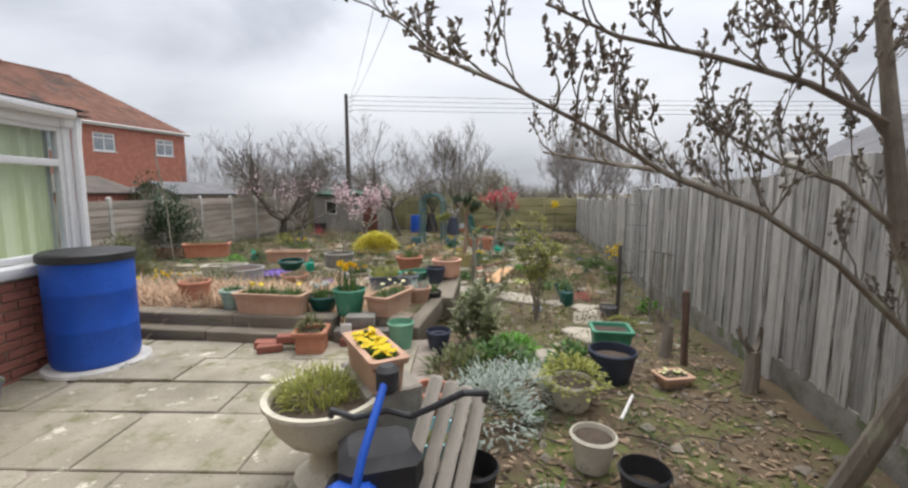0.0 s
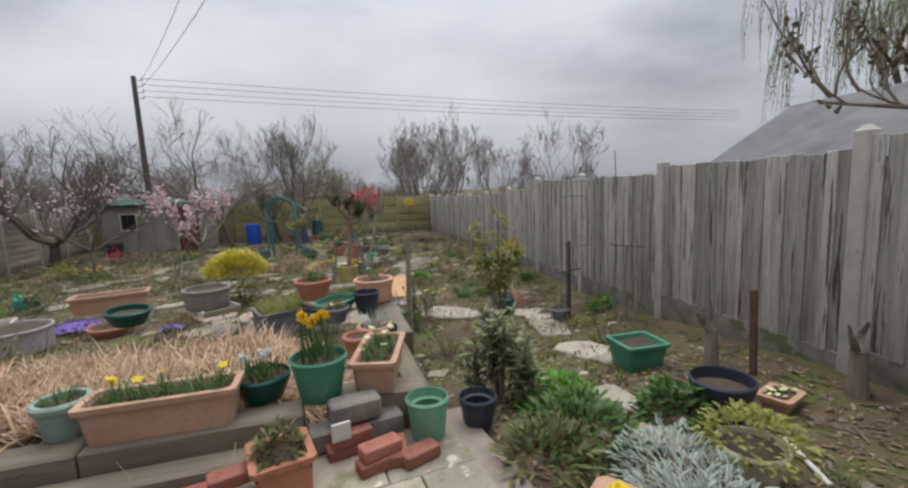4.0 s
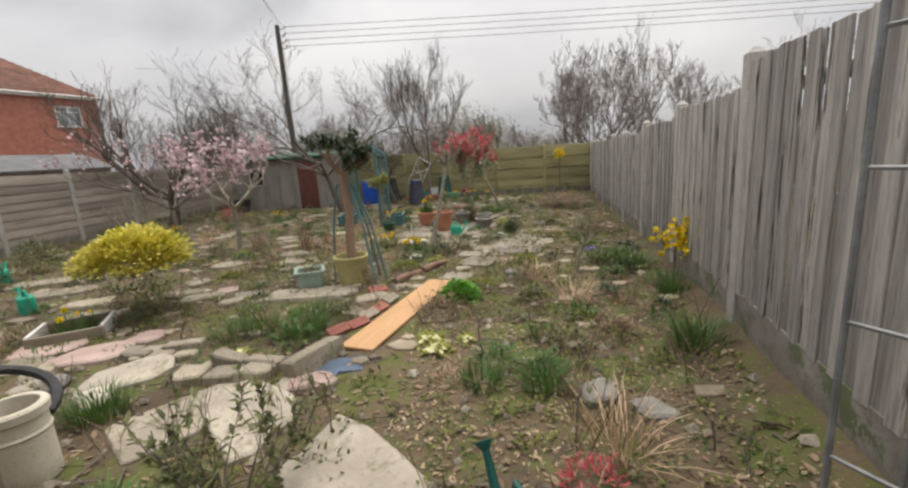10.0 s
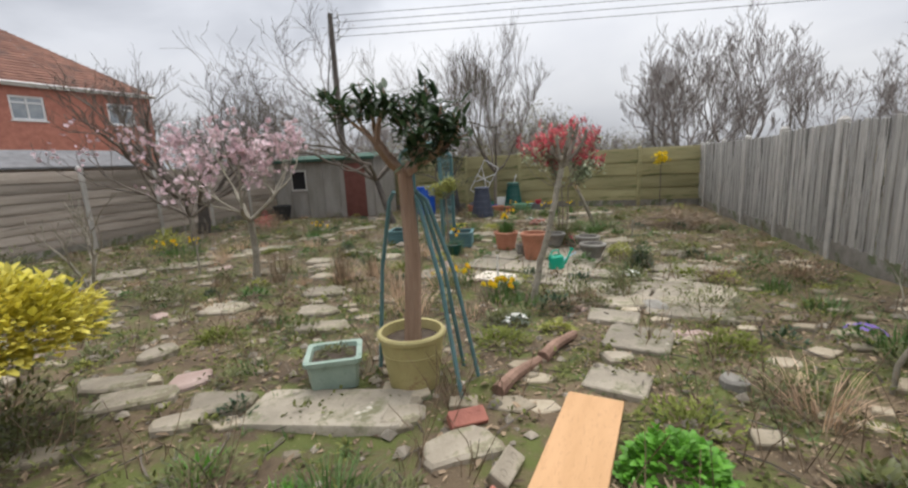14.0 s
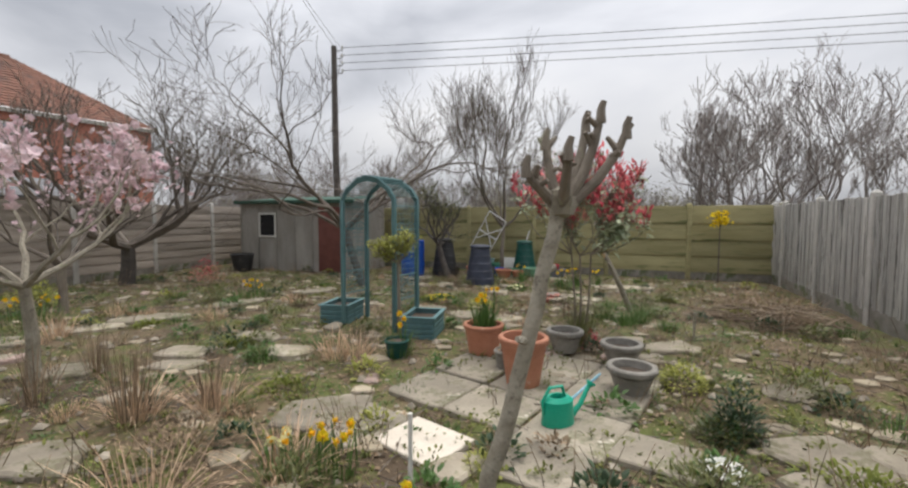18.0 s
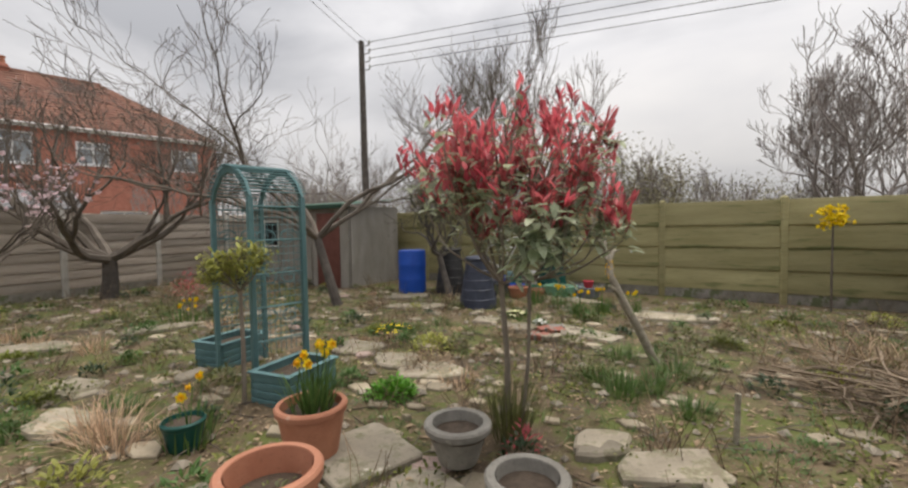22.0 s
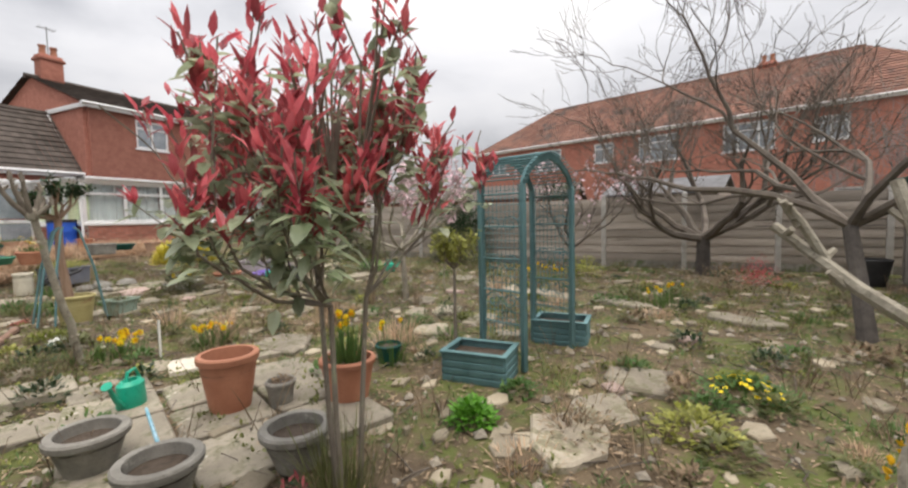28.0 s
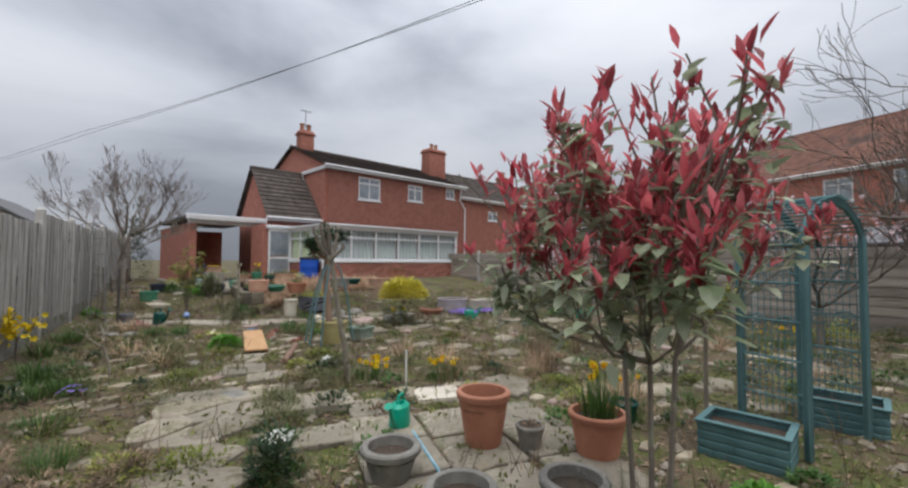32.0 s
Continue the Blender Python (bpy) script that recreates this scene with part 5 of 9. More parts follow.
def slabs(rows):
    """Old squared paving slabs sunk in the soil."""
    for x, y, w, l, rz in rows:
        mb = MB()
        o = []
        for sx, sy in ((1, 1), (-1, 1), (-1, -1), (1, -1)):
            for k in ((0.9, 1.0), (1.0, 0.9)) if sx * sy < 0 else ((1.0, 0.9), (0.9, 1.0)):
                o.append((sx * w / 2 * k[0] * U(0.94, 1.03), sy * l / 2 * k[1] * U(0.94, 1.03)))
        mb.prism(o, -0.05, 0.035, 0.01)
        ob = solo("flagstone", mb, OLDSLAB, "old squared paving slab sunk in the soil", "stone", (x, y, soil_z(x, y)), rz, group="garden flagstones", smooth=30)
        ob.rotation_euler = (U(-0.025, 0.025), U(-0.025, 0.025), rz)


def flags(rows, m=None):
    for r in rows:
        flag(*r, m=m)


def loose_brick(x, y, rz, z=None, label="loose red brick lying on the ground", m=None, roll=0.0):
    mb = MB()
    mb.bbox((0, 0, 0), (0.215, 0.10, 0.065), 0.006)
    for dx in (-0.06, 0, 0.06):
        mb.lathe([(0.0, 0), (0.016, 0), (0.018, 0.003)], 8, (dx, 0, 0.0315), capb=False)
    ob = solo("brick", mb, m or BRICK, label, "brick", (x, y, (soil_z(x, y) if z is None else z) + 0.033), rz, group="loose bricks")
    ob.rotation_euler = (roll, U(-0.05, 0.05), rz)


def beam(name, label, a, b, w, h, m, category="timber", rz_roll=0.0):
    """A squared length of timber from a to b."""
    a, b = Vector(a), Vector(b)
    d = b - a
    mb = MB()
    mb.bbox((0, 0, 0), (d.length, w, h), 0.012)
    ob = solo(name, mb, m, label, category)
    ob.matrix_basis = Matrix.Translation((a + b) / 2) @ d.to_track_quat("X", "Z").to_matrix().to_4x4()
    return ob


def rod(name, label, pts, r, m, category="stake", n=6, r1=None):
    mb = MB()
    mb.tube(pts, r, r1, n=n)
    return solo(name, mb, m, label, category)


# ---- things on the patio ----
def drum(label, x, y, z, r, h, m, lidm=None, open_top=False):
    t = thing("plastic_drum", label, "barrel", (x, y, z), 0.3)
    mb = MB()
    prof = [(r * 0.93, 0), (r * 0.97, 0.02), (r, 0.07), (r, h * 0.33), (r * 1.012, h * 0.345), (r, h * 0.36), (r, h * 0.66), (r * 1.012, h * 0.675), (r, h * 0.69), (r, h - 0.06), (r * 0.97, h - 0.02), (r * 0.96, h)]
    mb.lathe(prof + ([(r * 0.93, h), (r * 0.92, h - 0.3)] if open_top else []), 36, capt=not open_top)
    part("body", mb, m, t)
    if lidm:
        mb = MB()
        mb.lathe([(r * 1.03, h - 0.04), (r * 1.06, h - 0.035), (r * 1.06, h + 0.02), (r * 1.0, h + 0.035), (r * 0.5, h + 0.04)], 36, capt=True)
        part("lid", mb, lidm, t, "black plastic lid with a dry leaf stain")
    return t


drum("bright blue plastic water butt with a black lid", -3.33, 3.78, 0.035, 0.31, 0.9, BLUE, BLACKP)
_mb = MB()
_mb.lathe([(0.36, 0), (0.38, 0.01), (0.37, 0.035), (0.2, 0.036)], 30, capt=True)
solo("barrel_base", _mb, CONC, "pale round concrete base under the water butt", "base", (-3.30, 3.76, 0.0))


def tulips(t, z):
    mb = MB()
    for _ in range(26):
        mb.leaf((U(-0.08, 0.08), U(-0.08, 0.08), z), dirn(U(0, 6.283), U(0.7, 1.4)), U(0.12, 0.22), 0.045, fold=0.2)
    part("foliage", mb, L_GREEN, t, kind="stuff")


round_pot("large weathered terracotta bowl of dry soil", -3.42, 2.18, 0.25, 0.33, TERRA, 0.0, plant=p_mound(0.13, 0.05, 40, L_OLIVE, 0.04, 0.02), band=True)
round_pot("terracotta pot of tulip leaves on a saucer", -3.36, 2.56, 0.125, 0.27, TERRA, 0.03, plant=tulips)
round_pot("terracotta pot of yellow narcissi by the wall", -3.55, 2.36, 0.12, 0.26, TERRA, 0.0, plant=p_daff(30, 4, 0.2, 0.07))
round_pot("grey glazed pot with a small leafy plant", -3.42, 2.93, 0.135, 0.20, GREYP, 0.0, plant=p_mound(0.13, 0.14, 90, L_OLIVE, 0.06, 0.025))
_mb = MB()
_mb.bbox((0, 0, 0.015), (0.3, 0.3, 0.03), 0.012)
solo("pot_saucer", _mb, TERRA, "square terracotta saucer under a pot", "saucer", (-3.34, 2.58, 0.0), 0.3)


def pedestal_bowl():
    t = thing("pedestal_bowl", "cream stone pedestal bowl of feathery green plants", "planter", (-0.91, 2.33, 0.0))
    mb = MB()
    mb.lathe([(0.15, 0), (0.16, 0.03), (0.09, 0.07), (0.07, 0.16), (0.10, 0.20)], 24)
    part("pedestal", mb, CREAM, t)
    mb = MB()
    mb.lathe([(0.10, 0.20), (0.19, 0.25), (0.25, 0.33), (0.28, 0.42), (0.295, 0.44), (0.295, 0.46), (0.265, 0.46), (0.25, 0.42)], 36)
    part("bowl", mb, CREAM, t)
    mb = MB()
    mb.lathe([(0.255, 0.425), (0.1, 0.435)], 24, capb=False, capt=True)
    part("compost", mb, COMPOST, t)
    mb = MB()
    tuft(mb, -0.03, 0.04, 0.43, 420, 0.16, 0.006, 0.2, 1.0, 0.6)
    mound(mb, -0.03, 0.04, 0.42, 0.19, 0.13, 300, 0.04, 0.01)
    part("foliage", mb, L_LIME, t, kind="stuff")


pedestal_bowl()
trough("terracotta trough of yellow pansies", -0.69, 2.5, 0.46, 0.15, 0.18, TERRA_L, 0.47, radians(-60), p_row(L_GREEN, 130, 0.06, P_YELLOW, 60, 0.026, True))
_mb = MB()
_mb.bbox((0, 0, 0.235), (0.5, 0.3, 0.47), 0.01)
solo("plinth_block", _mb, TIMBER, "stack of grey timber under the trough", "timber", (-0.67, 2.55, 0.0), radians(-60))
round_pot("small terracotta pot of dry soil", -0.40, 2.82, 0.13, 0.26, TERRA, 0.0)
for _x, _y, _h, _r in ((-0.16, 2.16, 0.25, 0.12), (-0.18, 1.93, 0.22, 0.125), (0.66, 2.2, 0.2, 0.12)):
    round_pot("black plastic nursery pot, empty", _x, _y, _r, _h, BLACKP, soil_z(_x, _y), rim=0.01, lip=0.02, fill=0.45)
round_pot("pale celadon plastic pot of earth", 0.51, 2.51, 0.125, 0.20, CREAM, soil_z(0.51, 2.51), rim=0.014, lip=0.02)
round_pot("cream plastic pot, tipped grass", 0.18, 1.98, 0.12, 0.2, CREAM, soil_z(0.18, 1.98), rim=0.012, plant=p_grass(30, 0.14, L_BRIGHT))


def mower():
    t = thing("garden_barrow", "blue-handled garden trolley with a black loop", "trolley", (0.15, 0.14, 0))
    mb = MB()
    mb.tube([(-0.80, 1.42, 0.12), (-0.73, 1.60, 0.50), (-0.68, 1.86, 0.70)], 0.017, n=10)
    part("shaft", mb, BLUE, t, "bright blue tube")
    mb = MB()
    mb.lathe([(0.03, 0), (0.05, 0.02), (0.05, 0.10), (0.03, 0.12)], 12, (-0.68, 1.86, 0.62), capt=True)
    part("grip", mb, BLACKP, t)
    mb = MB()
    mb.tube([(-0.93, 1.88, 0.50), (-0.90, 1.80, 0.57), (-0.80, 1.76, 0.56), (-0.68, 1.84, 0.55), (-0.58, 1.85, 0.52), (-0.48, 1.78, 0.60), (-0.36, 1.74, 0.68), (-0.27, 1.78, 0.66), (-0.27, 1.88, 0.58)], 0.014, n=8)
    part("handlebar", mb, BLACKP, t)
    mb = MB()
    mb.bbox((-0.72, 1.86, 0.27), (0.34, 0.30, 0.26), 0.04, rz=0.3)
    part("hopper", mb, BLACKP, t)
    for dx in (-0.2, 0.2):
        mb = MB()
        m = Matrix.Rotation(math.pi / 2, 4, "Y")
        mb.lathe([(0.02, -0.02), (0.11, -0.02), (0.12, 0), (0.11, 0.02), (0.02, 0.02)], 18, (-0.72 + dx, 1.84, 0.12), m)
        part("wheel", mb, BLACKP, t)
    mb = MB()
    mb.bbox((-0.78, 1.62, 0.28), (0.2, 0.26, 0.1), 0.03, rz=0.3)
    part("guard", mb, BLUE, t)


mower()
for _k in range(4):
    beam("timber_plank", "grey weathered timber plank leaning on the pile", (-0.52 + 0.075 * _k, 1.72 - 0.02 * _k, 0.04), (-0.33 + 0.07 * _k, 2.22 + 0.03 * _k, 0.60 - 0.04 * _k), 0.068, 0.03, TIMBER, "plank")
beam("timber_pile", "grey timber offcuts stacked on the bed edge", (-0.55, 2.0, 0.05), (-0.30, 2.5, 0.06), 0.24, 0.2, TIMBER)
clump("artemisia", "silvery feathery artemisia bush", -0.02, 2.98, "mound", L_SILVER, r=0.36, h=0.38, n=900, l=0.07, w=0.014)
clump("artemisia", "silvery feathery artemisia bush", 0.22, 3.35, "mound", L_SILVER, r=0.28, h=0.28, n=500, l=0.07, w=0.014)
clump("ferny_plant", "bright green ferny plant", 0.1, 3.9, "mound", L_GREEN, r=0.36, h=0.22, n=420, l=0.09, w=0.03)
clump("ferny_plant", "bright green ferny plant", 0.28, 4.38, "mound", L_BRIGHT, r=0.30, h=0.20, n=420, l=0.06, w=0.03)
clump("ferny_plant", "low dark green leafy plant", -0.25, 3.75, "mound", L_OLIVE, r=0.3, h=0.2, n=300, l=0.09, w=0.025)
round_pot("cream plastic pot of bushy green leaves", 0.57, 3.2, 0.16, 0.2, CREAM, soil_z(0.57, 3.2), plant=p_mound(0.24, 0.2, 380, L_LIME, 0.05, 0.025), rim=0.014)
clump("lupin_leaves", "fresh green lupin leaves", 0.72, 3.78, "mound", L_GREEN, r=0.22, h=0.24, n=260, l=0.08, w=0.045)
round_pot("large dark plastic tub of earth", 1.02, 3.68, 0.19, 0.26, NAVY, soil_z(1.02, 3.68), rim=0.014, fill=0.7)
trough("small tray of pale yellow primroses", 1.48, 3.6, 0.22, 0.15, 0.09, TERRA_L, soil_z(1.48, 3.6), 0.2, p_row(L_OLIVE, 40, 0.04, P_PALE, 16, 0.02, True))


def tub(label, x, y, l, w, h, m, z, rz):
    t = trough(label, x, y, l, w, h, m, z, rz, name="plastic_tub", flare=1.25)
    return t


tub("square green plastic tub on the soil", 1.37, 4.72, 0.33, 0.27, 0.24, GREENP, -0.19, -0.15)

# the edge of the pool
for _i, (_a, _b, _z) in enumerate((((-3.66, 4.62), (-2.5, 4.52), 0.10), ((-2.49, 4.52), (-1.45, 4.42), 0.10), ((-3.62, 4.45), (-2.7, 4.36), 0.05), ((-2.69, 4.36), (-1.75, 4.27), 0.05), ((-1.3, 4.55), (-0.72, 4.42), 0.10))):
    beam("sleeper", "old timber sleeper edging the raised bed", (*_a, _z), (*_b, _z), 0.2 if _z > 0.06 else 0.16, 0.28 if _z > 0.06 else 0.14, SLEEPER)
beam("sleeper", "old timber sleeper beside the bed", (-0.72, 4.45, 0.0), (-0.42, 7.0, -0.12), 0.16, 0.24, SLEEPER)
beam("sleeper", "old timber sleeper beside the bed", (-0.46, 6.0, -0.1), (-0.36, 7.45, -0.04), 0.28, 0.28, SLEEPER)


def reeds():
    mb = MB()
    for _ in range(12500):
        x, y = U(-5.2, -1.15), U(4.8, 6.5)
        if noise.noise(Vector((x * 2, y * 2, 8))) < -0.35:
            continue
        l = U(0.14, 0.46)
        mb.blade((x, y, ground(x, y) + 0.03), dirn(U(0, 6.283), U(-0.05, 1.35)), l, 0.014, U(0.2, 1.8))
    solo("dead_reeds", mb, L_STRAW, "bleached dead reeds lying over the pool", "reeds", kind="stuff")


reeds()
round_pot("brown clay pot of dead stems", -3.25, 5.05, 0.17, 0.27, TERRA, 0.18, plant=p_grass(50, 0.2, L_STRAW))
round_pot("celadon glazed pot of green shoots", -2.62, 4.68, 0.13, 0.2, GLAZE, 0.24, plant=p_grass(50, 0.14, L_GRASS))
trough("long pink terracotta trough of daffodil leaves", -2.13, 4.52, 0.66, 0.2, 0.21, TERRA_L, 0.24, -0.12, p_row(L_GRASS, 260, 0.16, P_YELLOW, 7, 0.03))
round_pot("green plastic pot of yellow daffodils", -1.34, 4.50, 0.165, 0.26, GREENP, 0.24, plant=p_daff(40, 7, 0.25, 0.1), rim=0.012, lip=0.02)
round_pot("dark green plastic bowl of snowdrops", -1.66, 4.66, 0.16, 0.15, DKGREEN, 0.24, plant=p_daff(80, 5, 0.13, 0.12, P_WHITE, P_WHITE), rim=0.012)
trough("square terracotta pot of leafy shoots", -1.58, 4.06, 0.24, 0.24, 0.22, TERRA, 0.0, 0.12, lambda t, z, l, w: p_mound(0.13, 0.15, 200, L_OLIVE, 0.05, 0.02)(t, z))
trough("long terracotta trough of pale narcissi", -0.95, 4.62, 0.50, 0.22, 0.2, TERRA_L, 0.24, radians(68), p_row(L_GRASS, 160, 0.14, P_PALE, 8, 0.028))
round_pot("tall mint green plastic bucket", -0.78, 4.18, 0.125, 0.3, MINT, -0.04, name="bucket", soil=False, rim=0.012, lip=0.018)
round_pot("dark blue plastic bucket", -0.43, 4.24, 0.12, 0.22, NAVY, -0.06, name="bucket", soil=False, rim=0.012, lip=0.018)
_mb = MB()
_mb.bbox((0, 0, 0), (0.1, 0.015, 0.1), 0.004)
_ob = solo("white_tile", _mb, WHITE, "small white tile propped on the wall", "tile", (-1.28, 4.12, 0.2), 0.1)
for _i, (_x, _y, _r, _z) in enumerate(((-1.95, 4.02, 0.3, 0.0), (-1.8, 4.1, 0.2, 0.065), (-2.02, 4.12, 0.1, 0.0), (-1.12, 4.0, 0.2, 0.0), (-1.0, 4.06, 1.4, 0.0), (-1.1, 4.02, 0.25, 0.065), (-0.9, 3.98, 0.3, 0.0), (-1.25, 4.2, 0.1, 0.0), (-1.22, 4.2, 0.2, 0.07))):
    loose_brick(_x, _y, _r, _z + 0.02)
for _x, _y, _z, _r in ((-1.05, 4.3, 0.03, 0.1), (-1.3, 4.3, 0.03, 0.1), (-1.18, 4.28, 0.17, 0.15)):
    beam("walling_block", "dark stone block in the low wall", (_x - 0.14, _y, _z + 0.06), (_x + 0.14, _y + 0.02, _z + 0.06), 0.14, 0.12, CASTST, "stone")

# beyond the pool
trough("red terracotta trough of shrubby stems", -4.45, 7.35, 0.62, 0.22, 0.22, TERRA, 0.38, 0.3, p_row(L_OLIVE, 200, 0.14))
trough("weathered terracotta trough, empty", -3.4, 8.1, 0.68, 0.24, 0.2, TERRA_L, 0.18, 0.1)
round_pot("grey stone planter bowl of earth", -2.35, 7.7, 0.26, 0.24, CASTST, 0.16, taper=0.9)
round_pot("dark oval plastic pond tub", -3.0, 7.2, 0.2, 0.15, DKGREEN, 0.2, sx=1.4, rim=0.02, fill=0.6)
clump("low_shrub", "olive green low bushy shrub", -4.75, 8.2, "mound", L_OLIVE, r=0.5, h=0.55, n=900, l=0.07, w=0.02)
clump("daffodil_clump", "clump of yellow daffodils in bloom", -5.2, 7.2, "daff", n=70, f=12, l=0.3, r=0.25)
clump("daffodil_clump", "clump of pale daffodils in bloom", -4.6, 6.95, "daff", n=60, f=8, l=0.3, r=0.2, petal=P_PALE)
round_pot("brown terracotta pot of pale narcissi", -1.13, 7.83, 0.24, 0.25, TERRA, 0.08, plant=p_daff(60, 4, 0.2, 0.14, P_PALE))
round_pot("large salmon clay bowl with a young plant", -0.45, 7.2, 0.245, 0.28, SALMON, 0.10, plant=p_mound(0.1, 0.12, 110, L_GREEN, 0.04, 0.02), taper=0.86, rim=0.035, lip=0.02)
round_pot("oval green plastic pond tub with white stones", -0.95, 7.02, 0.19, 0.15, GREENP, 0.07, sx=1.5, rim=0.02, fill=0.6)
round_pot("navy plastic bucket with a cloth", -0.61, 6.88, 0.15, 0.25, NAVY, 0.05, rim=0.012, fill=0.7)
round_pot("grey plastic pot of primroses", -1.0, 6.62, 0.15, 0.16, GREYP, 0.07, rim=0.012, plant=p_mound(0.1, 0.06, 60, L_OLIVE, 0.06, 0.03, P_PALE, 12))
round_pot("terracotta pot of grey green spikes", -0.76, 5.72, 0.16, 0.2, TERRA_L, 0.05, plant=p_grass(60, 0.24, L_SILVER, 0.1))
round_pot("orange clay pot tipped on its side", -0.95, 5.5, 0.13, 0.2, TERRA, 0.05)
round_pot("dark pot of spiky leaves", -0.6, 6.0, 0.12, 0.18, BLACKP, -0.05, plant=p_grass(50, 0.22, L_GRASS, 0.08), rim=0.01)
round_pot("tall cream clay chimney pot used as a planter", -0.9, 8.03, 0.15, 0.42, CREAM, soil_z(-0.9, 8.03), taper=0.92, rim=0.035, lip=0.06, band=True, fill=0.7)
trough("large grey plastic tank of grassy plants", -1.55, 7.95, 0.6, 0.5, 0.33, GREYP, -0.35, 0.25, p_row(L_LIME, 320, 0.34), name="plastic_tank", flare=1.05)
clump("grass_clump", "dense dark green grassy clump", -1.05, 8.62, "tuft", L_GRASS, n=260, l=0.26, w=0.009, r=0.16)
_mb = MB()
_mb.tube([(-1.35 + 0.28 * math.cos(a), 8.35 + 0.2 * math.sin(a), -0.28 + 0.22 * math.sin(a * 0.5)) for a in [i * 0.25 for i in range(24)]], 0.03, n=8)
solo("black_hose", _mb, BLACKP, "coil of thick black ribbed hose", "hose")
for _x, _y, _s in ((-1.2, 8.75, 0.13), (-1.6, 8.55, 0.16), (-1.9, 8.5, 0.18), (-1.75, 9.0, 0.12), (-2.3, 8.6, 0.2)):
    _mb = MB()
    _mb.lathe([(0.02, -0.6), (0.75, -0.45), (1.0, -0.05), (0.85, 0.4), (0.4, 0.68)], 14, wob=0.25, capt=True)
    _ob = solo("boulder", _mb, CASTST if _x < -1.5 else CREAM, "rounded grey garden boulder", "boulder", (_x, _y, soil_z(_x, _y) + _s * 0.3), U(0, 6), group="boulders")
    _ob.scale = (_s, _s * 0.85, _s * 0.7)
round_pot("pale lilac round planter", -4.9, 9.35, 0.42, 0.33, mat("lilac_grey_plastic", (0.34, 0.31, 0.33), (0.42, 0.39, 0.40), rough=0.8, bump=0.1), soil_z(-4.9, 9.35), taper=0.96, fill=0.9)
trough("pale wooden planter box", -5.6, 9.9, 0.8, 0.4, 0.3, CREAM, soil_z(-5.6, 9.9), 0.2)
clump("aubrieta", "mat of purple aubrieta flowers", -4.55, 10.15, "mound", L_DARK, r=0.5, h=0.13, n=400, l=0.04, w=0.02, bl=420, petal=P_PURPLE, br=0.03)
clump("aubrieta", "mat of purple aubrieta flowers", -5.2, 10.35, "mound", L_DARK, r=0.4, h=0.12, n=300, l=0.04, w=0.02, bl=300, petal=P_PURPLE, br=0.03)
clump("aubrieta", "small mat of purple flowers", -3.1, 9.35, "mound", L_DARK, r=0.22, h=0.08, n=120, l=0.04, w=0.02, bl=90, petal=P_PURPLE, br=0.025)
round_pot("low terracotta bowl of dry plants", -3.9, 9.6, 0.3, 0.16, TERRA, soil_z(-3.9, 9.6), plant=p_mound(0.2, 0.06, 110, L_OLIVE, 0.04, 0.02))
watering_can("bright green plastic watering can on the soil", -4.0, 10.9, JADE, 2.6)
watering_can("bright green plastic watering can on the soil", -6.2, 12.55, JADE, 2.2)
clump("euonymus_bush", "bright golden yellow euonymus bush", -2.25, 10.6, "mound", L_YELLOW, r=0.55, h=0.42, n=4200, l=0.07, w=0.036, sy=0.9, fill=0.45, z=0.06)
clump("low_euonymus", "olive leafy base under a golden bush", -2.25, 10.6, "mound", L_OLIVE, r=0.36, h=0.68, n=620, l=0.06, w=0.02, fill=0.85)
clump("clipped_mound", "bright green clipped cushion plant", -6.4, 11.85, "mound", L_BRIGHT, r=0.36, h=0.26, n=600, l=0.05, w=0.03)
clump("clipped_mound", "dark green cushion plant", -5.9, 12.15, "mound", L_DARK, r=0.3, h=0.3, n=420, l=0.05, w=0.03)
rod("bamboo_cane", "tall pale bamboo cane", [(-8.1, 11.85, -0.5), (-8.15, 11.8, 1.0), (-8.3, 11.7, 2.5)], 0.018, PALEBARK)
trough("terracotta trough by the side fence", -8.9, 12.9, 0.7, 0.25, 0.26, TERRA_L, -0.5, 0.2)


def wood_box():
    t = thing("timber_planter", "open timber bed frame of daffodils", "planter", (-2.55, 10.0, soil_z(-2.55, 10.0)), 0.5)
    for a, b, m in (((-0.3, -0.18, 0.07), (-0.28, 0.28, 0.07), WHITE), ((0.3, -0.18, 0.07), (0.26, 0.28, 0.07), WHITE), ((-0.3, -0.2, 0.06), (0.3, -0.2, 0.06), SLEEPER), ((-0.28, 0.3, 0.06), (0.26, 0.3, 0.06), SLEEPER)):
        mb = MB()
        a, b = Vector(a), Vector(b)
        mb.bbox((a + b) / 2, (0.035 if abs(a.x - b.x) < 0.1 else (b - a).length, (b - a).length if abs(a.x - b.x) < 0.1 else 0.035, 0.14), 0.006)
        part("side_board", mb, m, t)
    daffs(t, 0, 0.05, 0.02, 90, 5, 0.22, 0.17)


wood_box()

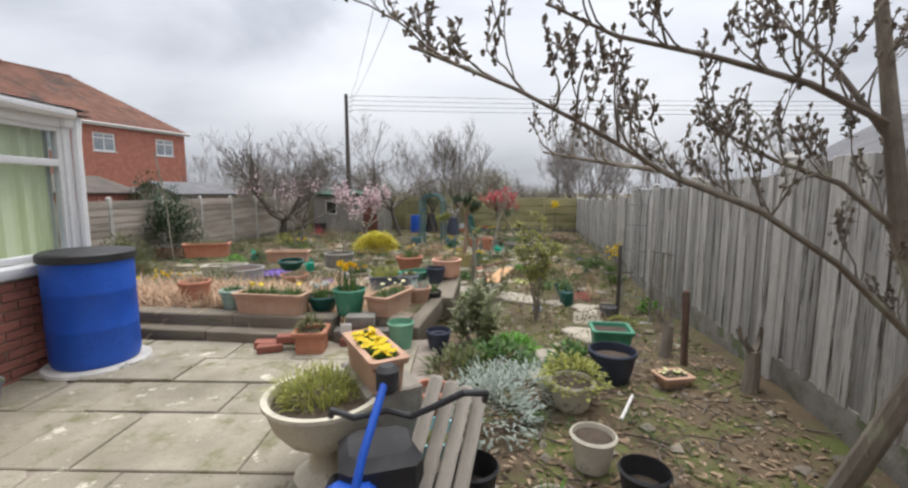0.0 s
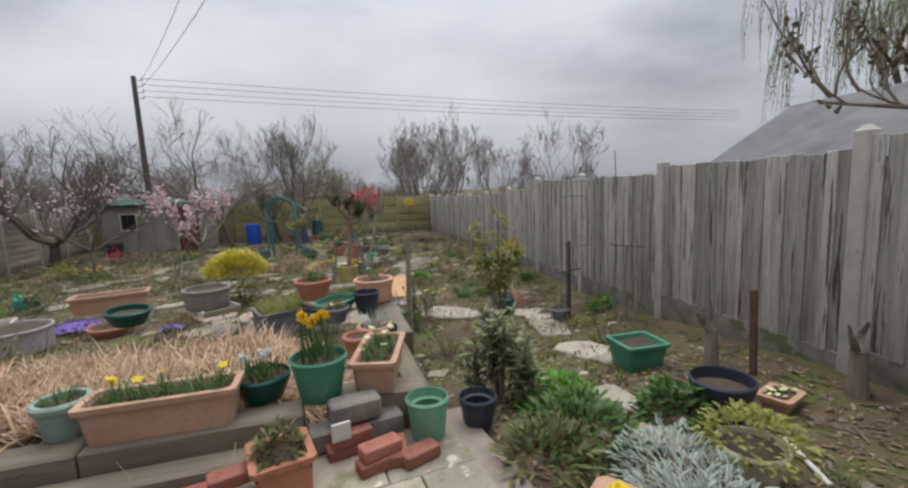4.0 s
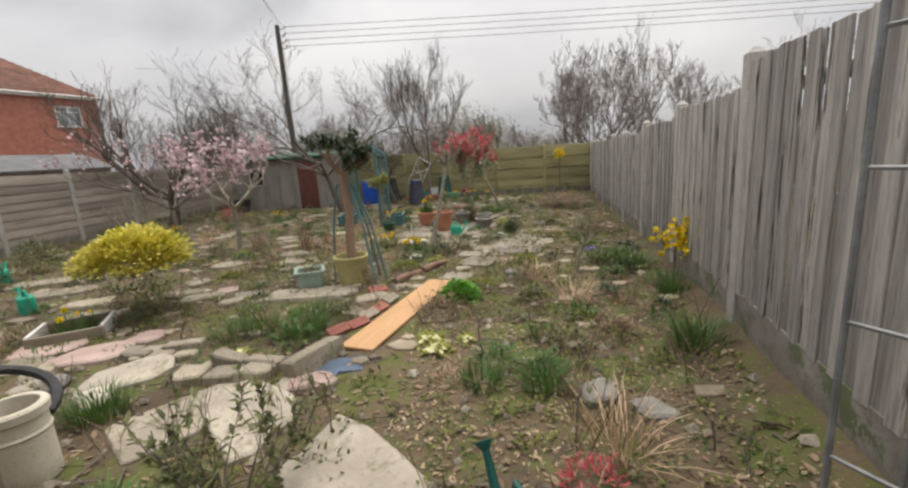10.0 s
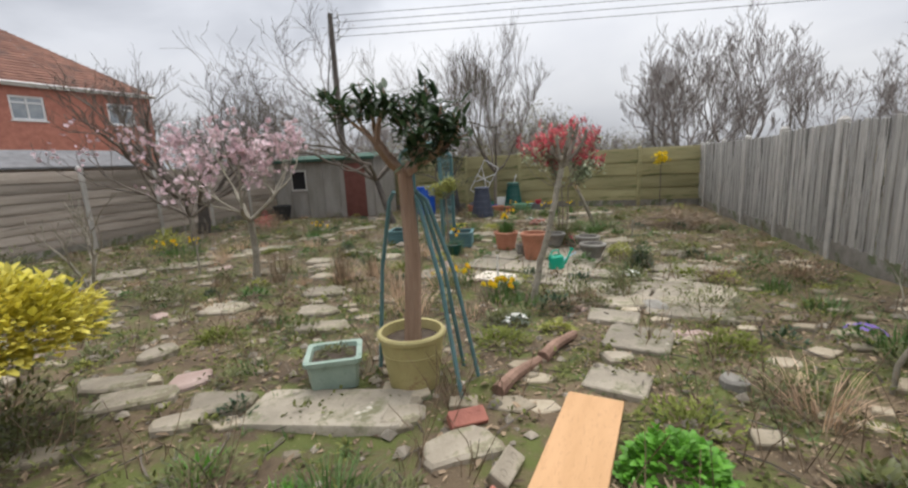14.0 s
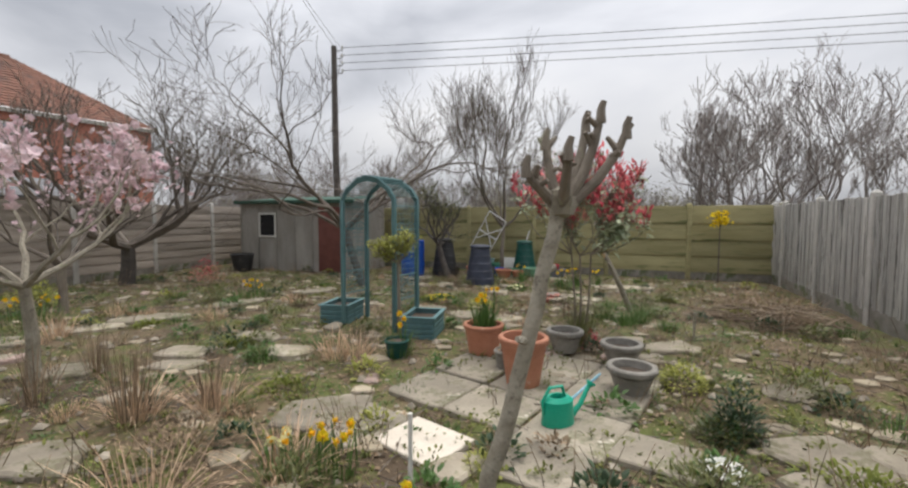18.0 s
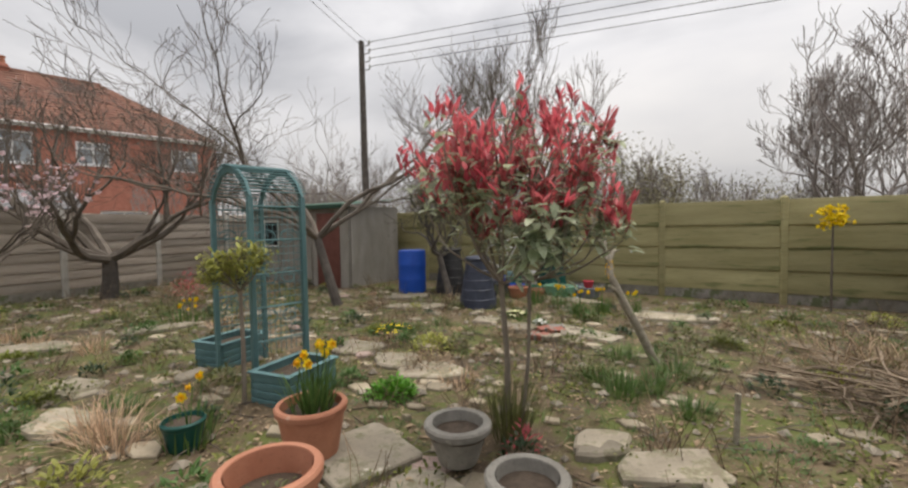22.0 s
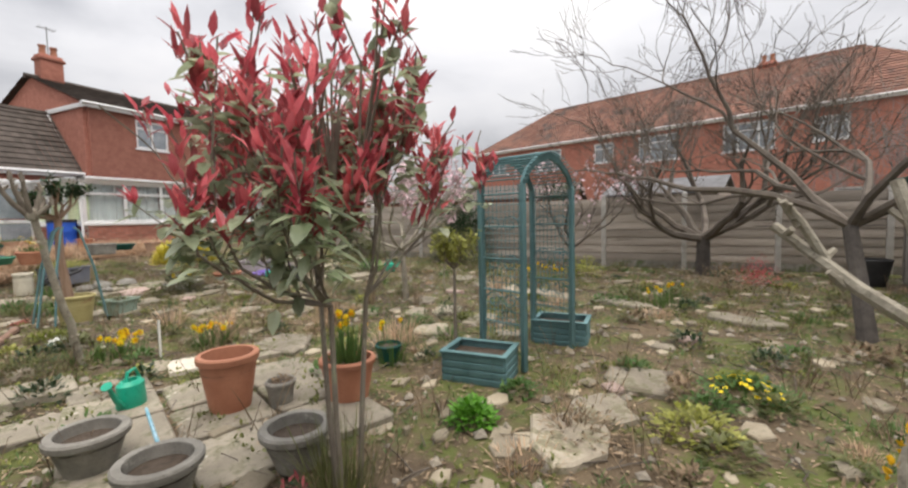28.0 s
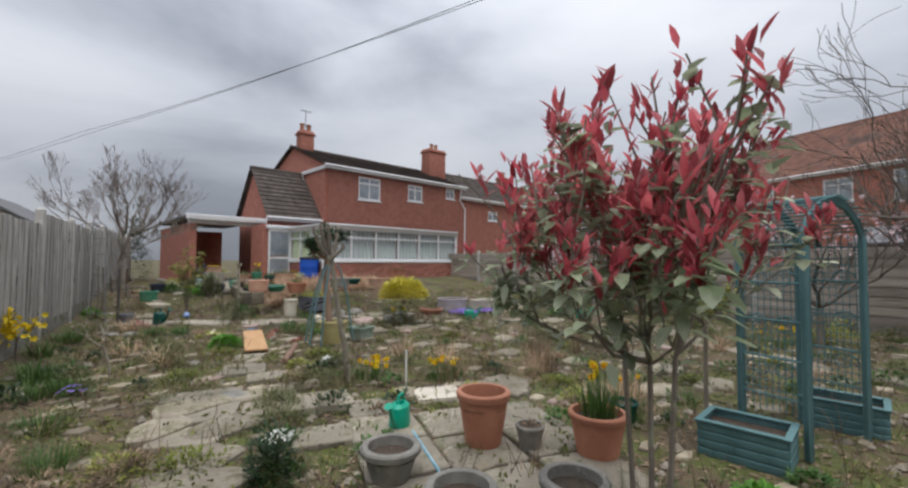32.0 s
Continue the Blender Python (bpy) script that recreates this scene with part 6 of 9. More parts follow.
# ---- beds along the path ----
clump("euphorbia", "dense green euphorbia clump", 0.0, 7.54, "mound", L_GRASS, r=0.24, h=0.3, n=520, l=0.11, w=0.014)
for _nm, _lb, _x, _y, _l in (("daffodil_clump", "clump of strap leaves with few blooms", 1.47, 8.85, 0.2), ("daffodil_clump", "clump of green daffodil leaves", 1.88, 8.78, 0.26), ("daffodil_clump", "clump of dark daffodil leaves by the fence", 3.0, 9.15, 0.32), ("daffodil_clump", "clump of daffodil leaves by the fence", 3.35, 10.3, 0.34), ("daffodil_clump", "clump of daffodil leaves by the fence", 3.4, 11.4, 0.34), ("daffodil_clump", "clump of daffodil leaves by the fence", 3.15, 12.1, 0.26)):
    clump(_nm, _lb, _x, _y, "tuft", L_GRASS, n=90, l=_l, w=0.013, r=0.13, lean=0.7)
clump("primrose", "pale yellow primrose in bloom", 1.04, 9.58, "mound", L_LIME, r=0.12, h=0.06, n=70, l=0.08, w=0.035, bl=26, petal=P_PALE, br=0.03)
clump("primrose", "pale yellow primrose in bloom", 1.12, 9.38, "mound", L_LIME, r=0.11, h=0.06, n=60, l=0.08, w=0.035, bl=22, petal=P_PALE, br=0.03)
clump("primrose", "pale yellow primrose in bloom", -0.55, 9.45, "mound", L_LIME, r=0.09, h=0.05, n=50, l=0.07, w=0.03, bl=14, petal=P_PALE, br=0.026)
clump("primrose", "pale primrose in bloom", 1.35, 9.55, "mound", L_LIME, r=0.08, h=0.05, n=40, l=0.07, w=0.03, bl=8, petal=P_PALE, br=0.025)
clump("heather", "low red flowering heather plant", 1.95, 7.85, "mound", L_RED, r=0.16, h=0.16, n=150, l=0.05, w=0.012)
clump("parsley_clump", "bright green crinkled parsley", 1.26, 10.68, "mound", L_BRIGHT, r=0.24, h=0.2, n=900, l=0.045, w=0.035, fill=0.3)
clump("dead_perennial", "dark purple dead stems", 1.30, 10.3, "tuft", L_DEAD, n=120, l=0.14, w=0.01, r=0.2, lean=1.2)
clump("purple_tuft", "small bed of blue flowers", 3.1, 12.35, "mound", L_GREEN, r=0.16, h=0.14, n=120, l=0.06, w=0.02, bl=30, petal=P_PURPLE, br=0.02)
for _x, _y in ((-0.9, 10.2), (-0.62, 10.05), (-0.45, 10.35), (-0.15, 10.2), (-1.0, 10.5), (-0.35, 9.8)):
    clump("grass_tuft", "small fresh green grass tuft", _x, _y, "tuft", L_BRIGHT if _x < -0.4 else L_GRASS, n=120, l=0.13, w=0.007, r=0.1, lean=0.8)
clump("daffodil_clump", "fresh daffodil leaves by the board", -0.1, 10, "tuft", L_GRASS, n=90, l=0.2, w=0.013, r=0.12)
watering_can("dark green plastic watering can on the path", 1.6, 7.52, DKGREEN, 2.0, 1.1)
_mb = MB()
_mb.lathe([(0.0, -0.07), (0.05, -0.055), (0.075, 0.0), (0.05, 0.055), (0.0, 0.07)], 16, capb=False)
solo("glass_ball", _mb, mat("blue_white_ball", (0.05, 0.16, 0.5), (0.5, 0.6, 0.75), scale=9, rough=0.3, bump=0), "blue and white marbled garden ball", "ball", (1.0, 6.97, soil_z(1.0, 6.97) + 0.06), smooth=180)
round_pot("grey plastic pot with bare stems", 2.06, 6.8, 0.13, 0.17, GREYP, soil_z(2.06, 6.8), rim=0.012)
clump("leafy_weed", "fresh green leafy plant by the fence", 2.62, 6.6, "mound", L_BRIGHT, r=0.17, h=0.16, n=130, l=0.07, w=0.045)
clump("leafy_weed", "low lime green groundcover", 2.1, 6.35, "mound", L_LIME, r=0.2, h=0.07, n=130, l=0.04, w=0.03)


STAKEW = mat("dark_weathered_stake", (0.075, 0.068, 0.062), (0.15, 0.135, 0.12), scale=6, rough=0.95, bump=0.5, stretch=(2, 2, 0.4))


def tee_stake():
    t = thing("tee_stake", "dark weathered upright stake with a crossbar", "stake", (2.2, 6.79, soil_z(2.2, 6.79)))
    mb = MB()
    mb.bbox((0, 0, 0.49), (0.05, 0.045, 1.2), 0.006)
    part("post", mb, STAKEW, t)
    mb = MB()
    mb.tube([(-0.27, -0.05, 0.67), (0.23, 0.05, 0.67)], 0.014, n=8)
    part("crossbar", mb, STAKEW, t)


tee_stake()


def hoop_trellis():
    t = thing("wire_trellis", "tall curved grey metal trellis by the fence", "trellis", (0, 0, 0))
    a, b = Vector((2.45, 7.3, 0)), Vector((2.64, 6.93, 0))
    zb, zt = -0.5, 1.42
    for p in (a, b):
        mb = MB()
        mb.tube([(p.x, p.y, zb), (p.x, p.y, zt - 0.1), (p.x + 0.03, p.y, zt + 0.08), (p.x + 0.12, p.y + 0.03, zt + 0.16), (p.x + 0.22, p.y + 0.05, zt + 0.1), (p.x + 0.26, p.y + 0.05, zt - 0.1), (p.x + 0.27, p.y + 0.05, zb + 0.3)], 0.009, n=6)
        part("upright", mb, STEEL, t)
    for z, dx in ((zt + 0.06, 0.05), (zt + 0.14, 0.16), (zt - 0.15, 0), (0.95, 0), (0.55, 0), (0.15, 0), (-0.2, 0)):
        mb = MB()
        mb.tube([(a.x + dx, a.y, z), (b.x + dx, b.y, z)], 0.007, n=5)
        part("rung", mb, STEEL, t)


hoop_trellis()
for _x, _y, _t in ((2.40, 6.1, 0.68), (2.47, 5.99, 0.65), (2.45, 5.8, 0.71)):
    rod("bean_pole", "weathered pole stuck in the soil by the fence", [(_x, _y, soil_z(_x, _y) - 0.05), (_x - 0.01, _y + 0.01, 0.1), (_x + 0.01, _y + 0.01, _t)], 0.016, TIMBER)
rod("bean_rail", "thin rod tied across the poles", [(2.41, 6.2, 0.66), (2.46, 5.7, 0.68)], 0.007, STAKEW)
for _z0, _z1 in ((0.25, 0.18), (-0.02, -0.08)):
    rod("plant_tie", "looped wire tied between the poles", [(2.39, 6.12, _z0), (2.36, 6.05, _z0 + 0.05), (2.40, 5.98, _z1), (2.44, 5.9, _z1 + 0.07), (2.44, 5.8, _z1 + 0.02)], 0.006, TIMBER, "wire")
rod("bent_root", "pale bent root standing in the soil", [(2.38, 5.98, -0.46), (2.30, 5.93, -0.36), (2.33, 5.98, -0.26), (2.40, 6.0, -0.2)], 0.013, TIMBER, "root")
rod("fence_wire", "thin upright wire standing above the fence", [(3.02, 6.78, 0.4), (3.02, 6.78, 1.55), (3.0, 6.78, 1.9)], 0.006, STAKEW, "wire")
rod("hose_piece", "short white hose offcut on the soil", [(2.2, 6.0, -0.33), (2.27, 6.06, -0.31), (2.36, 6.02, -0.31), (2.4, 5.95, -0.32)], 0.012, WHITE, "hose")
beam("rusty_stake", "short rusty iron stake by the fence", (1.75, 3.95, -0.1), (1.74, 3.97, 0.62), 0.05, 0.05, RUST, "stake")
rod("white_stick", "white plastic stick on the soil", [(0.85, 3.0, -0.04), (1.05, 3.32, -0.03)], 0.012, WHITE)
rod("white_stick", "white cane standing in the bed", [(0.27, 14.03, -0.58), (0.27, 14.03, -0.18)], 0.012, WHITE)
for _n, _x, _y, _rz in (("stump", 1.75, 4.3, 0.3), ("stump", 1.95, 3.4, 1.2)):
    bare_tree("cut_stump", "gnarled cut shrub stump by the fence", _x, _y, 0.75, 0.055, 1, BARK, (0.1, 0.1), 0.35, forks=2, shrink=0.8, angle=0.5)

# stepping stones and paths
PALESTONE = mat("pale_flagstone", (0.31, 0.275, 0.22), (0.48, 0.43, 0.35), scale=3, rough=0.9, bump=0.6, bscale=30, vary=0.14, c3=(0.24, 0.22, 0.15), cover=0.55, spots=((0.22, 0.19, 0.14), 9, 0.62))
_mb = MB()
_mb.bbox((0, 0, 0), (0.32, 1.95, 0.03), 0.004)
_ob = solo("path_board", _mb, PLYB, "long orange plywood board laid as a path", "board", (0.72, 10.40, -0.485), -0.30)
_mb = MB()
_mb.prism([(-0.2, -0.14), (0.0, -0.17), (0.02, -0.1), (0.2, -0.12), (0.19, 0.14), (-0.18, 0.12)], 0, 0.02, 0.004)
solo("slate_sheet", _mb, mat("blue_slate", (0.06, 0.09, 0.14), (0.10, 0.14, 0.20), rough=0.6, bump=0.2), "broken blue slate sheet at the board's end", "slate", (0.36, 9.2, -0.51), 0.2)
flags(((0.84, 7.95, 0.95, 0.55, -0.72), (-0.02, 8.58, 0.85, 0.5, -0.75), (1.42, 7.56, 0.34, 0.3, -0.5), (1.86, 7.33, 0.42, 0.34, -0.5), (1.85, 7.02, 0.38, 0.3, 0.2), (1.3, 5.3, 0.45, 0.6, 0.1), (1.25, 4.95, 0.22, 0.16, 0.5), (0.62, 4.15, 0.26, 0.4, 0.3), (0.45, 3.65, 0.25, 0.3, 0.5), (-1.27, 9.15, 0.62, 0.48, 0.7), (-1.9, 9.0, 0.3, 0.26, 0.3)), PALESTONE)
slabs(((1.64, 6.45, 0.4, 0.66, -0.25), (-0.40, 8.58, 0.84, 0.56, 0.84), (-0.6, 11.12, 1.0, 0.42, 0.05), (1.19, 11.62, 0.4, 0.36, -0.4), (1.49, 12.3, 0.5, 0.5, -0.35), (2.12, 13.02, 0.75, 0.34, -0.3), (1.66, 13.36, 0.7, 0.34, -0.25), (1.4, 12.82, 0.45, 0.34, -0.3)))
flags(((-2.55, 9.75, 0.6, 0.5, 0.2), (-1.95, 9.55, 0.6, 0.42, 0.4), (-1.72, 9.9, 0.3, 0.3, 0.1)), PINKSTONE)
flags(((0.26, 8.93, 0.34, 0.22, 0.4),), PINKSTONE)
flags(((0.27, 10.82, 0.42, 0.26, 0.5), (-0.12, 11.08, 0.26, 0.2, 0.3), (-1.31, 11.1, 0.42, 0.26, 0.2), (-1.42, 10.88, 0.3, 0.2, 0.4), (-1.95, 11.1, 0.55, 0.28, 0.4), (-2.25, 11.25, 0.5, 0.25, 0.4), (-1.0, 12.0, 0.4, 0.22, 0.2), (-0.75, 11.55, 0.35, 0.2, 0.2), (-1.3, 12.5, 0.5, 0.25, 0.2), (1.26, 11.95, 0.22, 0.15, 0.3)))
flags(((2.3, 13.32, 0.7, 0.4, 0.2), (2.6, 13.67, 0.55, 0.4, 0.6), (1.5, 13.32, 0.9, 0.3, 0.15), (2.65, 14.89, 0.65, 0.5, 0.2), (3.1, 14.89, 0.5, 0.4, 0.1), (2.2, 13.97, 0.6, 0.4, 0.3), (2.5, 14.45, 0.5, 0.42, 0.2), (2.9, 15.95, 0.4, 0.3, 0.7)))
flags(((-0.65, 14.74, 0.7, 0.6, 0.3),))
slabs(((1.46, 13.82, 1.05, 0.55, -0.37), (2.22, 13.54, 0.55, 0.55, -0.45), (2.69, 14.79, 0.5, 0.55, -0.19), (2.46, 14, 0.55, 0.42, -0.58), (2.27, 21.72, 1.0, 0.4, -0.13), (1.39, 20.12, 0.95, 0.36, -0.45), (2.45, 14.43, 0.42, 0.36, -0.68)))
_c, _s = math.cos(-0.44), math.sin(-0.44)
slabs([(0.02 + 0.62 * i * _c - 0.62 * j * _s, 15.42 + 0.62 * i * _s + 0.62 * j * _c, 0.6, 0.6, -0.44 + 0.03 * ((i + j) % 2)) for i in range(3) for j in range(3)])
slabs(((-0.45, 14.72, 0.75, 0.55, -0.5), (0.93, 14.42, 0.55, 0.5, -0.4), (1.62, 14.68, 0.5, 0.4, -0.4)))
CREAMSLAB = mat("cream_slab", (0.55, 0.49, 0.41), (0.64, 0.58, 0.49), rough=0.85, bump=0.2)
_mb = MB()
_mb.prism([(-0.27, -0.2), (0.24, -0.22), (0.26, 0.2), (-0.25, 0.21)], -0.04, 0.035, 0.006)
solo("square_slab", _mb, CREAMSLAB, "square cream paving slab on the soil", "stone", (0.2, 14.5, soil_z(0.2, 14.5)), -0.44)
flags(((2.3, 17.15, 0.6, 0.35, 0.4), (1.9, 17.3, 0.35, 0.3, 0.1), (-0.95, 18.48, 0.55, 0.5, 0.2), (-0.25, 18.25, 0.5, 0.45, 0.3), (0.2, 18.1, 0.7, 0.5, 0.2), (-0.05, 20.4, 0.4, 0.35, 0.3), (0.55, 20.1, 0.5, 0.4, 0.4), (2.4, 21.5, 1.3, 0.4, -0.1), (-1.6, 21.0, 1.0, 0.4, 0.5), (0.2, 22.7, 1.2, 0.4, -0.5), (0.95, 22.5, 0.9, 0.35, -0.5), (-2.2, 21.7, 0.9, 0.4, 0.5)))
flags(((-5.3, 15.46, 0.9, 0.5, 0.7), (-4.7, 16.95, 0.9, 0.45, 1.0), (-4.2, 18.15, 0.9, 0.45, 1.1), (-3.6, 19.65, 0.9, 0.45, 1.1), (-4.95, 16.25, 0.8, 0.45, 0.9), (-5.9, 14.69, 0.8, 0.5, 0.6), (-2.9, 15.75, 0.5, 0.4, 0.2), (-2.5, 16.45, 0.55, 0.4, 0.2), (-1.8, 16.05, 0.5, 0.4, 0.3), (-3.5, 14.98, 0.6, 0.45, 0.3), (-2.3, 14.69, 0.45, 0.35, 0.2), (-2.6, 15.37, 0.5, 0.3, 0.2)))
flags(((-2.4, 9.35, 0.4, 0.35, 0.2), (-2.9, 10.6, 0.7, 0.4, 0.3), (-3.4, 11.1, 0.6, 0.35, 0.2), (-4.4, 11.7, 0.9, 0.4, 0.3), (-5.3, 12.3, 1.0, 0.45, 0.3), (-2.7, 13.0, 0.5, 0.35, 0.3), (-1.6, 13.0, 0.45, 0.3, 0.2), (-1.9, 13.75, 0.5, 0.4, 0.3), (-6.6, 10.2, 0.9, 0.4, 0.2), (-7.3, 11.4, 0.9, 0.4, 0.3), (-1.9, 8.2, 0.6, 0.4, 0.3), (-2.6, 8.9, 0.6, 0.4, 0.2)))


def edging():
    """Half-buried walling stones, bricks and a rotten log that edge the beds."""
    for (ax, ay), (bx, by_), n, w, h in (((-0.82, 9.06), (-0.06, 9.02), 3, 0.2, 0.1), ((-0.72, 9.38), (-0.04, 9.17), 2, 0.12, 0.1), ((0.07, 8.95), (0.29, 9.5), 1, 0.15, 0.17), ((-1.66, 9.57), (-1.0, 9.68), 4, 0.14, 0.08), ((-1.55, 9.45), (-0.95, 9.5), 3, 0.12, 0.07)):
        for k in range(n):
            p, q = Vector((ax, ay, 0)).lerp(Vector((bx, by_, 0)), (k + 0.03) / n), Vector((ax, ay, 0)).lerp(Vector((bx, by_, 0)), (k + 0.97) / n)
            p.y, q.y = p.y + U(-0.03, 0.03), q.y + U(-0.03, 0.03)
            c, d = (p + q) / 2, q - p
            o = [(-d.length / 2, -w / 2), (-d.length * 0.1, -w * U(0.42, 0.58)), (d.length * 0.47, -w * U(0.38, 0.5)), (d.length / 2, w * U(-0.1, 0.1)), (d.length * U(0.4, 0.48), w * 0.5), (0, w * U(0.42, 0.56)), (-d.length * 0.49, w * U(0.35, 0.5))]
            mb = MB()
            mb.prism(o, -0.06, h * U(0.8, 1.1), 0.014)
            ob = solo("edging_stone", mb, STONE, "rough walling stone edging a bed", "stone", (c.x, c.y, soil_z(c.x, c.y)), math.atan2(d.y, d.x), group="bed edging stones", smooth=30)
            ob.rotation_euler = (U(-0.12, 0.12), U(-0.06, 0.06), math.atan2(d.y, d.x))
    for x, y, rz, m in ((0.17, 9.84, 0.9, BRICK), (0.31, 10.02, 0.9, BRICK), (0.36, 10.22, 1.0, STONE), (0.43, 10.38, 1.1, BRICK), (0.27, 11.04, 0.5, BRICK), (0.5, 10.65, 1.2, STONE)):
        loose_brick(x, y, rz, m=m, label="worn brick edging the board path", roll=0.5)
    for k in range(2):
        x, y = 0.42 + 0.3 * k, 11.36 + 0.5 * k
        mb = MB()
        mb.tube([(0, 0, 0), (0.1, 0.2, 0.015), (0.27, 0.46, 0.0)], 0.05, 0.035, n=9)
        solo("log_edging", mb, ROTLOG, "rotting red-brown log edging the path", "log", (x, y, soil_z(x, y) + 0.03))


ROTLOG = mat("rotten_log", (0.15, 0.085, 0.06), (0.30, 0.19, 0.14), scale=6, rough=0.95, bump=0.9, bscale=30)
edging()

# ---- pots in the middle of the garden ----
trough("square pale stone trough of alpines", -0.7, 11.47, 0.30, 0.26, 0.22, GLAZE, soil_z(-0.7, 11.47) + 0.02, 0.35, lambda t, z, l, w: p_mound(0.13, 0.06, 120, L_OLIVE, 0.035, 0.02)(t, z), flare=1.2)


def old_bay():
    t = round_pot("large yellow glazed pot with a terracotta rim", -0.15, 11.5, 0.225, 0.40, YPOT, soil_z(-0.14, 11.48), plant=None, band=True)
    b = bare_tree("bay_tree", "old bay tree with a shredded trunk and dark crown", -0.12, 11.42, 1.75, 0.05, 3, mat("shredded_bark", (0.24, 0.15, 0.10), (0.36, 0.25, 0.18), scale=8, rough=0.95, bump=0.8, bscale=40, stretch=(2, 2, 0.2)), (0.03, -0.05), 1.05, z=-0.15, leaf=L_DARK, leafn=16, leafl=0.10, leafw=0.03, kink=0.3, forks=5, angle=0.7, spread=0.3, shrink=0.7)
    for dx, dy in ((0.35, -0.2), (0.42, 0.1), (-0.3, 0.2), (0.3, 0.25)):
        rod("garden_cane", "bent teal plastic cane leaning on the tree", [(-0.14 + dx, 11.45 + dy, -0.48), (-0.14 + dx * 0.7, 11.45 + dy * 0.7, 0.25), (-0.14 + dx * 0.35, 11.45 + dy * 0.4, 0.72), (-0.14 + dx * 0.2, 11.45 + dy * 0.2, 0.78)], 0.014, TEAL)


old_bay()
clump("narcissus_clump", "clump of small yellow narcissi", 0.35, 13.51, "daff", n=80, f=16, l=0.2, r=0.24, petal=P_YELLOW)
clump("narcissus_clump", "clump of yellow daffodils in bloom", -0.22, 14.07, "daff", n=70, f=9, l=0.24, r=0.16)
clump("narcissus_clump", "clump of pale daffodils in bloom", -0.5, 14.02, "daff", n=50, f=5, l=0.22, r=0.12, petal=P_PALE)
clump("narcissus_clump", "tall daffodils in a dark pot", -0.62, 16.22, "daff", n=60, f=3, l=0.36, r=0.14)
clump("white_primrose", "white primroses in bloom", 1.93, 14.55, "mound", L_GREEN, r=0.16, h=0.1, n=80, l=0.08, w=0.03, bl=40, petal=P_WHITE, br=0.03)
clump("white_heather", "pale grey white heather", 0.51, 12.63, "mound", L_SILVER, r=0.14, h=0.12, n=120, l=0.04, w=0.012, bl=20, petal=P_WHITE)
clump("parsley_clump", "small lime green clump", 0.88, 12.5, "mound", L_LIME, r=0.15, h=0.1, n=160, l=0.05, w=0.03)
clump("dead_perennial", "dark brown dead heather", 0.95, 13, "mound", L_DEAD, r=0.26, h=0.14, n=260, l=0.06, w=0.012)
clump("dwarf_conifer", "small dark green upright conifer", 2.2, 15.05, "mound", L_DARK, r=0.17, h=0.42, n=700, l=0.05, w=0.018, fill=0.6)
clump("golden_euonymus", "low golden variegated euonymus bush", 2.12, 15.98, "mound", L_LIME, r=0.22, h=0.2, n=420, l=0.045, w=0.025)
clump("green_mound", "low green mossy shrub", 2.15, 15.08, "mound", L_GREEN, r=0.18, h=0.14, n=260, l=0.04, w=0.02)
round_pot("empty tall terracotta pot with rolled rim", 0.75, 15.68, 0.215, 0.43, TERRA, -0.61, plant=p_mound(0.12, 0.03, 40, L_OLIVE, 0.03, 0.015), taper=0.66, rim=0.04, lip=0.06, band=True, fill=0.7)
round_pot("terracotta pot of tall yellow daffodils", 0.28, 16.42, 0.215, 0.34, TERRA, -0.61, plant=p_daff(110, 7, 0.34, 0.12), taper=0.7, rim=0.035, lip=0.05)
round_pot("small grey pot of dead stalks", 0.56, 16.0, 0.11, 0.2, CASTST, -0.61, rim=0.02, plant=p_mound(0.08, 0.05, 40, L_DEAD, 0.04, 0.02))
watering_can("bright green plastic watering can on the slabs", 1.04, 14.95, JADE, 0.6)
rod("blue_cane", "blue and white plastic rod on the slabs", [(1.05, 15.15, -0.58), (1.42, 15.95, -0.56)], 0.012, mat("blue_rod", (0.1, 0.3, 0.4), (0.4, 0.6, 0.7), scale=14, rough=0.5, bump=0), "stake")
for _x, _y in ((1.64, 15.66), (1.66, 16.35), (1.13, 16.73)):
    _t = round_pot("weathered cast stone bowl on a foot", _x, _y, 0.2, 0.24, CASTST, -0.605, name="stone_bowl", taper=0.6, rim=0.05, lip=0.05, fill=0.7)
for _x, _y, _w in ((2.0, 16.7, 0.18), (1.9, 17.2, 0.2)):
    flag(_x, _y, _w * 1.6, _w, 0.4)
round_pot("black plastic pot of daffodils", -0.62, 16.2, 0.13, 0.2, DKGREEN, soil_z(-0.62, 16.2), rim=0.012)


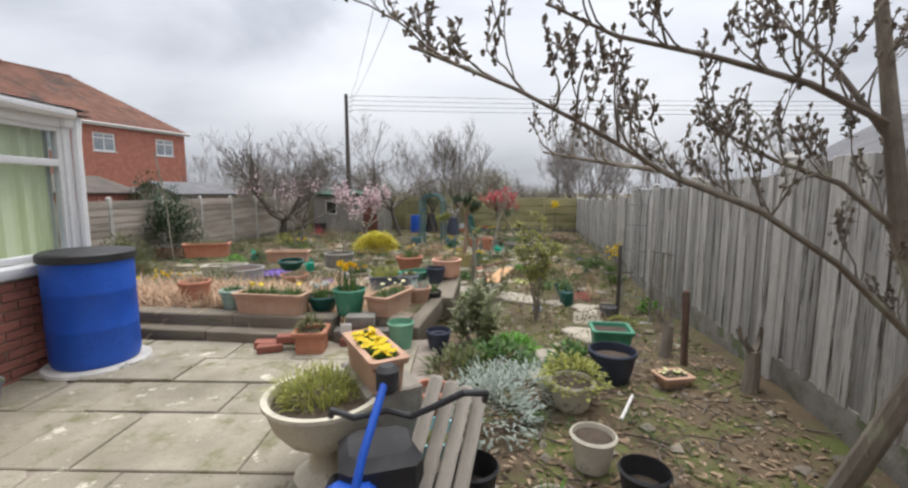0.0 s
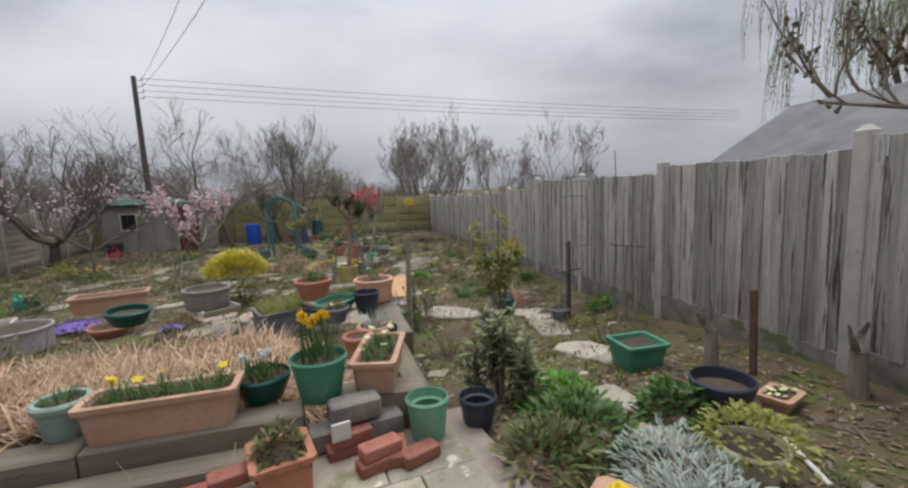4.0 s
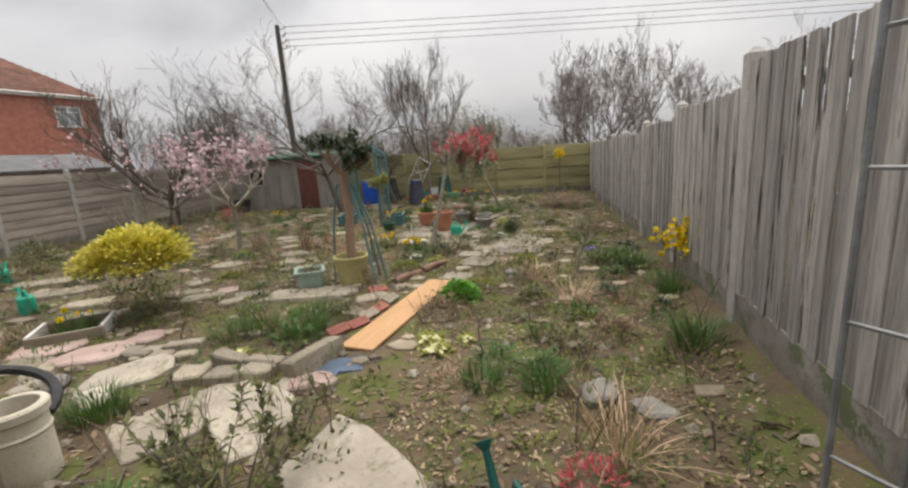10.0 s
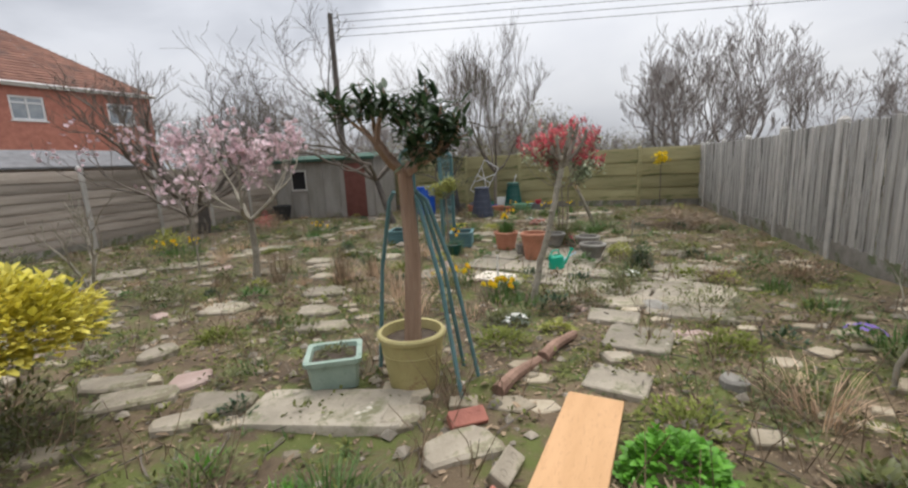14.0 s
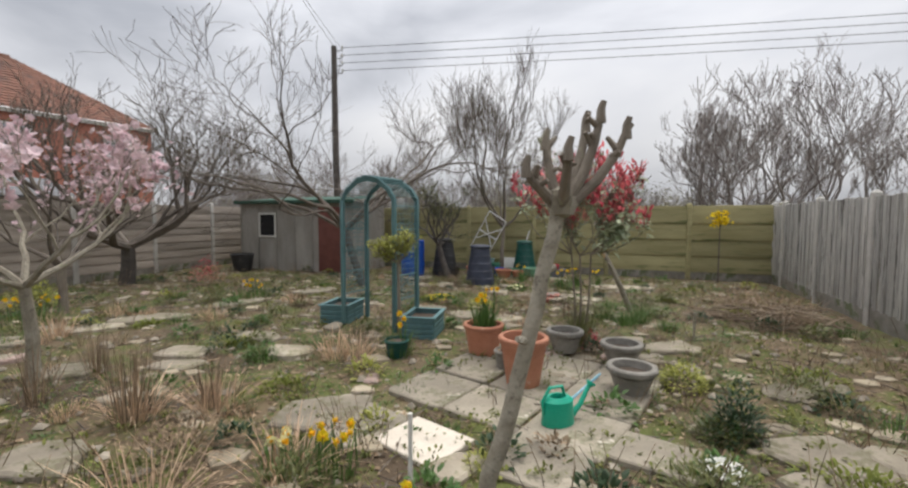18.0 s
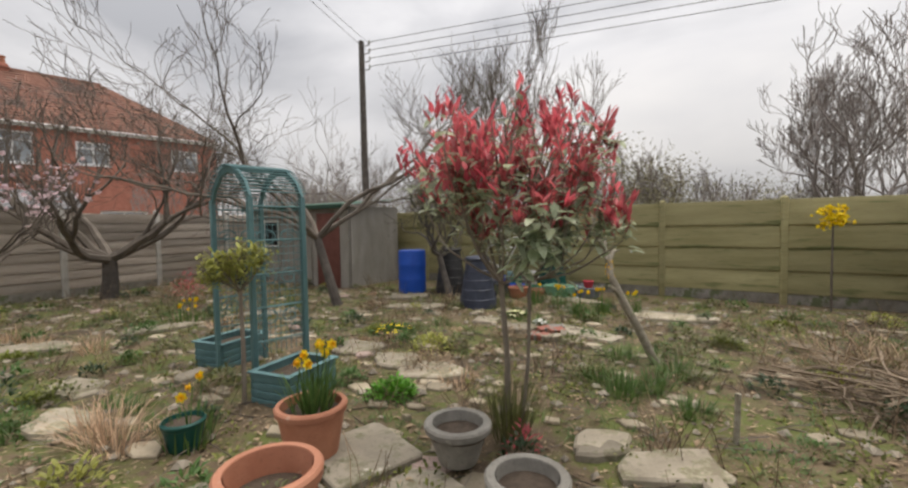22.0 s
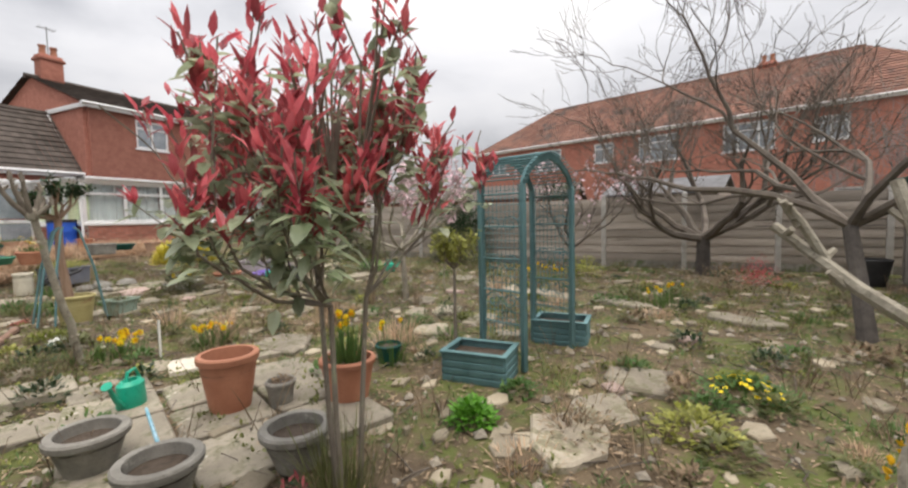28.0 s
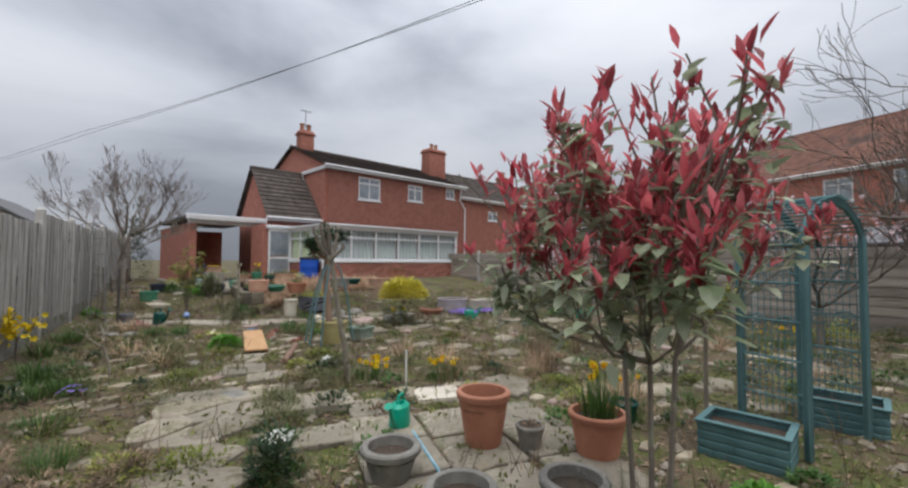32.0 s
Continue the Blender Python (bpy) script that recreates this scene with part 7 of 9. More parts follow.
def arch():
    t = thing("garden_arch", "teal painted timber arch with trellis sides", "garden arch", (0, 0, 0))
    L, R = Vector((-1.76, 17.58, 0)), Vector((-0.90, 17.3, 0))
    d = (R - L).normalized()
    q = Vector((-d.y, d.x, 0)) * 0.24
    ang = math.atan2(d.y, d.x)
    zb, zs, zc = -0.62, 1.08, 1.37
    for p in (L, R):
        for s in (-1, 1):
            c = p + q * s
            mb = MB()
            mb.bbox((c.x, c.y, (zb + zs) / 2), (0.06, 0.045, zs - zb), 0.006, ang)
            part("post", mb, TEAL, t)
        for k in range(5):
            z = zb + 0.42 + k * 0.30
            mb = MB()
            mb.tube([p - q + Vector((0, 0, z)), p + q + Vector((0, 0, z))], 0.009, n=4)
            part("trellis_rail", mb, TEAL, t)
        pan = MB()
        for k in range(9):
            o = q * (-0.8 + 0.2 * k)
            pan.tube([p + o + Vector((0, 0, zb + 0.3)), p + o + Vector((0, 0, zs + 0.02))], 0.0035, n=4)
        for k in range(20):
            z = zb + 0.40 + k * 0.066
            pan.tube([p - q + Vector((0, 0, z)), p + q + Vector((0, 0, z))], 0.0035, n=4)
        for k in range(3):
            for s in (-1, 1):
                c = p + q * 0.4 * s + Vector((0, 0, zb + 0.62 + 0.36 * k))
                pan.tube([c + q * s * (0.42 * math.cos(a)) * (1 - a / 11) + Vector((0, 0, 0.085 * math.sin(a) * (1 - a / 11))) for a in [i * 0.5 for i in range(18)]], 0.006, n=4, cap=False)
        part("scrollwork", pan, TEAL, t, "teal wire mesh and scrollwork", kind="stuff")
    w = (R - L).length
    outline = [(0.0, zs), (0.10, zs + 0.13), (0.30, zc - 0.04), (0.5, zc), (0.70, zc - 0.04), (0.90, zs + 0.13), (1.0, zs)]
    for s in (-1, 1):
        for (u0, z0), (u1, z1) in zip(outline[:-1], outline[1:]):
            a, e = L + d * w * u0 + q * s + Vector((0, 0, z0)), L + d * w * u1 + q * s + Vector((0, 0, z1))
            mb = MB()
            mb.bbox((0, 0, 0), ((e - a).length + 0.03, 0.03, 0.065), 0.006)
            ob = part("arch_rib", mb, TEAL, t)
            ob.matrix_basis = Matrix.Translation((a + e) / 2) @ (e - a).to_track_quat("X", "Z").to_matrix().to_4x4()
    for (u0, z0), (u1, z1) in zip(outline[:-1], outline[1:]):
        for k in range(4):
            f = (k + 0.5) / 4
            c = L + d * w * (u0 + (u1 - u0) * f) + Vector((0, 0, z0 + (z1 - z0) * f + 0.035))
            mb = MB()
            mb.bbox((0, 0, 0), (0.58, 0.032, 0.012), 0.003)
            ob = part("roof_slat", mb, TEAL, t)
            ob.matrix_basis = Matrix.Translation(c) @ q.to_track_quat("X", "Z").to_matrix().to_4x4()


arch()


def slat_trough(label, x, y, rz):
    t = thing("wooden_planter", label, "planter", (x, y, soil_z(x, y)), rz)
    for k in range(4):
        for s in (-1, 1):
            mb = MB()
            mb.bbox((0, s * 0.2, 0.035 + 0.065 * k), (0.56, 0.018, 0.06), 0.005)
            part("slat", mb, TEAL, t)
            mb = MB()
            mb.bbox((s * 0.285, 0, 0.035 + 0.065 * k), (0.018, 0.4, 0.06), 0.005)
            part("slat", mb, TEAL, t)
    for sx in (-1, 1):
        mb = MB()
        mb.bbox((sx * 0.28, 0, 0.272), (0.05, 0.46, 0.018), 0.004)
        part("rim", mb, TEAL, t)
        mb = MB()
        mb.bbox((0, sx * 0.2, 0.273), (0.51, 0.05, 0.018), 0.004)
        part("rim", mb, TEAL, t)
    mb = MB()
    mb.box((0, 0, 0.2), (0.54, 0.38, 0.02))
    part("compost", mb, COMPOST, t)


slat_trough("teal painted slatted wooden planter of earth", -0.62, 17.18, 1.6)
slat_trough("teal painted slatted wooden planter of earth", -2.0, 17.64, 1.6)
bare_tree("bay_standard", "small standard shrub with pale green leaves", -0.84, 16.84, 1.5, 0.018, 3, BARK, (0, 0), 1.0, leaf=L_LIME, leafn=11, leafl=0.07, leafw=0.025, forks=5, spread=0.2, shrink=0.7, angle=0.8, category="shrub")


def photinia():
    x, y = 1.31, 17.23
    z0 = soil_z(x, y) - 0.03
    t = thing("photinia_bush", "photinia shrub with crimson young leaves over green", "shrub", (x, y, z0))
    st, tips = MB(), []
    for i in range(3):
        az = 2.094 * i + 0.4
        b = Vector((0.06 * math.cos(az), 0.06 * math.sin(az), 0))
        m = b + Vector((0.07 * math.cos(az), 0.07 * math.sin(az), 1.08))
        st.tube([b, (b + m) / 2 + Vector((0.02, 0.01, 0)), m], 0.016, 0.012, n=6)
        for k in range(5):
            limb(st, m, dirn(az + U(-1.2, 1.2), U(0.15, 1.35)), 0.42, 0.010, 3, tips, 0.2, 0.26, (2, 3), 0.74, 5, 0.004, 3, 0.75)
    for e in ((0.40, -0.1, 2.22), (0.23, 0.40, 2.28), (-0.3, 0.1, 2.2), (0.05, -0.4, 2.2), (0.2, 0.15, 2.3), (-0.1, 0.35, 2.15), (-0.2, -0.3, 2.1), (0.45, 0.3, 2.0), (0.0, 0.0, 2.25), (0.3, -0.4, 2.05)):
        e = Vector(e)
        for k in range(4):
            q = e + Vector((U(-0.14, 0.14), U(-0.14, 0.14), U(-0.15, 0.08)))
            st.tube([Vector((e.x * 0.6, e.y * 0.6, 1.6)), e.lerp(q, 0.3) - Vector((0, 0, 0.25)), q], 0.008, 0.004, n=4, cap=False)
            tips.append((q, Vector((U(-0.2, 0.2), U(-0.2, 0.2), 1))))
    part("woody_frame", st, BARK, t, kind="stuff")
    gr, rd = MB(), MB()
    for p, d in tips:
        if math.hypot(p.x, p.y) > 0.88 or p.z < 1.06:
            continue
        high = p.z > 1.54 + 0.28 * noise.noise(p * 2)
        if high:
            for _ in range(9):
                q = p - d * U(0.0, 0.2) + Vector((U(-0.03, 0.03), U(-0.03, 0.03), U(-0.03, 0.03)))
                rd.leaf(q, (d * 0.6 + dirn(U(0, 6.283), U(0.3, 1.4))), U(0.07, 0.115), U(0.02, 0.034))
            if U(0, 1) < 0.75:
                for _ in range(5):
                    gr.leaf(p - d * U(0.05, 0.3), dirn(U(0, 6.283), U(-0.5, 0.6)), U(0.075, 0.125), U(0.036, 0.06))
        else:
            for _ in range(10):
                q = p - d * U(0.0, 0.26) + Vector((U(-0.05, 0.05), U(-0.05, 0.05), U(-0.05, 0.05)))
                gr.leaf(q, dirn(U(0, 6.283), U(-0.9, 0.6)), U(0.08, 0.135), U(0.04, 0.068))
            if U(0, 1) < 0.3:
                for _ in range(8):
                    rd.leaf(p, (d + dirn(U(0, 6.283), U(0.2, 1.3))), U(0.06, 0.11), U(0.02, 0.036))
    part("green_foliage", gr, L_PHOT, t, "large grey green leaves", kind="stuff")
    part("red_foliage", rd, L_RED, t, "upright crimson young leaves", kind="stuff")


photinia()
for _x, _y, _r in ((2.85, 17.45, 0.24), (3.1, 17.7, 0.16), (4.25, 21.7, 0.3), (4.7, 20.9, 0.28), (3.6, 19.6, 0.2), (2.6, 16.3, 0.18)):
    clump("moss_cushion", "low bright green moss and grass cushion", _x, _y, "mound", L_GRASS, r=_r, h=0.06, n=int(1500 * _r), l=0.04, w=0.008, fill=0.5)
for _x, _y, _l in ((1.98, 18.2, 0.3), (2.2, 18.45, 0.26), (1.75, 18.5, 0.22), (2.45, 18.0, 0.2)):
    clump("grass_tuft", "rough green grass tuft among stones", _x, _y, "tuft", L_GRASS, n=130, l=_l, w=0.008, r=0.14, lean=0.7)
clump("leafy_weed", "bright green leafy cushion by the slabs", 0.12, 17.4, "mound", L_BRIGHT, r=0.13, h=0.12, n=150, l=0.05, w=0.03)
rod("cut_stub", "pale sawn stub standing in the bed", [(2.68, 17.64, -0.66), (2.69, 17.65, -0.3)], 0.018, PALEBARK, "stub", 8)
for _x, _y, _h in ((-1.86, 14.24, 0.7), (-1.95, 14.4, 0.6), (-2.88, 14.36, 0.55), (-3.18, 15.06, 0.5), (-1.6, 14.7, 0.45)):
    clump("dead_perennial", "tall brown dead stems in a bed", _x, _y, "tuft", L_DEAD, n=46, l=_h, w=0.007, r=0.09, lean=0.35, droop=0.15)
clump("straw_tuft", "tall dry grass round a shrub's foot", 1.3, 17.2, "tuft", L_OLIVE, n=160, l=0.55, w=0.008, r=0.14, lean=0.45, droop=0.4)
clump("red_sprout", "young red shoots beside the shrub", 1.45, 17, "mound", L_RED, r=0.1, h=0.2, n=40, l=0.07, w=0.018)


def lollipop():
    x, y = 0.67, 13.45
    t = thing("pollarded_tree", "pollarded young tree with a pale leaning trunk", "tree", (x, y, soil_z(x, y)))
    mb = MB()
    fork = Vector((0.35, 0.15, 1.50))
    pts = [Vector((0.35 * u ** 1.1, 0.15 * u, 1.58 * u - 0.08)) + Vector((U(-0.012, 0.012), U(-0.012, 0.012), 0)) for u in [i / 12 for i in range(13)]]
    mb.tube(pts, 0.037, 0.027, n=14)
    for _ in range(9):
        k = U(0.2, 0.97)
        b = pts[int(k * 12)]
        mb.tube([b, b + dirn(U(0, 6.283), 0.3) * U(0.045, 0.06)], 0.022, 0.012, n=7)
    mb.lathe([(0.0, -0.07), (0.042, -0.05), (0.055, 0.0), (0.045, 0.04), (0.0, 0.06)], 12, fork, wob=0.5)
    part("trunk", mb, PALEBARK, t)
    for d, k in (((0.17, 0.04, 0.40), 4), ((-0.08, 0.02, 0.28), 3), ((0.29, 0.08, 0.33), 4), ((0.11, 0.14, 0.38), 3), ((0.02, -0.2, 0.2), 3), ((-0.16, -0.12, 0.14), 2), ((-0.13, 0.12, 0.12), 2)):
        mb = MB()
        d = Vector(d) * 0.8
        p1, p2, p3 = fork + Vector((d.x * 0.55, d.y * 0.55, d.z * 0.3)), fork + Vector((d.x * 0.85, d.y * 0.85, d.z * 0.68)), fork + d
        mb.tube([fork - Vector((0, 0, 0.04)), p1, p2, p3], 0.024, 0.013, n=9)
        for _ in range(k):
            b = p1.lerp(p3, U(0.2, 1.0))
            mb.tube([b, b + dirn(U(0, 6.283), U(0.2, 1.0)) * U(0.03, 0.06)], 0.014, 0.008, n=6)
        mb.tube([p3 - Vector((0, 0, 0.03)), p3 + Vector((0, 0, 0.02)), p3 + Vector((0.01, 0, 0.05))], 0.02, 0.011, n=7)
        part("branch", mb, BARK, t)


lollipop()


def gnarled():
    o = Vector((2.25, 19.26, soil_z(2.25, 19.26)))
    t = thing("gnarled_stump_tree", "gnarled cut fruit tree with yellow lichen", "tree", o)
    mb = MB()
    pts = [Vector(p) - o for p in ((2.25, 19.26, -0.72), (2.06, 19.14, -0.28), (1.9, 19.05, 0.05), (1.79, 19.07, 0.28), (1.78, 19.1, 0.4), (1.74, 19.13, 0.52))]
    mb.tube(pts, 0.045, 0.03, n=10)
    for k in range(14):
        p = pts[k % 5].lerp(pts[k % 5 + 1], U(0, 1))
        mb.tube([p, p + dirn(U(0, 6.283), U(-0.2, 0.6)) * U(0.035, 0.06)], 0.02, 0.01, n=7)
    part("trunk", mb, PALEBARK, t)
    f = pts[-1]
    for a, b, c, r in ((f, (1.69, 19.0, 0.6), (1.6, 18.86, 0.76), 0.02), (f, (1.73, 19.17, 0.62), (1.77, 19.21, 0.69), 0.02), (f, (1.66, 19.12, 0.66), (1.62, 19.08, 0.86), 0.02), (pts[4], (1.81, 19.17, 0.48), (1.83, 19.22, 0.52), 0.022), (pts[2], (1.84, 18.98, 0.12), (1.79, 18.94, 0.18), 0.018), ((1.66, 19.12, 0.68), (1.62, 19.17, 0.76), (1.6, 19.2, 0.88), 0.015), ((1.65, 18.95, 0.68), (1.66, 18.9, 0.75), (1.68, 18.86, 0.82), 0.012)):
        mb = MB()
        a = Vector(a) - o if isinstance(a, tuple) else a
        b, c = Vector(b) - o, Vector(c) - o
        mb.tube([a, b + Vector((0, 0, 0.02)), c], r, r * 0.62, n=8)
        for _ in range(4):
            q = b.lerp(c, U(0, 0.9))
            mb.tube([q, q + dirn(U(0, 6.283), U(0, 1.2)) * U(0.02, 0.055)], r * 0.6, r * 0.35, n=6)
        part("branch", mb, PALEBARK, t)
    mb = MB()
    for _ in range(90):
        p = pts[3].lerp(pts[4], U(-0.3, 1.1))
        d = dirn(U(0, 6.283), U(-0.3, 0.5))
        mb.leaf(p + d * 0.036, dirn(U(0, 6.28), 0.3), 0.018, 0.016, d)
    part("lichen", mb, P_ORANGE, t, "orange yellow lichen", kind="stuff")


gnarled()


# ---- far corner ----
def compost_bin(label, x, y, r, h, m):
    t = thing("compost_bin", label, "compost bin", (x, y, soil_z(x, y)), U(0, 6))
    mb = MB()
    prof = []
    for k in range(5):
        a = 1 - 0.08 * k
        prof += [(r * a, h * k / 5), (r * (a - 0.06), h * (k + 0.9) / 5), (r * (a - 0.04), h * (k + 0.93) / 5)]
    mb.lathe(prof, 28, capt=True)
    part("body", mb, m, t)
    mb = MB()
    mb.lathe([(r * 0.66, h), (r * 0.68, h + 0.03), (r * 0.6, h + 0.06), (r * 0.3, h + 0.075)], 28, capt=True)
    part("lid", mb, m, t)
    mb = MB()
    mb.bbox((r * 0.98, 0, 0.14), (0.03, 0.26, 0.2), 0.01)
    part("hatch", mb, m, t)


compost_bin("tall black plastic compost bin", -0.6, 21.42, 0.33, 0.82, NAVY)
compost_bin("black plastic compost bin behind the barrel", -1.75, 22.75, 0.34, 0.9, BLACKP)
compost_bin("dark green plastic compost bin by the fence", 0.25, 23.55, 0.32, 0.8, DKGREEN)
drum("blue plastic barrel beside the shed", -2.5, 22.4, -0.64, 0.29, 0.92, BLUE)
round_pot("large black tub by the shed door", -7.4, 22.2, 0.3, 0.5, BLACKP, -0.64, rim=0.015)
for _x, _y, _r, _h, _m, _l in ((-0.2, 22.55, 0.2, 0.22, TERRA, "terracotta pot among stacked pots"), (-0.05, 22.95, 0.22, 0.2, GREENP, "green plastic bowl among stacked pots"), (-0.4, 23.05, 0.18, 0.2, BLUE, "blue plastic bucket among stacked pots"), (0.15, 22.6, 0.15, 0.18, TERRA, "terracotta pot among stacked pots"), (-0.65, 22.75, 0.2, 0.26, NAVY, "dark plastic bucket among stacked pots"), (0.05, 23.3, 0.2, 0.14, BLACKP, "black plastic tray among pots"), (-0.95, 23.2, 0.22, 0.3, GREYP, "grey plastic tub behind the pots")):
    round_pot(_l, _x, _y, _r, _h, _m, soil_z(_x, _y), rim=0.015, fill=0.7)
tub("pale green plastic crate of oddments", 0.55, 22.85, 0.45, 0.3, 0.22, MINT, -0.62, -0.4)
tub("grey plastic crate with a red pot", 1.0, 23.0, 0.45, 0.3, 0.2, GREYP, -0.62, -0.4)
round_pot("red plastic pot on a crate", 1.05, 23.05, 0.1, 0.14, mat("red_plastic", (0.4, 0.03, 0.05), (0.5, 0.06, 0.08), rough=0.5, bump=0.05), -0.45, rim=0.01)


def lounger():
    t = thing("folded_lounger", "white metal lounger frame leaning on rubbish", "garden chair", (0, 0, 0))
    o, u, v = Vector((-0.75, 23.35, -0.2)), Vector((0.55, -0.3, 0.95)), Vector((-0.42, -0.1, 0.28))
    for a, b in ((o, o + u), (o + v, o + v + u), (o, o + v), (o + u, o + u + v), (o + u * 0.5, o + u * 0.5 + v), (o + u * 0.25 + v, o + u * 0.8), (o + u * 0.25, o + u * 0.8 + v)):
        mb = MB()
        mb.tube([a, (a + b) / 2, b], 0.016, n=7)
        part("tube", mb, WHITEM, t)


lounger()
rod("white_pole", "white pole leaning on the fence", [(0.1, 23.6, -0.4), (0.35, 23.8, 0.5)], 0.016, WHITEM)
for _x, _y, _f in ((0.3, 22.0, 3), (0.75, 21.7, 4), (1.2, 21.2, 5), (1.45, 21.5, 4), (1.9, 21.7, 3)):
    clump("daffodil_clump", "daffodils in bloom at the garden's end", _x, _y, "daff", n=50, f=_f, l=0.34, r=0.14)
clump("white_primrose", "white primroses in bloom", 0.75, 20.35, "mound", L_GREEN, r=0.12, h=0.09, n=60, l=0.07, w=0.03, bl=40, petal=P_WHITE, br=0.03)
clump("pale_primrose", "pale cream primroses in bloom", 0.25, 20.85, "mound", L_GREEN, r=0.22, h=0.1, n=110, l=0.07, w=0.03, bl=40, petal=P_PALE, br=0.03)
clump("celandine", "low yellow celandine patch", -0.95, 19.24, "mound", L_GREEN, r=0.32, h=0.13, n=260, l=0.06, w=0.035, bl=30, petal=P_YELLOW, br=0.024)
clump("fresh_clump", "bright lime green leafy clump", -0.15, 18.83, "mound", L_LIME, r=0.26, h=0.18, n=300, l=0.06, w=0.035)
clump("fresh_clump", "bright green leafy clump", 0.24, 17.45, "mound", L_BRIGHT, r=0.16, h=0.16, n=260, l=0.06, w=0.035)
clump("fresh_clump", "green leafy clump at the planter", -0.35, 17.6, "mound", L_GREEN, r=0.14, h=0.14, n=140, l=0.05, w=0.03)
clump("red_leaf_shrub", "small shrub of dark red leaves", -6.9, 20.4, "mound", L_RED, r=0.4, h=0.55, n=500, l=0.06, w=0.02, fill=0.7)
clump("brown_leaf_shrub", "bronze brown leafy shrub", -6.2, 19.77, "mound", L_DEAD, r=0.5, h=0.55, n=600, l=0.06, w=0.02, fill=0.7)
clump("green_shrub", "pale green low shrub", -7.2, 17.15, "mound", L_LIME, r=0.45, h=0.5, n=600, l=0.07, w=0.03, fill=0.6)
clump("green_shrub", "dark green rounded shrub", -2.55, 15.95, "mound", L_DARK, r=0.2, h=0.3, n=220, l=0.05, w=0.02)
clump("daffodil_clump", "spreading yellow daffodils in bloom", -6.2, 16.35, "daff", n=120, f=14, l=0.3, r=0.5)
clump("daffodil_clump", "spreading yellow daffodils in bloom", -4.4, 18.72, "daff", n=90, f=8, l=0.28, r=0.4)
clump("brush_pile", "heap of cut brown twigs and prunings", 4.1, 19.53, "mound", L_DEAD, r=1.1, h=0.3, n=900, l=0.22, w=0.012, fill=0.8)
clump("brush_pile", "low brown dead bush by the fence", 3.75, 14.21, "mound", L_DEAD, r=0.5, h=0.35, n=700, l=0.1, w=0.008, fill=0.8)


# ---- bucket by the trolley ----
def bucket():
    t = thing("bucket", "pale cyan plastic bucket beside the trolley", "bucket", (-0.36, 2.38, soil_z(-0.36, 2.38) + 0.005))
    mb = MB()
    mb.lathe([(0.105, 0.0), (0.11, 0.01), (0.135, 0.27), (0.145, 0.275), (0.145, 0.285), (0.13, 0.285), (0.125, 0.26), (0.1, 0.02)], 26)
    part("body", mb, mat("cyan_plastic", (0.22, 0.52, 0.60), (0.30, 0.60, 0.66), scale=4, rough=0.45, bump=0.05), t)
    mb = MB()
    mb.lathe([(0.0, 0.17), (0.05, 0.18), (0.06, 0.22), (0.045, 0.26), (0.0, 0.275)], 12, (0.02, 0.02, 0))
    part("sponge", mb, L_LIME, t, "crumpled lime green cloth")
    mb = MB()
    mb.tube([(0.14 * math.cos(a), 0.03, 0.27 - 0.12 * math.sin(a)) for a in [math.pi * i / 10 for i in range(11)]], 0.004, n=5)
    part("handle", mb, STEEL, t)


bucket()


def brush_pile(x, y):
    t = thing("brush_pile", "low heap of cut dry branches on the soil", "branches", (x, y, soil_z(x, y)))
    mb = MB()
    for k in range(130):
        a, l = U(0, 6.283), U(0.3, 1.1)
        c = Vector((U(-0.6, 0.6), U(-0.45, 0.45), 0.02 + 0.26 * U(0, 1) ** 2))
        d = Vector((math.cos(a), math.sin(a), U(-0.08, 0.12))) * l * 0.5
        mb.tube([c - d, c + Vector((U(-0.04, 0.04), U(-0.04, 0.04), 0.03)), c + d], U(0.004, 0.013), 0.003, n=4, cap=False)
    part("brushwood", mb, leafmat("dry_branch", (0.13, 0.098, 0.07), (0.28, 0.22, 0.16), 0.5, 0.95, 0.0), t, kind="stuff")


brush_pile(3.95, 18.75)
for _i in range(11):
    _x, _y = 1.0 + U(-0.28, 0.28), 19.95 + U(-0.3, 0.3)
    loose_brick(_x, _y, U(0, 3), label="broken weathered brick lying in the soil", m=(BRICK, CASTST, STONE)[_i % 3], roll=U(-0.25, 0.25))


# ---- clutter heaped by the back fence ----
CYANP = mat("pale_cyan_plastic", (0.24, 0.40, 0.42), (0.34, 0.50, 0.50), scale=4, rough=0.5, bump=0.06, spots=((0.40, 0.44, 0.40), 6, 0.6))
trough("terracotta trough set down by the back fence", -0.95, 23.15, 0.55, 0.22, 0.22, TERRA, soil_z(-0.95, 23.15), 0.15)
round_pot("bright blue plastic bucket among the pots", -0.95, 23.6, 0.15, 0.30, BLUE, soil_z(-0.95, 23.6), name="plastic_bucket", taper=0.8, rim=0.012)
round_pot("round green plastic tub by the fence", -0.50, 23.62, 0.19, 0.26, GREENP, soil_z(-0.5, 23.62), name="plastic_tub", taper=0.85, rim=0.015)
round_pot("pale blue plastic pot by the fence", -0.72, 23.85, 0.12, 0.36, CYANP, soil_z(-0.72, 23.85), name="plastic_pot", taper=0.85, rim=0.012)
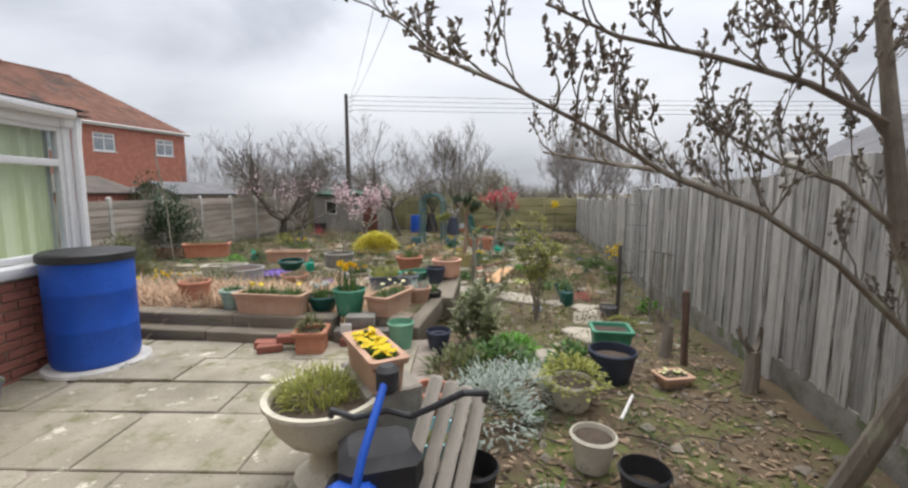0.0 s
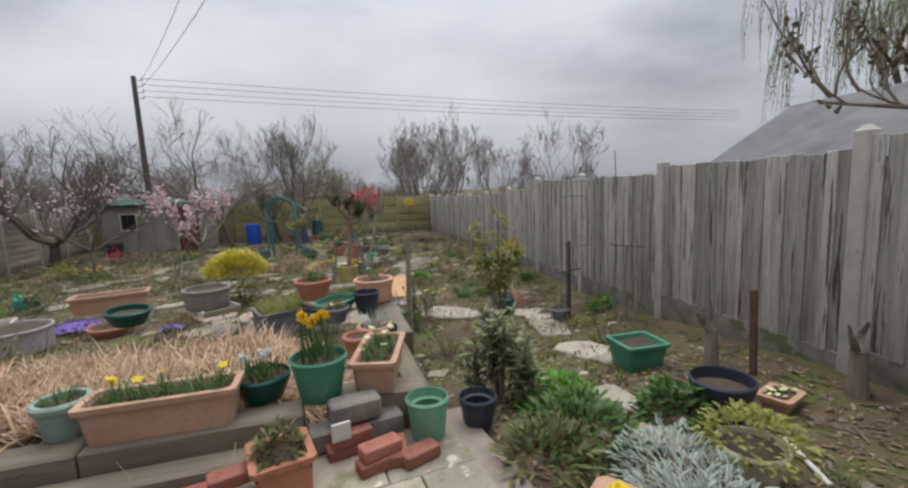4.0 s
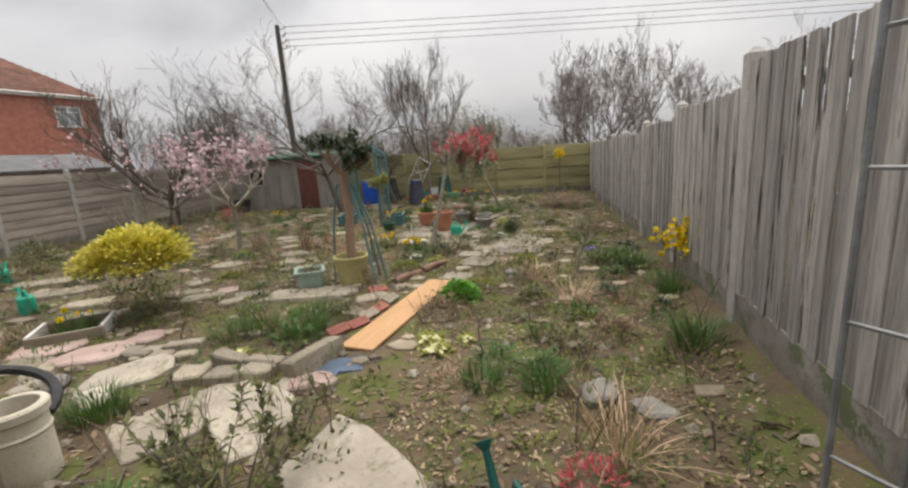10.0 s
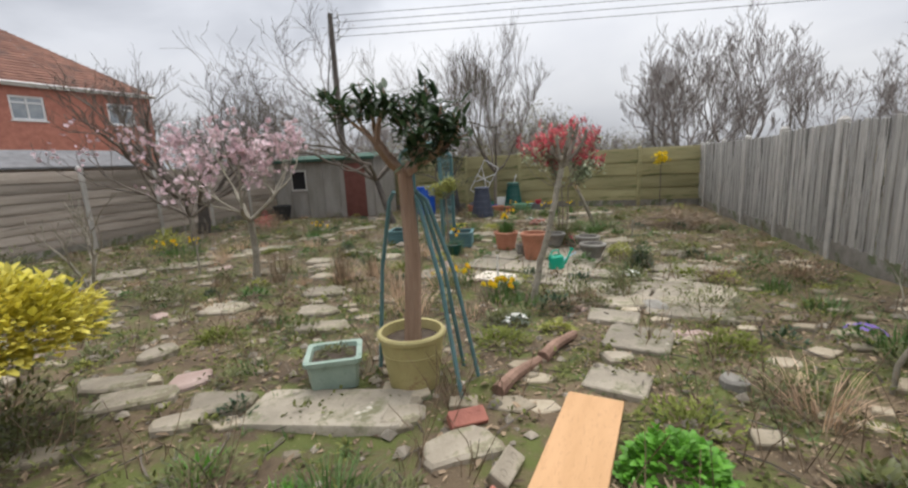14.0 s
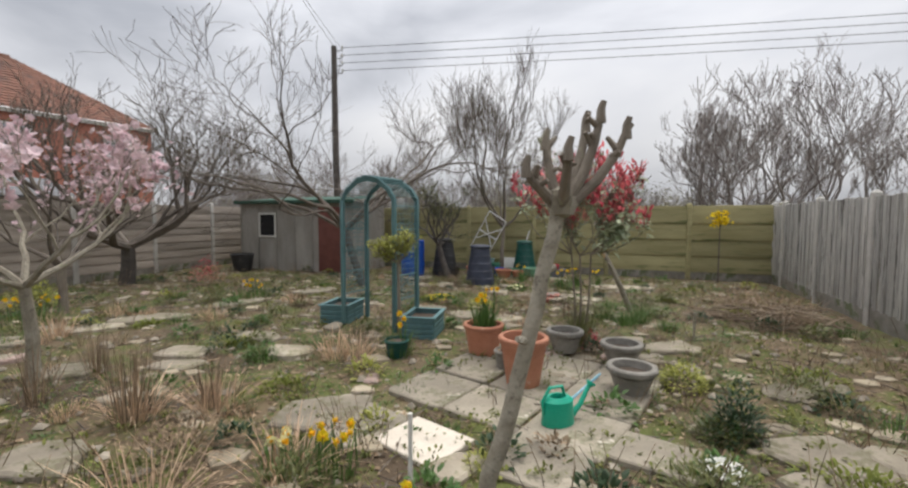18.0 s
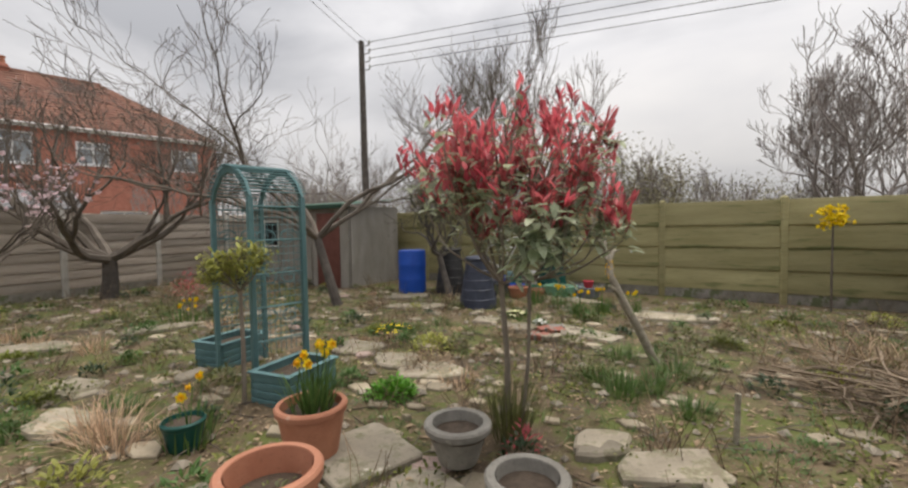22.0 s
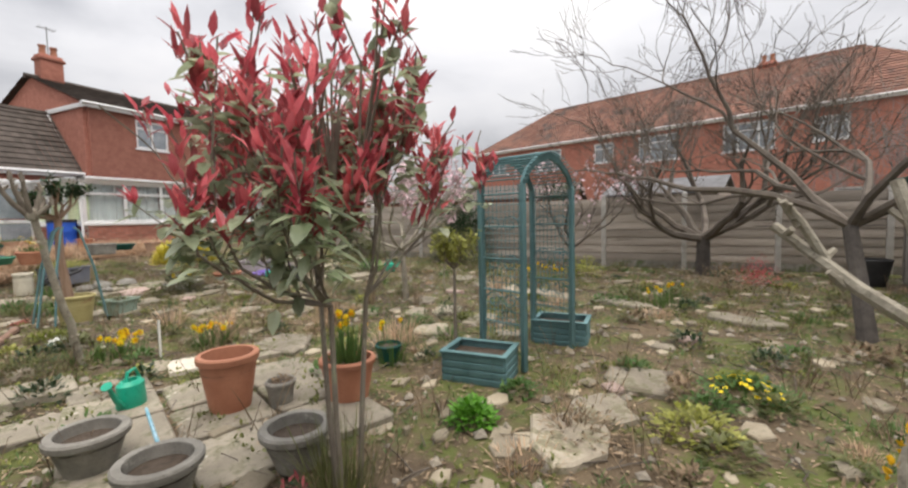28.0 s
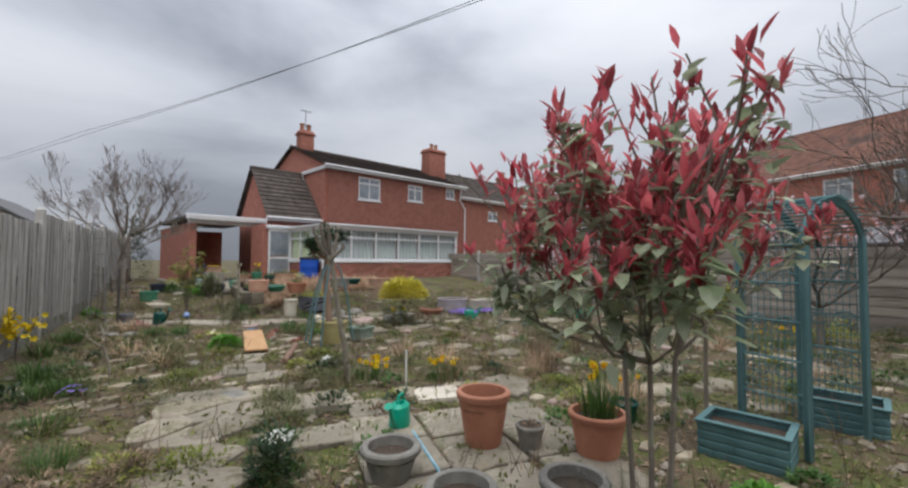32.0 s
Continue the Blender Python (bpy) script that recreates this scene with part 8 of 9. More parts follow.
trough("shallow black plastic crate on the soil", -0.42, 23.2, 0.46, 0.32, 0.17, BLACKP, soil_z(-0.42, 23.2), -0.2, name="plastic_crate", flare=1.08)


def leaning_panel(x, y):
    t = thing("leaning_board", "dirty white board leaning on the back fence", "board", (x, y, soil_z(x, y)))
    mb = MB()
    mb.bbox((0, 0, 0.2), (0.5, 0.02, 0.42), 0.004, rx=-0.35)
    part("board", mb, WHITE, t)


leaning_panel(-0.1, 23.85)


def basket(x, y, rz):
    """An open lattice tray: rim, floor and uprights."""
    t = thing("lattice_tray", "pale cyan plastic lattice tray on the soil", "tray", (x, y, soil_z(x, y)), rz)
    mb = MB()
    mb.bbox((0, 0, 0.012), (0.46, 0.3, 0.02), 0.005)
    part("base", mb, CYANP, t)
    for z in (0.17,):
        for c, s in (((0, 0.15, z), (0.5, 0.02, 0.03)), ((0, -0.15, z), (0.5, 0.02, 0.03)), ((0.24, 0, z), (0.02, 0.28, 0.03)), ((-0.24, 0, z), (0.02, 0.28, 0.03))):
            mb = MB()
            mb.bbox(c, s, 0.005)
            part("rim", mb, CYANP, t)
    for i in range(7):
        for yy in (-0.148, 0.148):
            mb = MB()
            mb.tube([(-0.22 + 0.073 * i, yy, 0.02), (-0.22 + 0.073 * (i + 0.6), yy, 0.16)], 0.007, n=5)
            part("bar", mb, CYANP, t)


basket(0.75, 22.95, 0.3)


# ---- shrubs and trees ----
def near_tree():
    t = thing("budding_fruit_tree", "bare fruit tree with swelling buds", "tree", (1.6, 2.29, soil_z(1.6, 2.29)))
    o = Vector((1.6, 2.29, soil_z(1.6, 2.29)))
    mb = MB()
    mb.tube([Vector(p) - o for p in ((1.58, 2.3, -0.2), (1.59, 2.22, 0), (1.72, 2.0, 0.81), (1.56, 2.04, 1.3), (1.48, 2.05, 1.73), (1.39, 2.06, 2.2))], 0.06, 0.022, n=9)
    part("trunk", mb, BARK, t)
    br, buds, tips = MB(), MB(), []
    mains = ([(1.70, 2.0, 0.8), (1.33, 2.05, 1.17), (0.99, 2.05, 1.39), (0.62, 2.02, 1.52), (0.28, 1.94, 1.69), (-0.04, 1.8, 1.81), (-0.36, 1.6, 1.88)],
             [(1.48, 2.05, 1.73), (1.12, 2.02, 1.88), (0.75, 2.02, 1.98), (0.35, 1.97, 2.04), (0.1, 1.95, 2.14)], [(0.99, 2.05, 1.39), (0.7, 2.3, 1.56), (0.45, 2.6, 1.63), (0.27, 2.84, 1.69)],
             [(1.39, 2.06, 2.2), (1.25, 1.95, 2.6), (1.1, 1.95, 3.0)], [(1.61, 2.03, 1.15), (1.72, 1.95, 1.5), (1.70, 1.8, 2.0), (1.6, 1.7, 2.6)], [(1.66, 2.05, 0.9), (1.76, 2.2, 1.35), (1.8, 2.3, 2.0)], [(1.5, 2.05, 1.65), (1.35, 2.2, 2.0), (1.05, 2.4, 2.4)], [(1.56, 2.04, 1.3), (1.35, 2.1, 1.5), (1.1, 2.15, 1.6), (0.85, 2.2, 1.75)])
    for m in mains:
        pts = [Vector(p) - o for p in m]
        br.tube(pts, 0.016, 0.005, n=7)
        for a, b in zip(pts[:-1], pts[1:]):
            for _ in range(3):
                p = a.lerp(b, U(0.1, 0.95))
                d = ((b - a).normalized() + dirn(U(0, 6.283), U(-0.1, 1.3)) * 0.9).normalized()
                limb(br, p, d, U(0.11, 0.2), 0.006, 3, tips, 0.25, 0.2, (2, 2), 0.72, 5, 0.003, 3, 0.6)
        tips.append((pts[-1], Vector((-1, 0, 0.3))))
    for p, d in tips:
        for k in range(3):
            q = p - d * 0.05 * k
            buds.leaf(q, dirn(U(0, 6.283), U(0.2, 1.2)), 0.03, 0.018)
            buds.tube([q, q + d * 0.02], 0.008, 0.004, n=5)
    part("crown", br, BARK, t, kind="stuff")
    part("bud_growth", buds, BARK, t, kind="stuff")


near_tree()


def leafy_shrub(name, label, x, y, h, stems, leafm, leafn, l, w, spread=0.9, depth=3, r=0.012, shrink=0.72, up=0.25, reach=9.0):
    t = thing(name, label, "shrub", (x, y, soil_z(x, y) - 0.02))
    st, tips = MB(), []
    for i in range(stems):
        az = 6.283 * i / stems + U(-0.3, 0.3)
        if reach < 1:
            az = math.pi + (az - math.pi) * 0.5
        b = Vector((0.05 * math.cos(az), 0.05 * math.sin(az), 0))
        limb(st, b, dirn(az, U(spread, 1.4)), h * 0.4, r, depth, tips, 0.2, up, (2, 3), shrink, 5, 0.003, 3, 0.55)
    if reach < 1:
        kept = [f for f in st.f if all(st.v[j][0] <= reach + 0.03 for j in f)]
        used = sorted({j for f in kept for j in f})
        place = {j: i for i, j in enumerate(used)}
        st.v, st.f = [st.v[j] for j in used], [tuple(place[j] for j in f) for f in kept]
        st.mi = [0] * len(st.f)
    part("woody_frame", st, BARK, t, kind="stuff")
    lf = MB()
    for p, d in tips:
        for _ in range(leafn):
            q = p - d * U(0, 0.3)
            if q.x > reach:
                continue
            lf.leaf(q, d * 0.5 + dirn(U(0, 6.283), U(-0.4, 1.0)), l * U(0.6, 1.2), w * U(0.7, 1.2))
    part("foliage", lf, leafm, t, kind="stuff")
    return t




def lime_sapling():
    """A spreading upright shrub: bare below, leafy sprays above."""
    x, y = 0.88, 6.36
    t = thing("leafy_shrub", "upright spreading shrub with fresh lime green leaves", "shrub", (x, y, soil_z(x, y) - 0.02))
    st, lf = MB(), MB()
    for k, (ex, ey, h) in enumerate(((0.02, 0.03, 1.62), (-0.22, 0.1, 1.45), (0.2, -0.05, 1.36), (-0.05, -0.05, 1.2), (0.14, 0.22, 1.12), (-0.34, 0.02, 1.22), (-0.2, 0.26, 1.02), (0.28, 0.1, 1.1))):
        pts = [Vector((ex * u ** 1.4 + 0.012 * math.sin(5 * u + k), ey * u ** 1.4, h * u * (1.08 - 0.08 * u))) for u in (0, 0.25, 0.5, 0.75, 1)]
        st.tube(pts, 0.011, 0.004, n=6)
        for _ in range(15):
            u = U(0.46, 1.0)
            a = pts[int(u * 3.99)].lerp(pts[int(u * 3.99) + 1], u * 3.99 % 1)
            d = dirn(U(0, 6.283), U(-0.3, 0.6))
            e = a + d * U(0.07, 0.17)
            st.tube([a, a.lerp(e, 0.5) + Vector((0, 0, 0.015)), e], 0.004, 0.002, n=4, cap=False)
            for _ in range(12):
                q = a.lerp(e, U(0.1, 1.1))
                lf.leaf(q, d * 0.6 + dirn(U(0, 6.283), U(-0.5, 0.7)), U(0.045, 0.085), U(0.02, 0.034))
    for _ in range(70):
        p = Vector((U(-0.05, 0.06), U(-0.05, 0.06), U(0.25, 0.75)))
        lf.leaf(p, dirn(U(0, 6.283), U(-0.3, 0.8)), U(0.035, 0.06), U(0.015, 0.026))
    part("woody_frame", st, BARK, t, kind="stuff")
    part("foliage", lf, L_LIME, t, kind="stuff")


lime_sapling()
leafy_shrub("glossy_shrub", "small glossy evergreen shrub by the slabs", 0.30, 7.75, 0.75, 6, L_OLIVE, 14, 0.06, 0.024, 0.75, 2, 0.008)
leafy_shrub("rhododendron", "spreading rhododendron with long pale leaves", -0.02, 4.68, 0.66, 6, leafmat("variegated_leaf", (0.16, 0.19, 0.085), (0.34, 0.35, 0.20), 0.35, 0.45), 10, 0.13, 0.034, 0.75, 3, 0.02)
leafy_shrub("bed_shrub", "sparse shrub with young green leaves", 0.55, 8.3, 0.5, 3, L_OLIVE, 5, 0.05, 0.02, 0.8, 2, 0.007)
bare_tree("cut_tree", "slender cut tree stem with a pale mossy base", -0.01, 7.2, 1.45, 0.035, 1, PALEBARK, (0.0, -0.05), 1.2, forks=3, shrink=0.7, category="tree")
for _x, _y, _h in ((1.95, 8.2, 0.5), (1.5, 9.3, 0.55), (2.2, 9.0, 0.4), (2.6, 8.1, 0.35), (1.9, 9.9, 0.4), (2.6, 10.9, 0.35), (2.3, 12.2, 0.4)):
    bare_tree("dead_perennial", "thin bare perennial stems in the soil", _x, _y, _h, 0.006, 1, TWIG, (U(-0.2, 0.2), U(-0.2, 0.2)), _h * 0.6, forks=2, shrink=0.7, minr=0.002, category="plant")
bare_tree("espalier", "pale espaliered sapling by the fence", 2.75, 11.6, 1.0, 0.015, 2, PALEBARK, (0.15, -0.1), 0.45, forks=3, shrink=0.8, spread=0.2, minr=0.004, kink=0.3)
bare_tree("bare_sapling", "pale forked bare sapling", -3.44, 12.27, 1.5, 0.032, 3, PALEBARK, (-0.15, 0.0), 0.5, forks=3, shrink=0.72, spread=0.8)
bare_tree("bare_sapling", "thin bare sapling by the path", -4.6, 14.9, 1.3, 0.015, 2, PALEBARK, (0.05, 0.0), 0.5, forks=2, shrink=0.72, spread=0.9)
bare_tree("pink_magnolia", "magnolia tree covered in pale pink blossom", -3.45, 14.7, 2.75, 0.05, 4, PALEBARK, (0.05, -0.05), 0.95, blossom=P_PINK, blossomn=3, blossomr=0.055, forks=5, spread=0.3, shrink=0.72, angle=0.8, split=(2, 3))
bare_tree("blossom_tree", "small tree in pale blossom near the fence", -6.4, 17.0, 3.3, 0.06, 4, BARK, (0, 0), 0.8, blossom=P_PINK, blossomn=1, blossomr=0.05, forks=5, spread=0.5, shrink=0.72, twigm=TWIG)
bare_tree("apple_tree", "spreading bare apple tree", -8.3, 19.6, 4.8, 0.15, 5, BARK_D, (0.1, 0), 0.9, forks=7, spread=0.2, shrink=0.72, angle=0.8, kink=0.3, up=0.14, split=(2, 4), twigm=TWIG, minr=0.005)
bare_tree("bare_plum_tree", "wide-spreading bare tree beside the shed", -3.1, 20.7, 6.3, 0.085, 5, BARK_D, (-0.3, -0.05), 1.3, forks=7, spread=0.25, shrink=0.74, angle=0.85, minr=0.004, kink=0.32, up=0.05, split=(2, 4), twigm=TWIG)
bare_tree("twisted_tree", "twisted leaning bare tree behind the bins", -1.5, 22.2, 2.6, 0.07, 5, BARK_D, (-0.35, 0.15), 0.9, forks=5, spread=0.3, shrink=0.72, angle=0.9, kink=0.35, leaf=L_OLIVE, leafn=5, leafl=0.06, leafw=0.02)
bare_tree("tall_bare_tree", "tall broom-like bare tree by the back fence", -0.35, 23.5, 5.2, 0.055, 5, BARK, (0.02, 0.05), 1.3, forks=7, spread=0.7, shrink=0.74, angle=0.5, minr=0.004, up=0.16, split=(2, 4), twigm=TWIG)
bare_tree("yellow_forsythia", "young forsythia in yellow bloom by the fence", 3.55, 10.7, 0.85, 0.01, 2, TWIG, (0, 0), 0.35, forks=4, spread=0.5, blossom=P_YELLOW, blossomn=5, blossomr=0.04, category="shrub", shrink=0.7)
bare_tree("yellow_forsythia", "tall forsythia with yellow bloom at the top", 4.7, 22.9, 1.9, 0.015, 2, TWIG, (0, 0), 1.5, forks=5, spread=0.5, blossom=P_YELLOW, blossomn=5, blossomr=0.045, category="shrub", shrink=0.6)
clump("side_conifer", "dark green rounded conifer by the side fence", -9.1, 13.28, "mound", L_DARK, r=0.95, h=2.1, n=4600, l=0.14, w=0.03, fill=0.5)
clump("side_shrub", "large olive green shrub", -8.3, 10.3, "mound", L_OLIVE, r=0.75, h=0.95, n=3600, l=0.1, w=0.018, fill=0.6)
clump("side_shrub", "olive green mixed shrub", -7.6, 14.41, "mound", L_OLIVE, r=0.5, h=0.55, n=800, l=0.08, w=0.02, fill=0.6)
clump("side_conifer", "dark conifers beyond the side fence", -11.5, 15.75, "mound", L_DARK, r=1.0, h=2.7, n=2200, l=0.2, w=0.04, fill=0.5)


def willow():
    x, y = 10.3, 6.5
    t = thing("weeping_willow", "weeping willow with pale spring strands", "tree", (x, y, -0.4))
    mb, tips = MB(), []
    mb.tube([(0, 0, 0), (-0.1, 0, 1.4), (0.0, 0, 2.4)], 0.2, 0.13, n=8)
    part("trunk", mb, BARK_D, t)
    br = MB()
    for i in range(6):
        limb(br, Vector((0, 0, 2.3)), dirn(1.05 * i + U(-0.3, 0.3), U(0.6, 1.1)), 1.7, 0.08, 3, tips, 0.2, 0.15, (2, 3), 0.72, 6, 0.012, 4, 0.6)
    part("crown", br, BARK_D, t, kind="stuff")
    lf = MB()
    for p, d in tips:
        for _ in range(7):
            a = p + Vector((U(-0.3, 0.3), U(-0.3, 0.3), U(-0.1, 0.1)))
            l = U(0.8, 1.9)
            e = a + Vector((d.x * 0.3 + U(-0.1, 0.1), d.y * 0.3 + U(-0.1, 0.1), -l))
            lf.tube([a, a.lerp(e, 0.5) + Vector((d.x, d.y, 0)) * 0.1, e], 0.006, 0.003, n=3, cap=False)
            for k in range(9):
                q = a.lerp(e, k / 9)
                lf.leaf(q, dirn(U(0, 6.283), U(-1.2, -0.3)), 0.10, 0.018)
    part("hanging_foliage", lf, L_WILLOW, t, kind="stuff")


willow()

# ---- the tree line beyond the fences ----
# Paler twig tone with the haze of distance put into its colour.
HAZED_TWIG = mat("hazed_far_twig", (0.20, 0.175, 0.165), (0.29, 0.26, 0.245), scale=2, rough=0.95, bump=0, island=0.2)
_r = random.Random(11)
_vars = [bare_tree("far_tree", "bare tree in the distance, greyed by painted haze", 9.0 + 7 * i, 34.0 + i, 6.6 + i * 0.6, 0.12, 6, HAZED_TWIG, (0, 0), 1.0, z=-0.8, forks=5 + i % 2, spread=0.35, shrink=0.71, angle=0.65, minr=0.009, up=0.16, kink=0.3) for i in range(3)]
for _x, _y, _v, _s in ((-3, 36, 0, 0.75), (2, 40, 1, 0.8), (12, 36, 0, 0.75), (18, 34, 1, 0.65), (26, 36, 1, 0.8), (-9, 38, 1, 0.85), (-13, 33, 2, 0.85), (-17, 38, 0, 1.0), (-4.5, 29.5, 2, 0.7), (-11.5, 29, 0, 0.72), (-9.5, 24.5, 1, 0.62), (-14.5, 25.5, 2, 0.7), (7.3, 30.0, 1, 1.12), (9.6, 29.8, 2, 1.05), (8.4, 31.0, 0, 1.1)):
    _c = copy_thing(_vars[_v], Matrix.Translation((_x, _y, -0.8)) @ Matrix.Rotation(_r.uniform(0, 6), 4, "Z") @ Matrix.Scale(_s * 0.84, 4))
for _x, _y, _h in ((0.6, -7.5, 6.8),):
    bare_tree("roadside_tree", "round-headed bare tree behind the garage", _x, _y, 6.5, 0.12, 5, HAZED_TWIG, (0, 0), 2.0, z=-0.1, forks=8, spread=0.2, shrink=0.68, angle=0.7, minr=0.008, up=0.12, split=(2, 4))
clump("dark_conifer", "dark ivy-clad conifer by the garage", 0.55, -4.5, "mound", L_DARK, r=0.6, h=3.0, n=1300, l=0.16, w=0.04, fill=0.5, z=-0.1)
L_HEDGE = leafmat("hedge_leaf", (0.19, 0.175, 0.105), (0.29, 0.27, 0.17), 0.4, 0.95)


def hedge_bush(label, x, y, r, h, n):
    """A rounded thicket: a few stems, many twigs and sparse small leaves."""
    t = thing("hedge_bush", label, "bush", (x, y, -0.8))
    st, tips = MB(), []
    for i in range(11):
        limb(st, Vector((U(-0.5, 0.5), U(-0.5, 0.5), 0)), dirn(U(0, 6.283), U(0.5, 1.4)), h * 0.27, 0.05, 5, tips, 0.25, 0.2, (2, 3), 0.72, 4, 0.008, 3, 0.6)
    part("woody_frame", st, HAZED_TWIG, t, kind="stuff")
    mb = MB()
    for _ in range(n):
        az, u = U(0, 6.283), U(0.0, 1)
        el = math.asin(u)
        k = 0.82 * U(0.35, 1.0) * (1 + 0.25 * noise.noise(Vector((math.cos(az) * 1.7 + x, math.sin(az) * 1.7, u * 2))))
        p = Vector((r * k * math.cos(az) * math.cos(el), r * k * math.sin(az) * math.cos(el), h * k * math.sin(el)))
        d, s = dirn(U(0, 6.283), U(-0.5, 1.3)) * U(0.06, 0.17), dirn(U(0, 6.283), U(-1, 1)) * U(0.008, 0.025)
        mb.add([p, p + d * 0.5 + s, p + d, p + d * 0.5 - s], [(0, 1, 2, 3)])
    part("foliage", mb, L_HEDGE, t, kind="stuff")
    return t


_h1 = hedge_bush("dense olive grey thicket beyond the fence", -6.5, 31.5, 3.2, 4.6, 15000)
_h2 = hedge_bush("brown bare thicket beyond the fence", -10.4, 27.2, 2.4, 3.9, 8000)
for _x, _y, _s, _h in ((-1.5, 32, 0.95, 0), (0.8, 29.6, 1.18, 0), (2.6, 30.2, 1.0, 0), (4.3, 28.2, 0.85, 1), (6.0, 31, 0.8, 0), (9.5, 32, 0.66, 0), (12.5, 29, 0.62, 1), (16, 27, 0.66, 0), (21, 30, 0.8, 0), (-12, 34, 1.0, 0), (-17.5, 37, 1.2, 0), (27, 25, 1.0, 1), (-0.9, 27.0, 0.7, 1), (-3.6, 27.6, 0.75, 0), (9.8, 25, 0.55, 0), (12, 20.5, 0.55, 1), (18, 21, 0.7, 0), (-14.5, 29, 0.9, 1), (7.6, 28, 0.6, 1)):
    copy_thing((_h1, _h2)[_h], Matrix.Translation((_x, _y, -0.8)) @ Matrix.Rotation(_r.uniform(0, 6), 4, "Z") @ Matrix.Scale(_s, 4))


# ---- litter, stones and weeds ----
def over_bed():
    while True:
        x, y = U(-9.3, 5.6), U(4.3, 23.0)
        if x > fx_right(y) - 0.15 or (x < -1.0 and y < 6.9) or (abs(x - 0.72 - 0.3 * (y - 10.4)) < 0.25 and 9.4 < y < 11.4):
            continue
        return x, y


def start_bed():
    x = U(-0.5, 2.2)
    y = U(0.3, 4.6)
    return (x, y) if x < fx_right(y) - 0.15 else (0.3, 3.0)


def litter():
    mb = MB()
    for k in range(34000):
        x, y = over_bed() if k > 4000 else start_bed()
        p = Vector((x, y, soil_z(x, y) + 0.006))
        mb.leaf(p, dirn(U(0, 6.283), U(-0.1, 0.5)), U(0.025, 0.085), U(0.008, 0.035), fold=U(0, 0.4))
    solo("leaf_litter", mb, L_DEAD, "brown dead leaves scattered over the soil", "litter", kind="stuff", smooth=None)
    mb = MB()
    for k in range(4200):
        x, y = over_bed() if k > 400 else start_bed()
        z, a, l = soil_z(x, y) + 0.008, U(0, 6.283), U(0.06, 0.35)
        mb.tube([(x, y, z), (x + l * 0.5 * math.cos(a), y + l * 0.5 * math.sin(a), z + 0.015), (x + l * math.cos(a + U(-0.3, 0.3)), y + l * math.sin(a), z + U(0, 0.04))], U(0.002, 0.006), n=3, cap=False)
    solo("fallen_twigs", mb, TWIG, "thin grey twigs on the soil", "twigs", kind="stuff", smooth=None)


def pebbles():
    mb = MB()
    for k in range(9500):
        x, y = over_bed() if k > 500 else start_bed()
        s = 0.008 + 0.055 * U(0, 1) ** 4
        z = soil_z(x, y) + s * 0.2
        a = U(0, 6.283)
        ca, sa = math.cos(a) * s, math.sin(a) * s
        q, h = U(0.6, 1), U(0.4, 0.8) * s
        vs = [(x + ca, y + sa, z), (x - sa * q, y + ca * q, z), (x - ca, y - sa, z), (x + sa * q, y - ca * q, z), (x + ca * 0.4, y + sa * 0.3, z + h), (x - ca * 0.5, y - sa * 0.3, z + h * 0.9)]
        mb.add(vs, [(0, 1, 4), (1, 5, 4), (1, 2, 5), (2, 3, 5), (3, 4, 5), (3, 0, 4)])
    solo("small_stones", mb, mat("small_stone", (0.17, 0.145, 0.11), (0.36, 0.32, 0.26), scale=3, rough=0.9, bump=0.3, island=0.3), "small pale stones and clods on the soil", "stones", kind="stuff", smooth=None)


def weeds():
    mb = MB()
    for k in range(15000):
        x, y = over_bed() if k > 900 else start_bed()
        if noise.noise(Vector((x * 0.9, y * 0.9, 21))) < 0.0:
            continue
        z = soil_z(x, y)
        for _ in range(6):
            mb.blade((x + U(-0.02, 0.02), y + U(-0.02, 0.02), z), dirn(U(0, 6.283), U(0.4, 1.4)), U(0.03, 0.10), 0.006, U(0.2, 1), 2)
    solo("weeds", mb, L_GRASS, "thin green weeds and grass over the beds", "weeds", kind="stuff", smooth=None)
    mb = MB()
    for k in range(4200):
        x, y = over_bed()
        if noise.noise(Vector((x * 0.6, y * 0.6, 41))) < -0.08:
            continue
        mound(mb, x, y, soil_z(x, y), U(0.04, 0.14), U(0.03, 0.09), 14, U(0.03, 0.05), 0.02)
    solo("groundcover", mb, leafmat("cover_leaf", (0.10, 0.115, 0.03), (0.19, 0.20, 0.06), 0.5, 0.9), "low olive groundcover between the stones", "groundcover", kind="stuff", smooth=None)


def fine_litter():
    """Smaller crumbs, chips and leaf bits beside the trodden line."""
    mb = MB()
    for k in range(27000):
        if k < 9000:
            y = U(6.4, 13.5)
            x = U(0.9, fx_right(y) - 0.15)
        else:
            x, y = U(-2.2, 4.6), U(12.0, 22.8)
            if x > fx_right(y) - 0.15:
                continue
        p = Vector((x, y, soil_z(x, y) + 0.004))
        mb.leaf(p, dirn(U(0, 6.283), U(-0.1, 0.7)), U(0.012, 0.05), U(0.006, 0.022), fold=U(0, 0.5))
    solo("soil_crumbs", mb, leafmat("crumb", (0.13, 0.092, 0.055), (0.36, 0.28, 0.185), 0.6, 0.95, 0.0), "fine dead leaf bits and soil crumbs", "litter", kind="stuff", smooth=None)


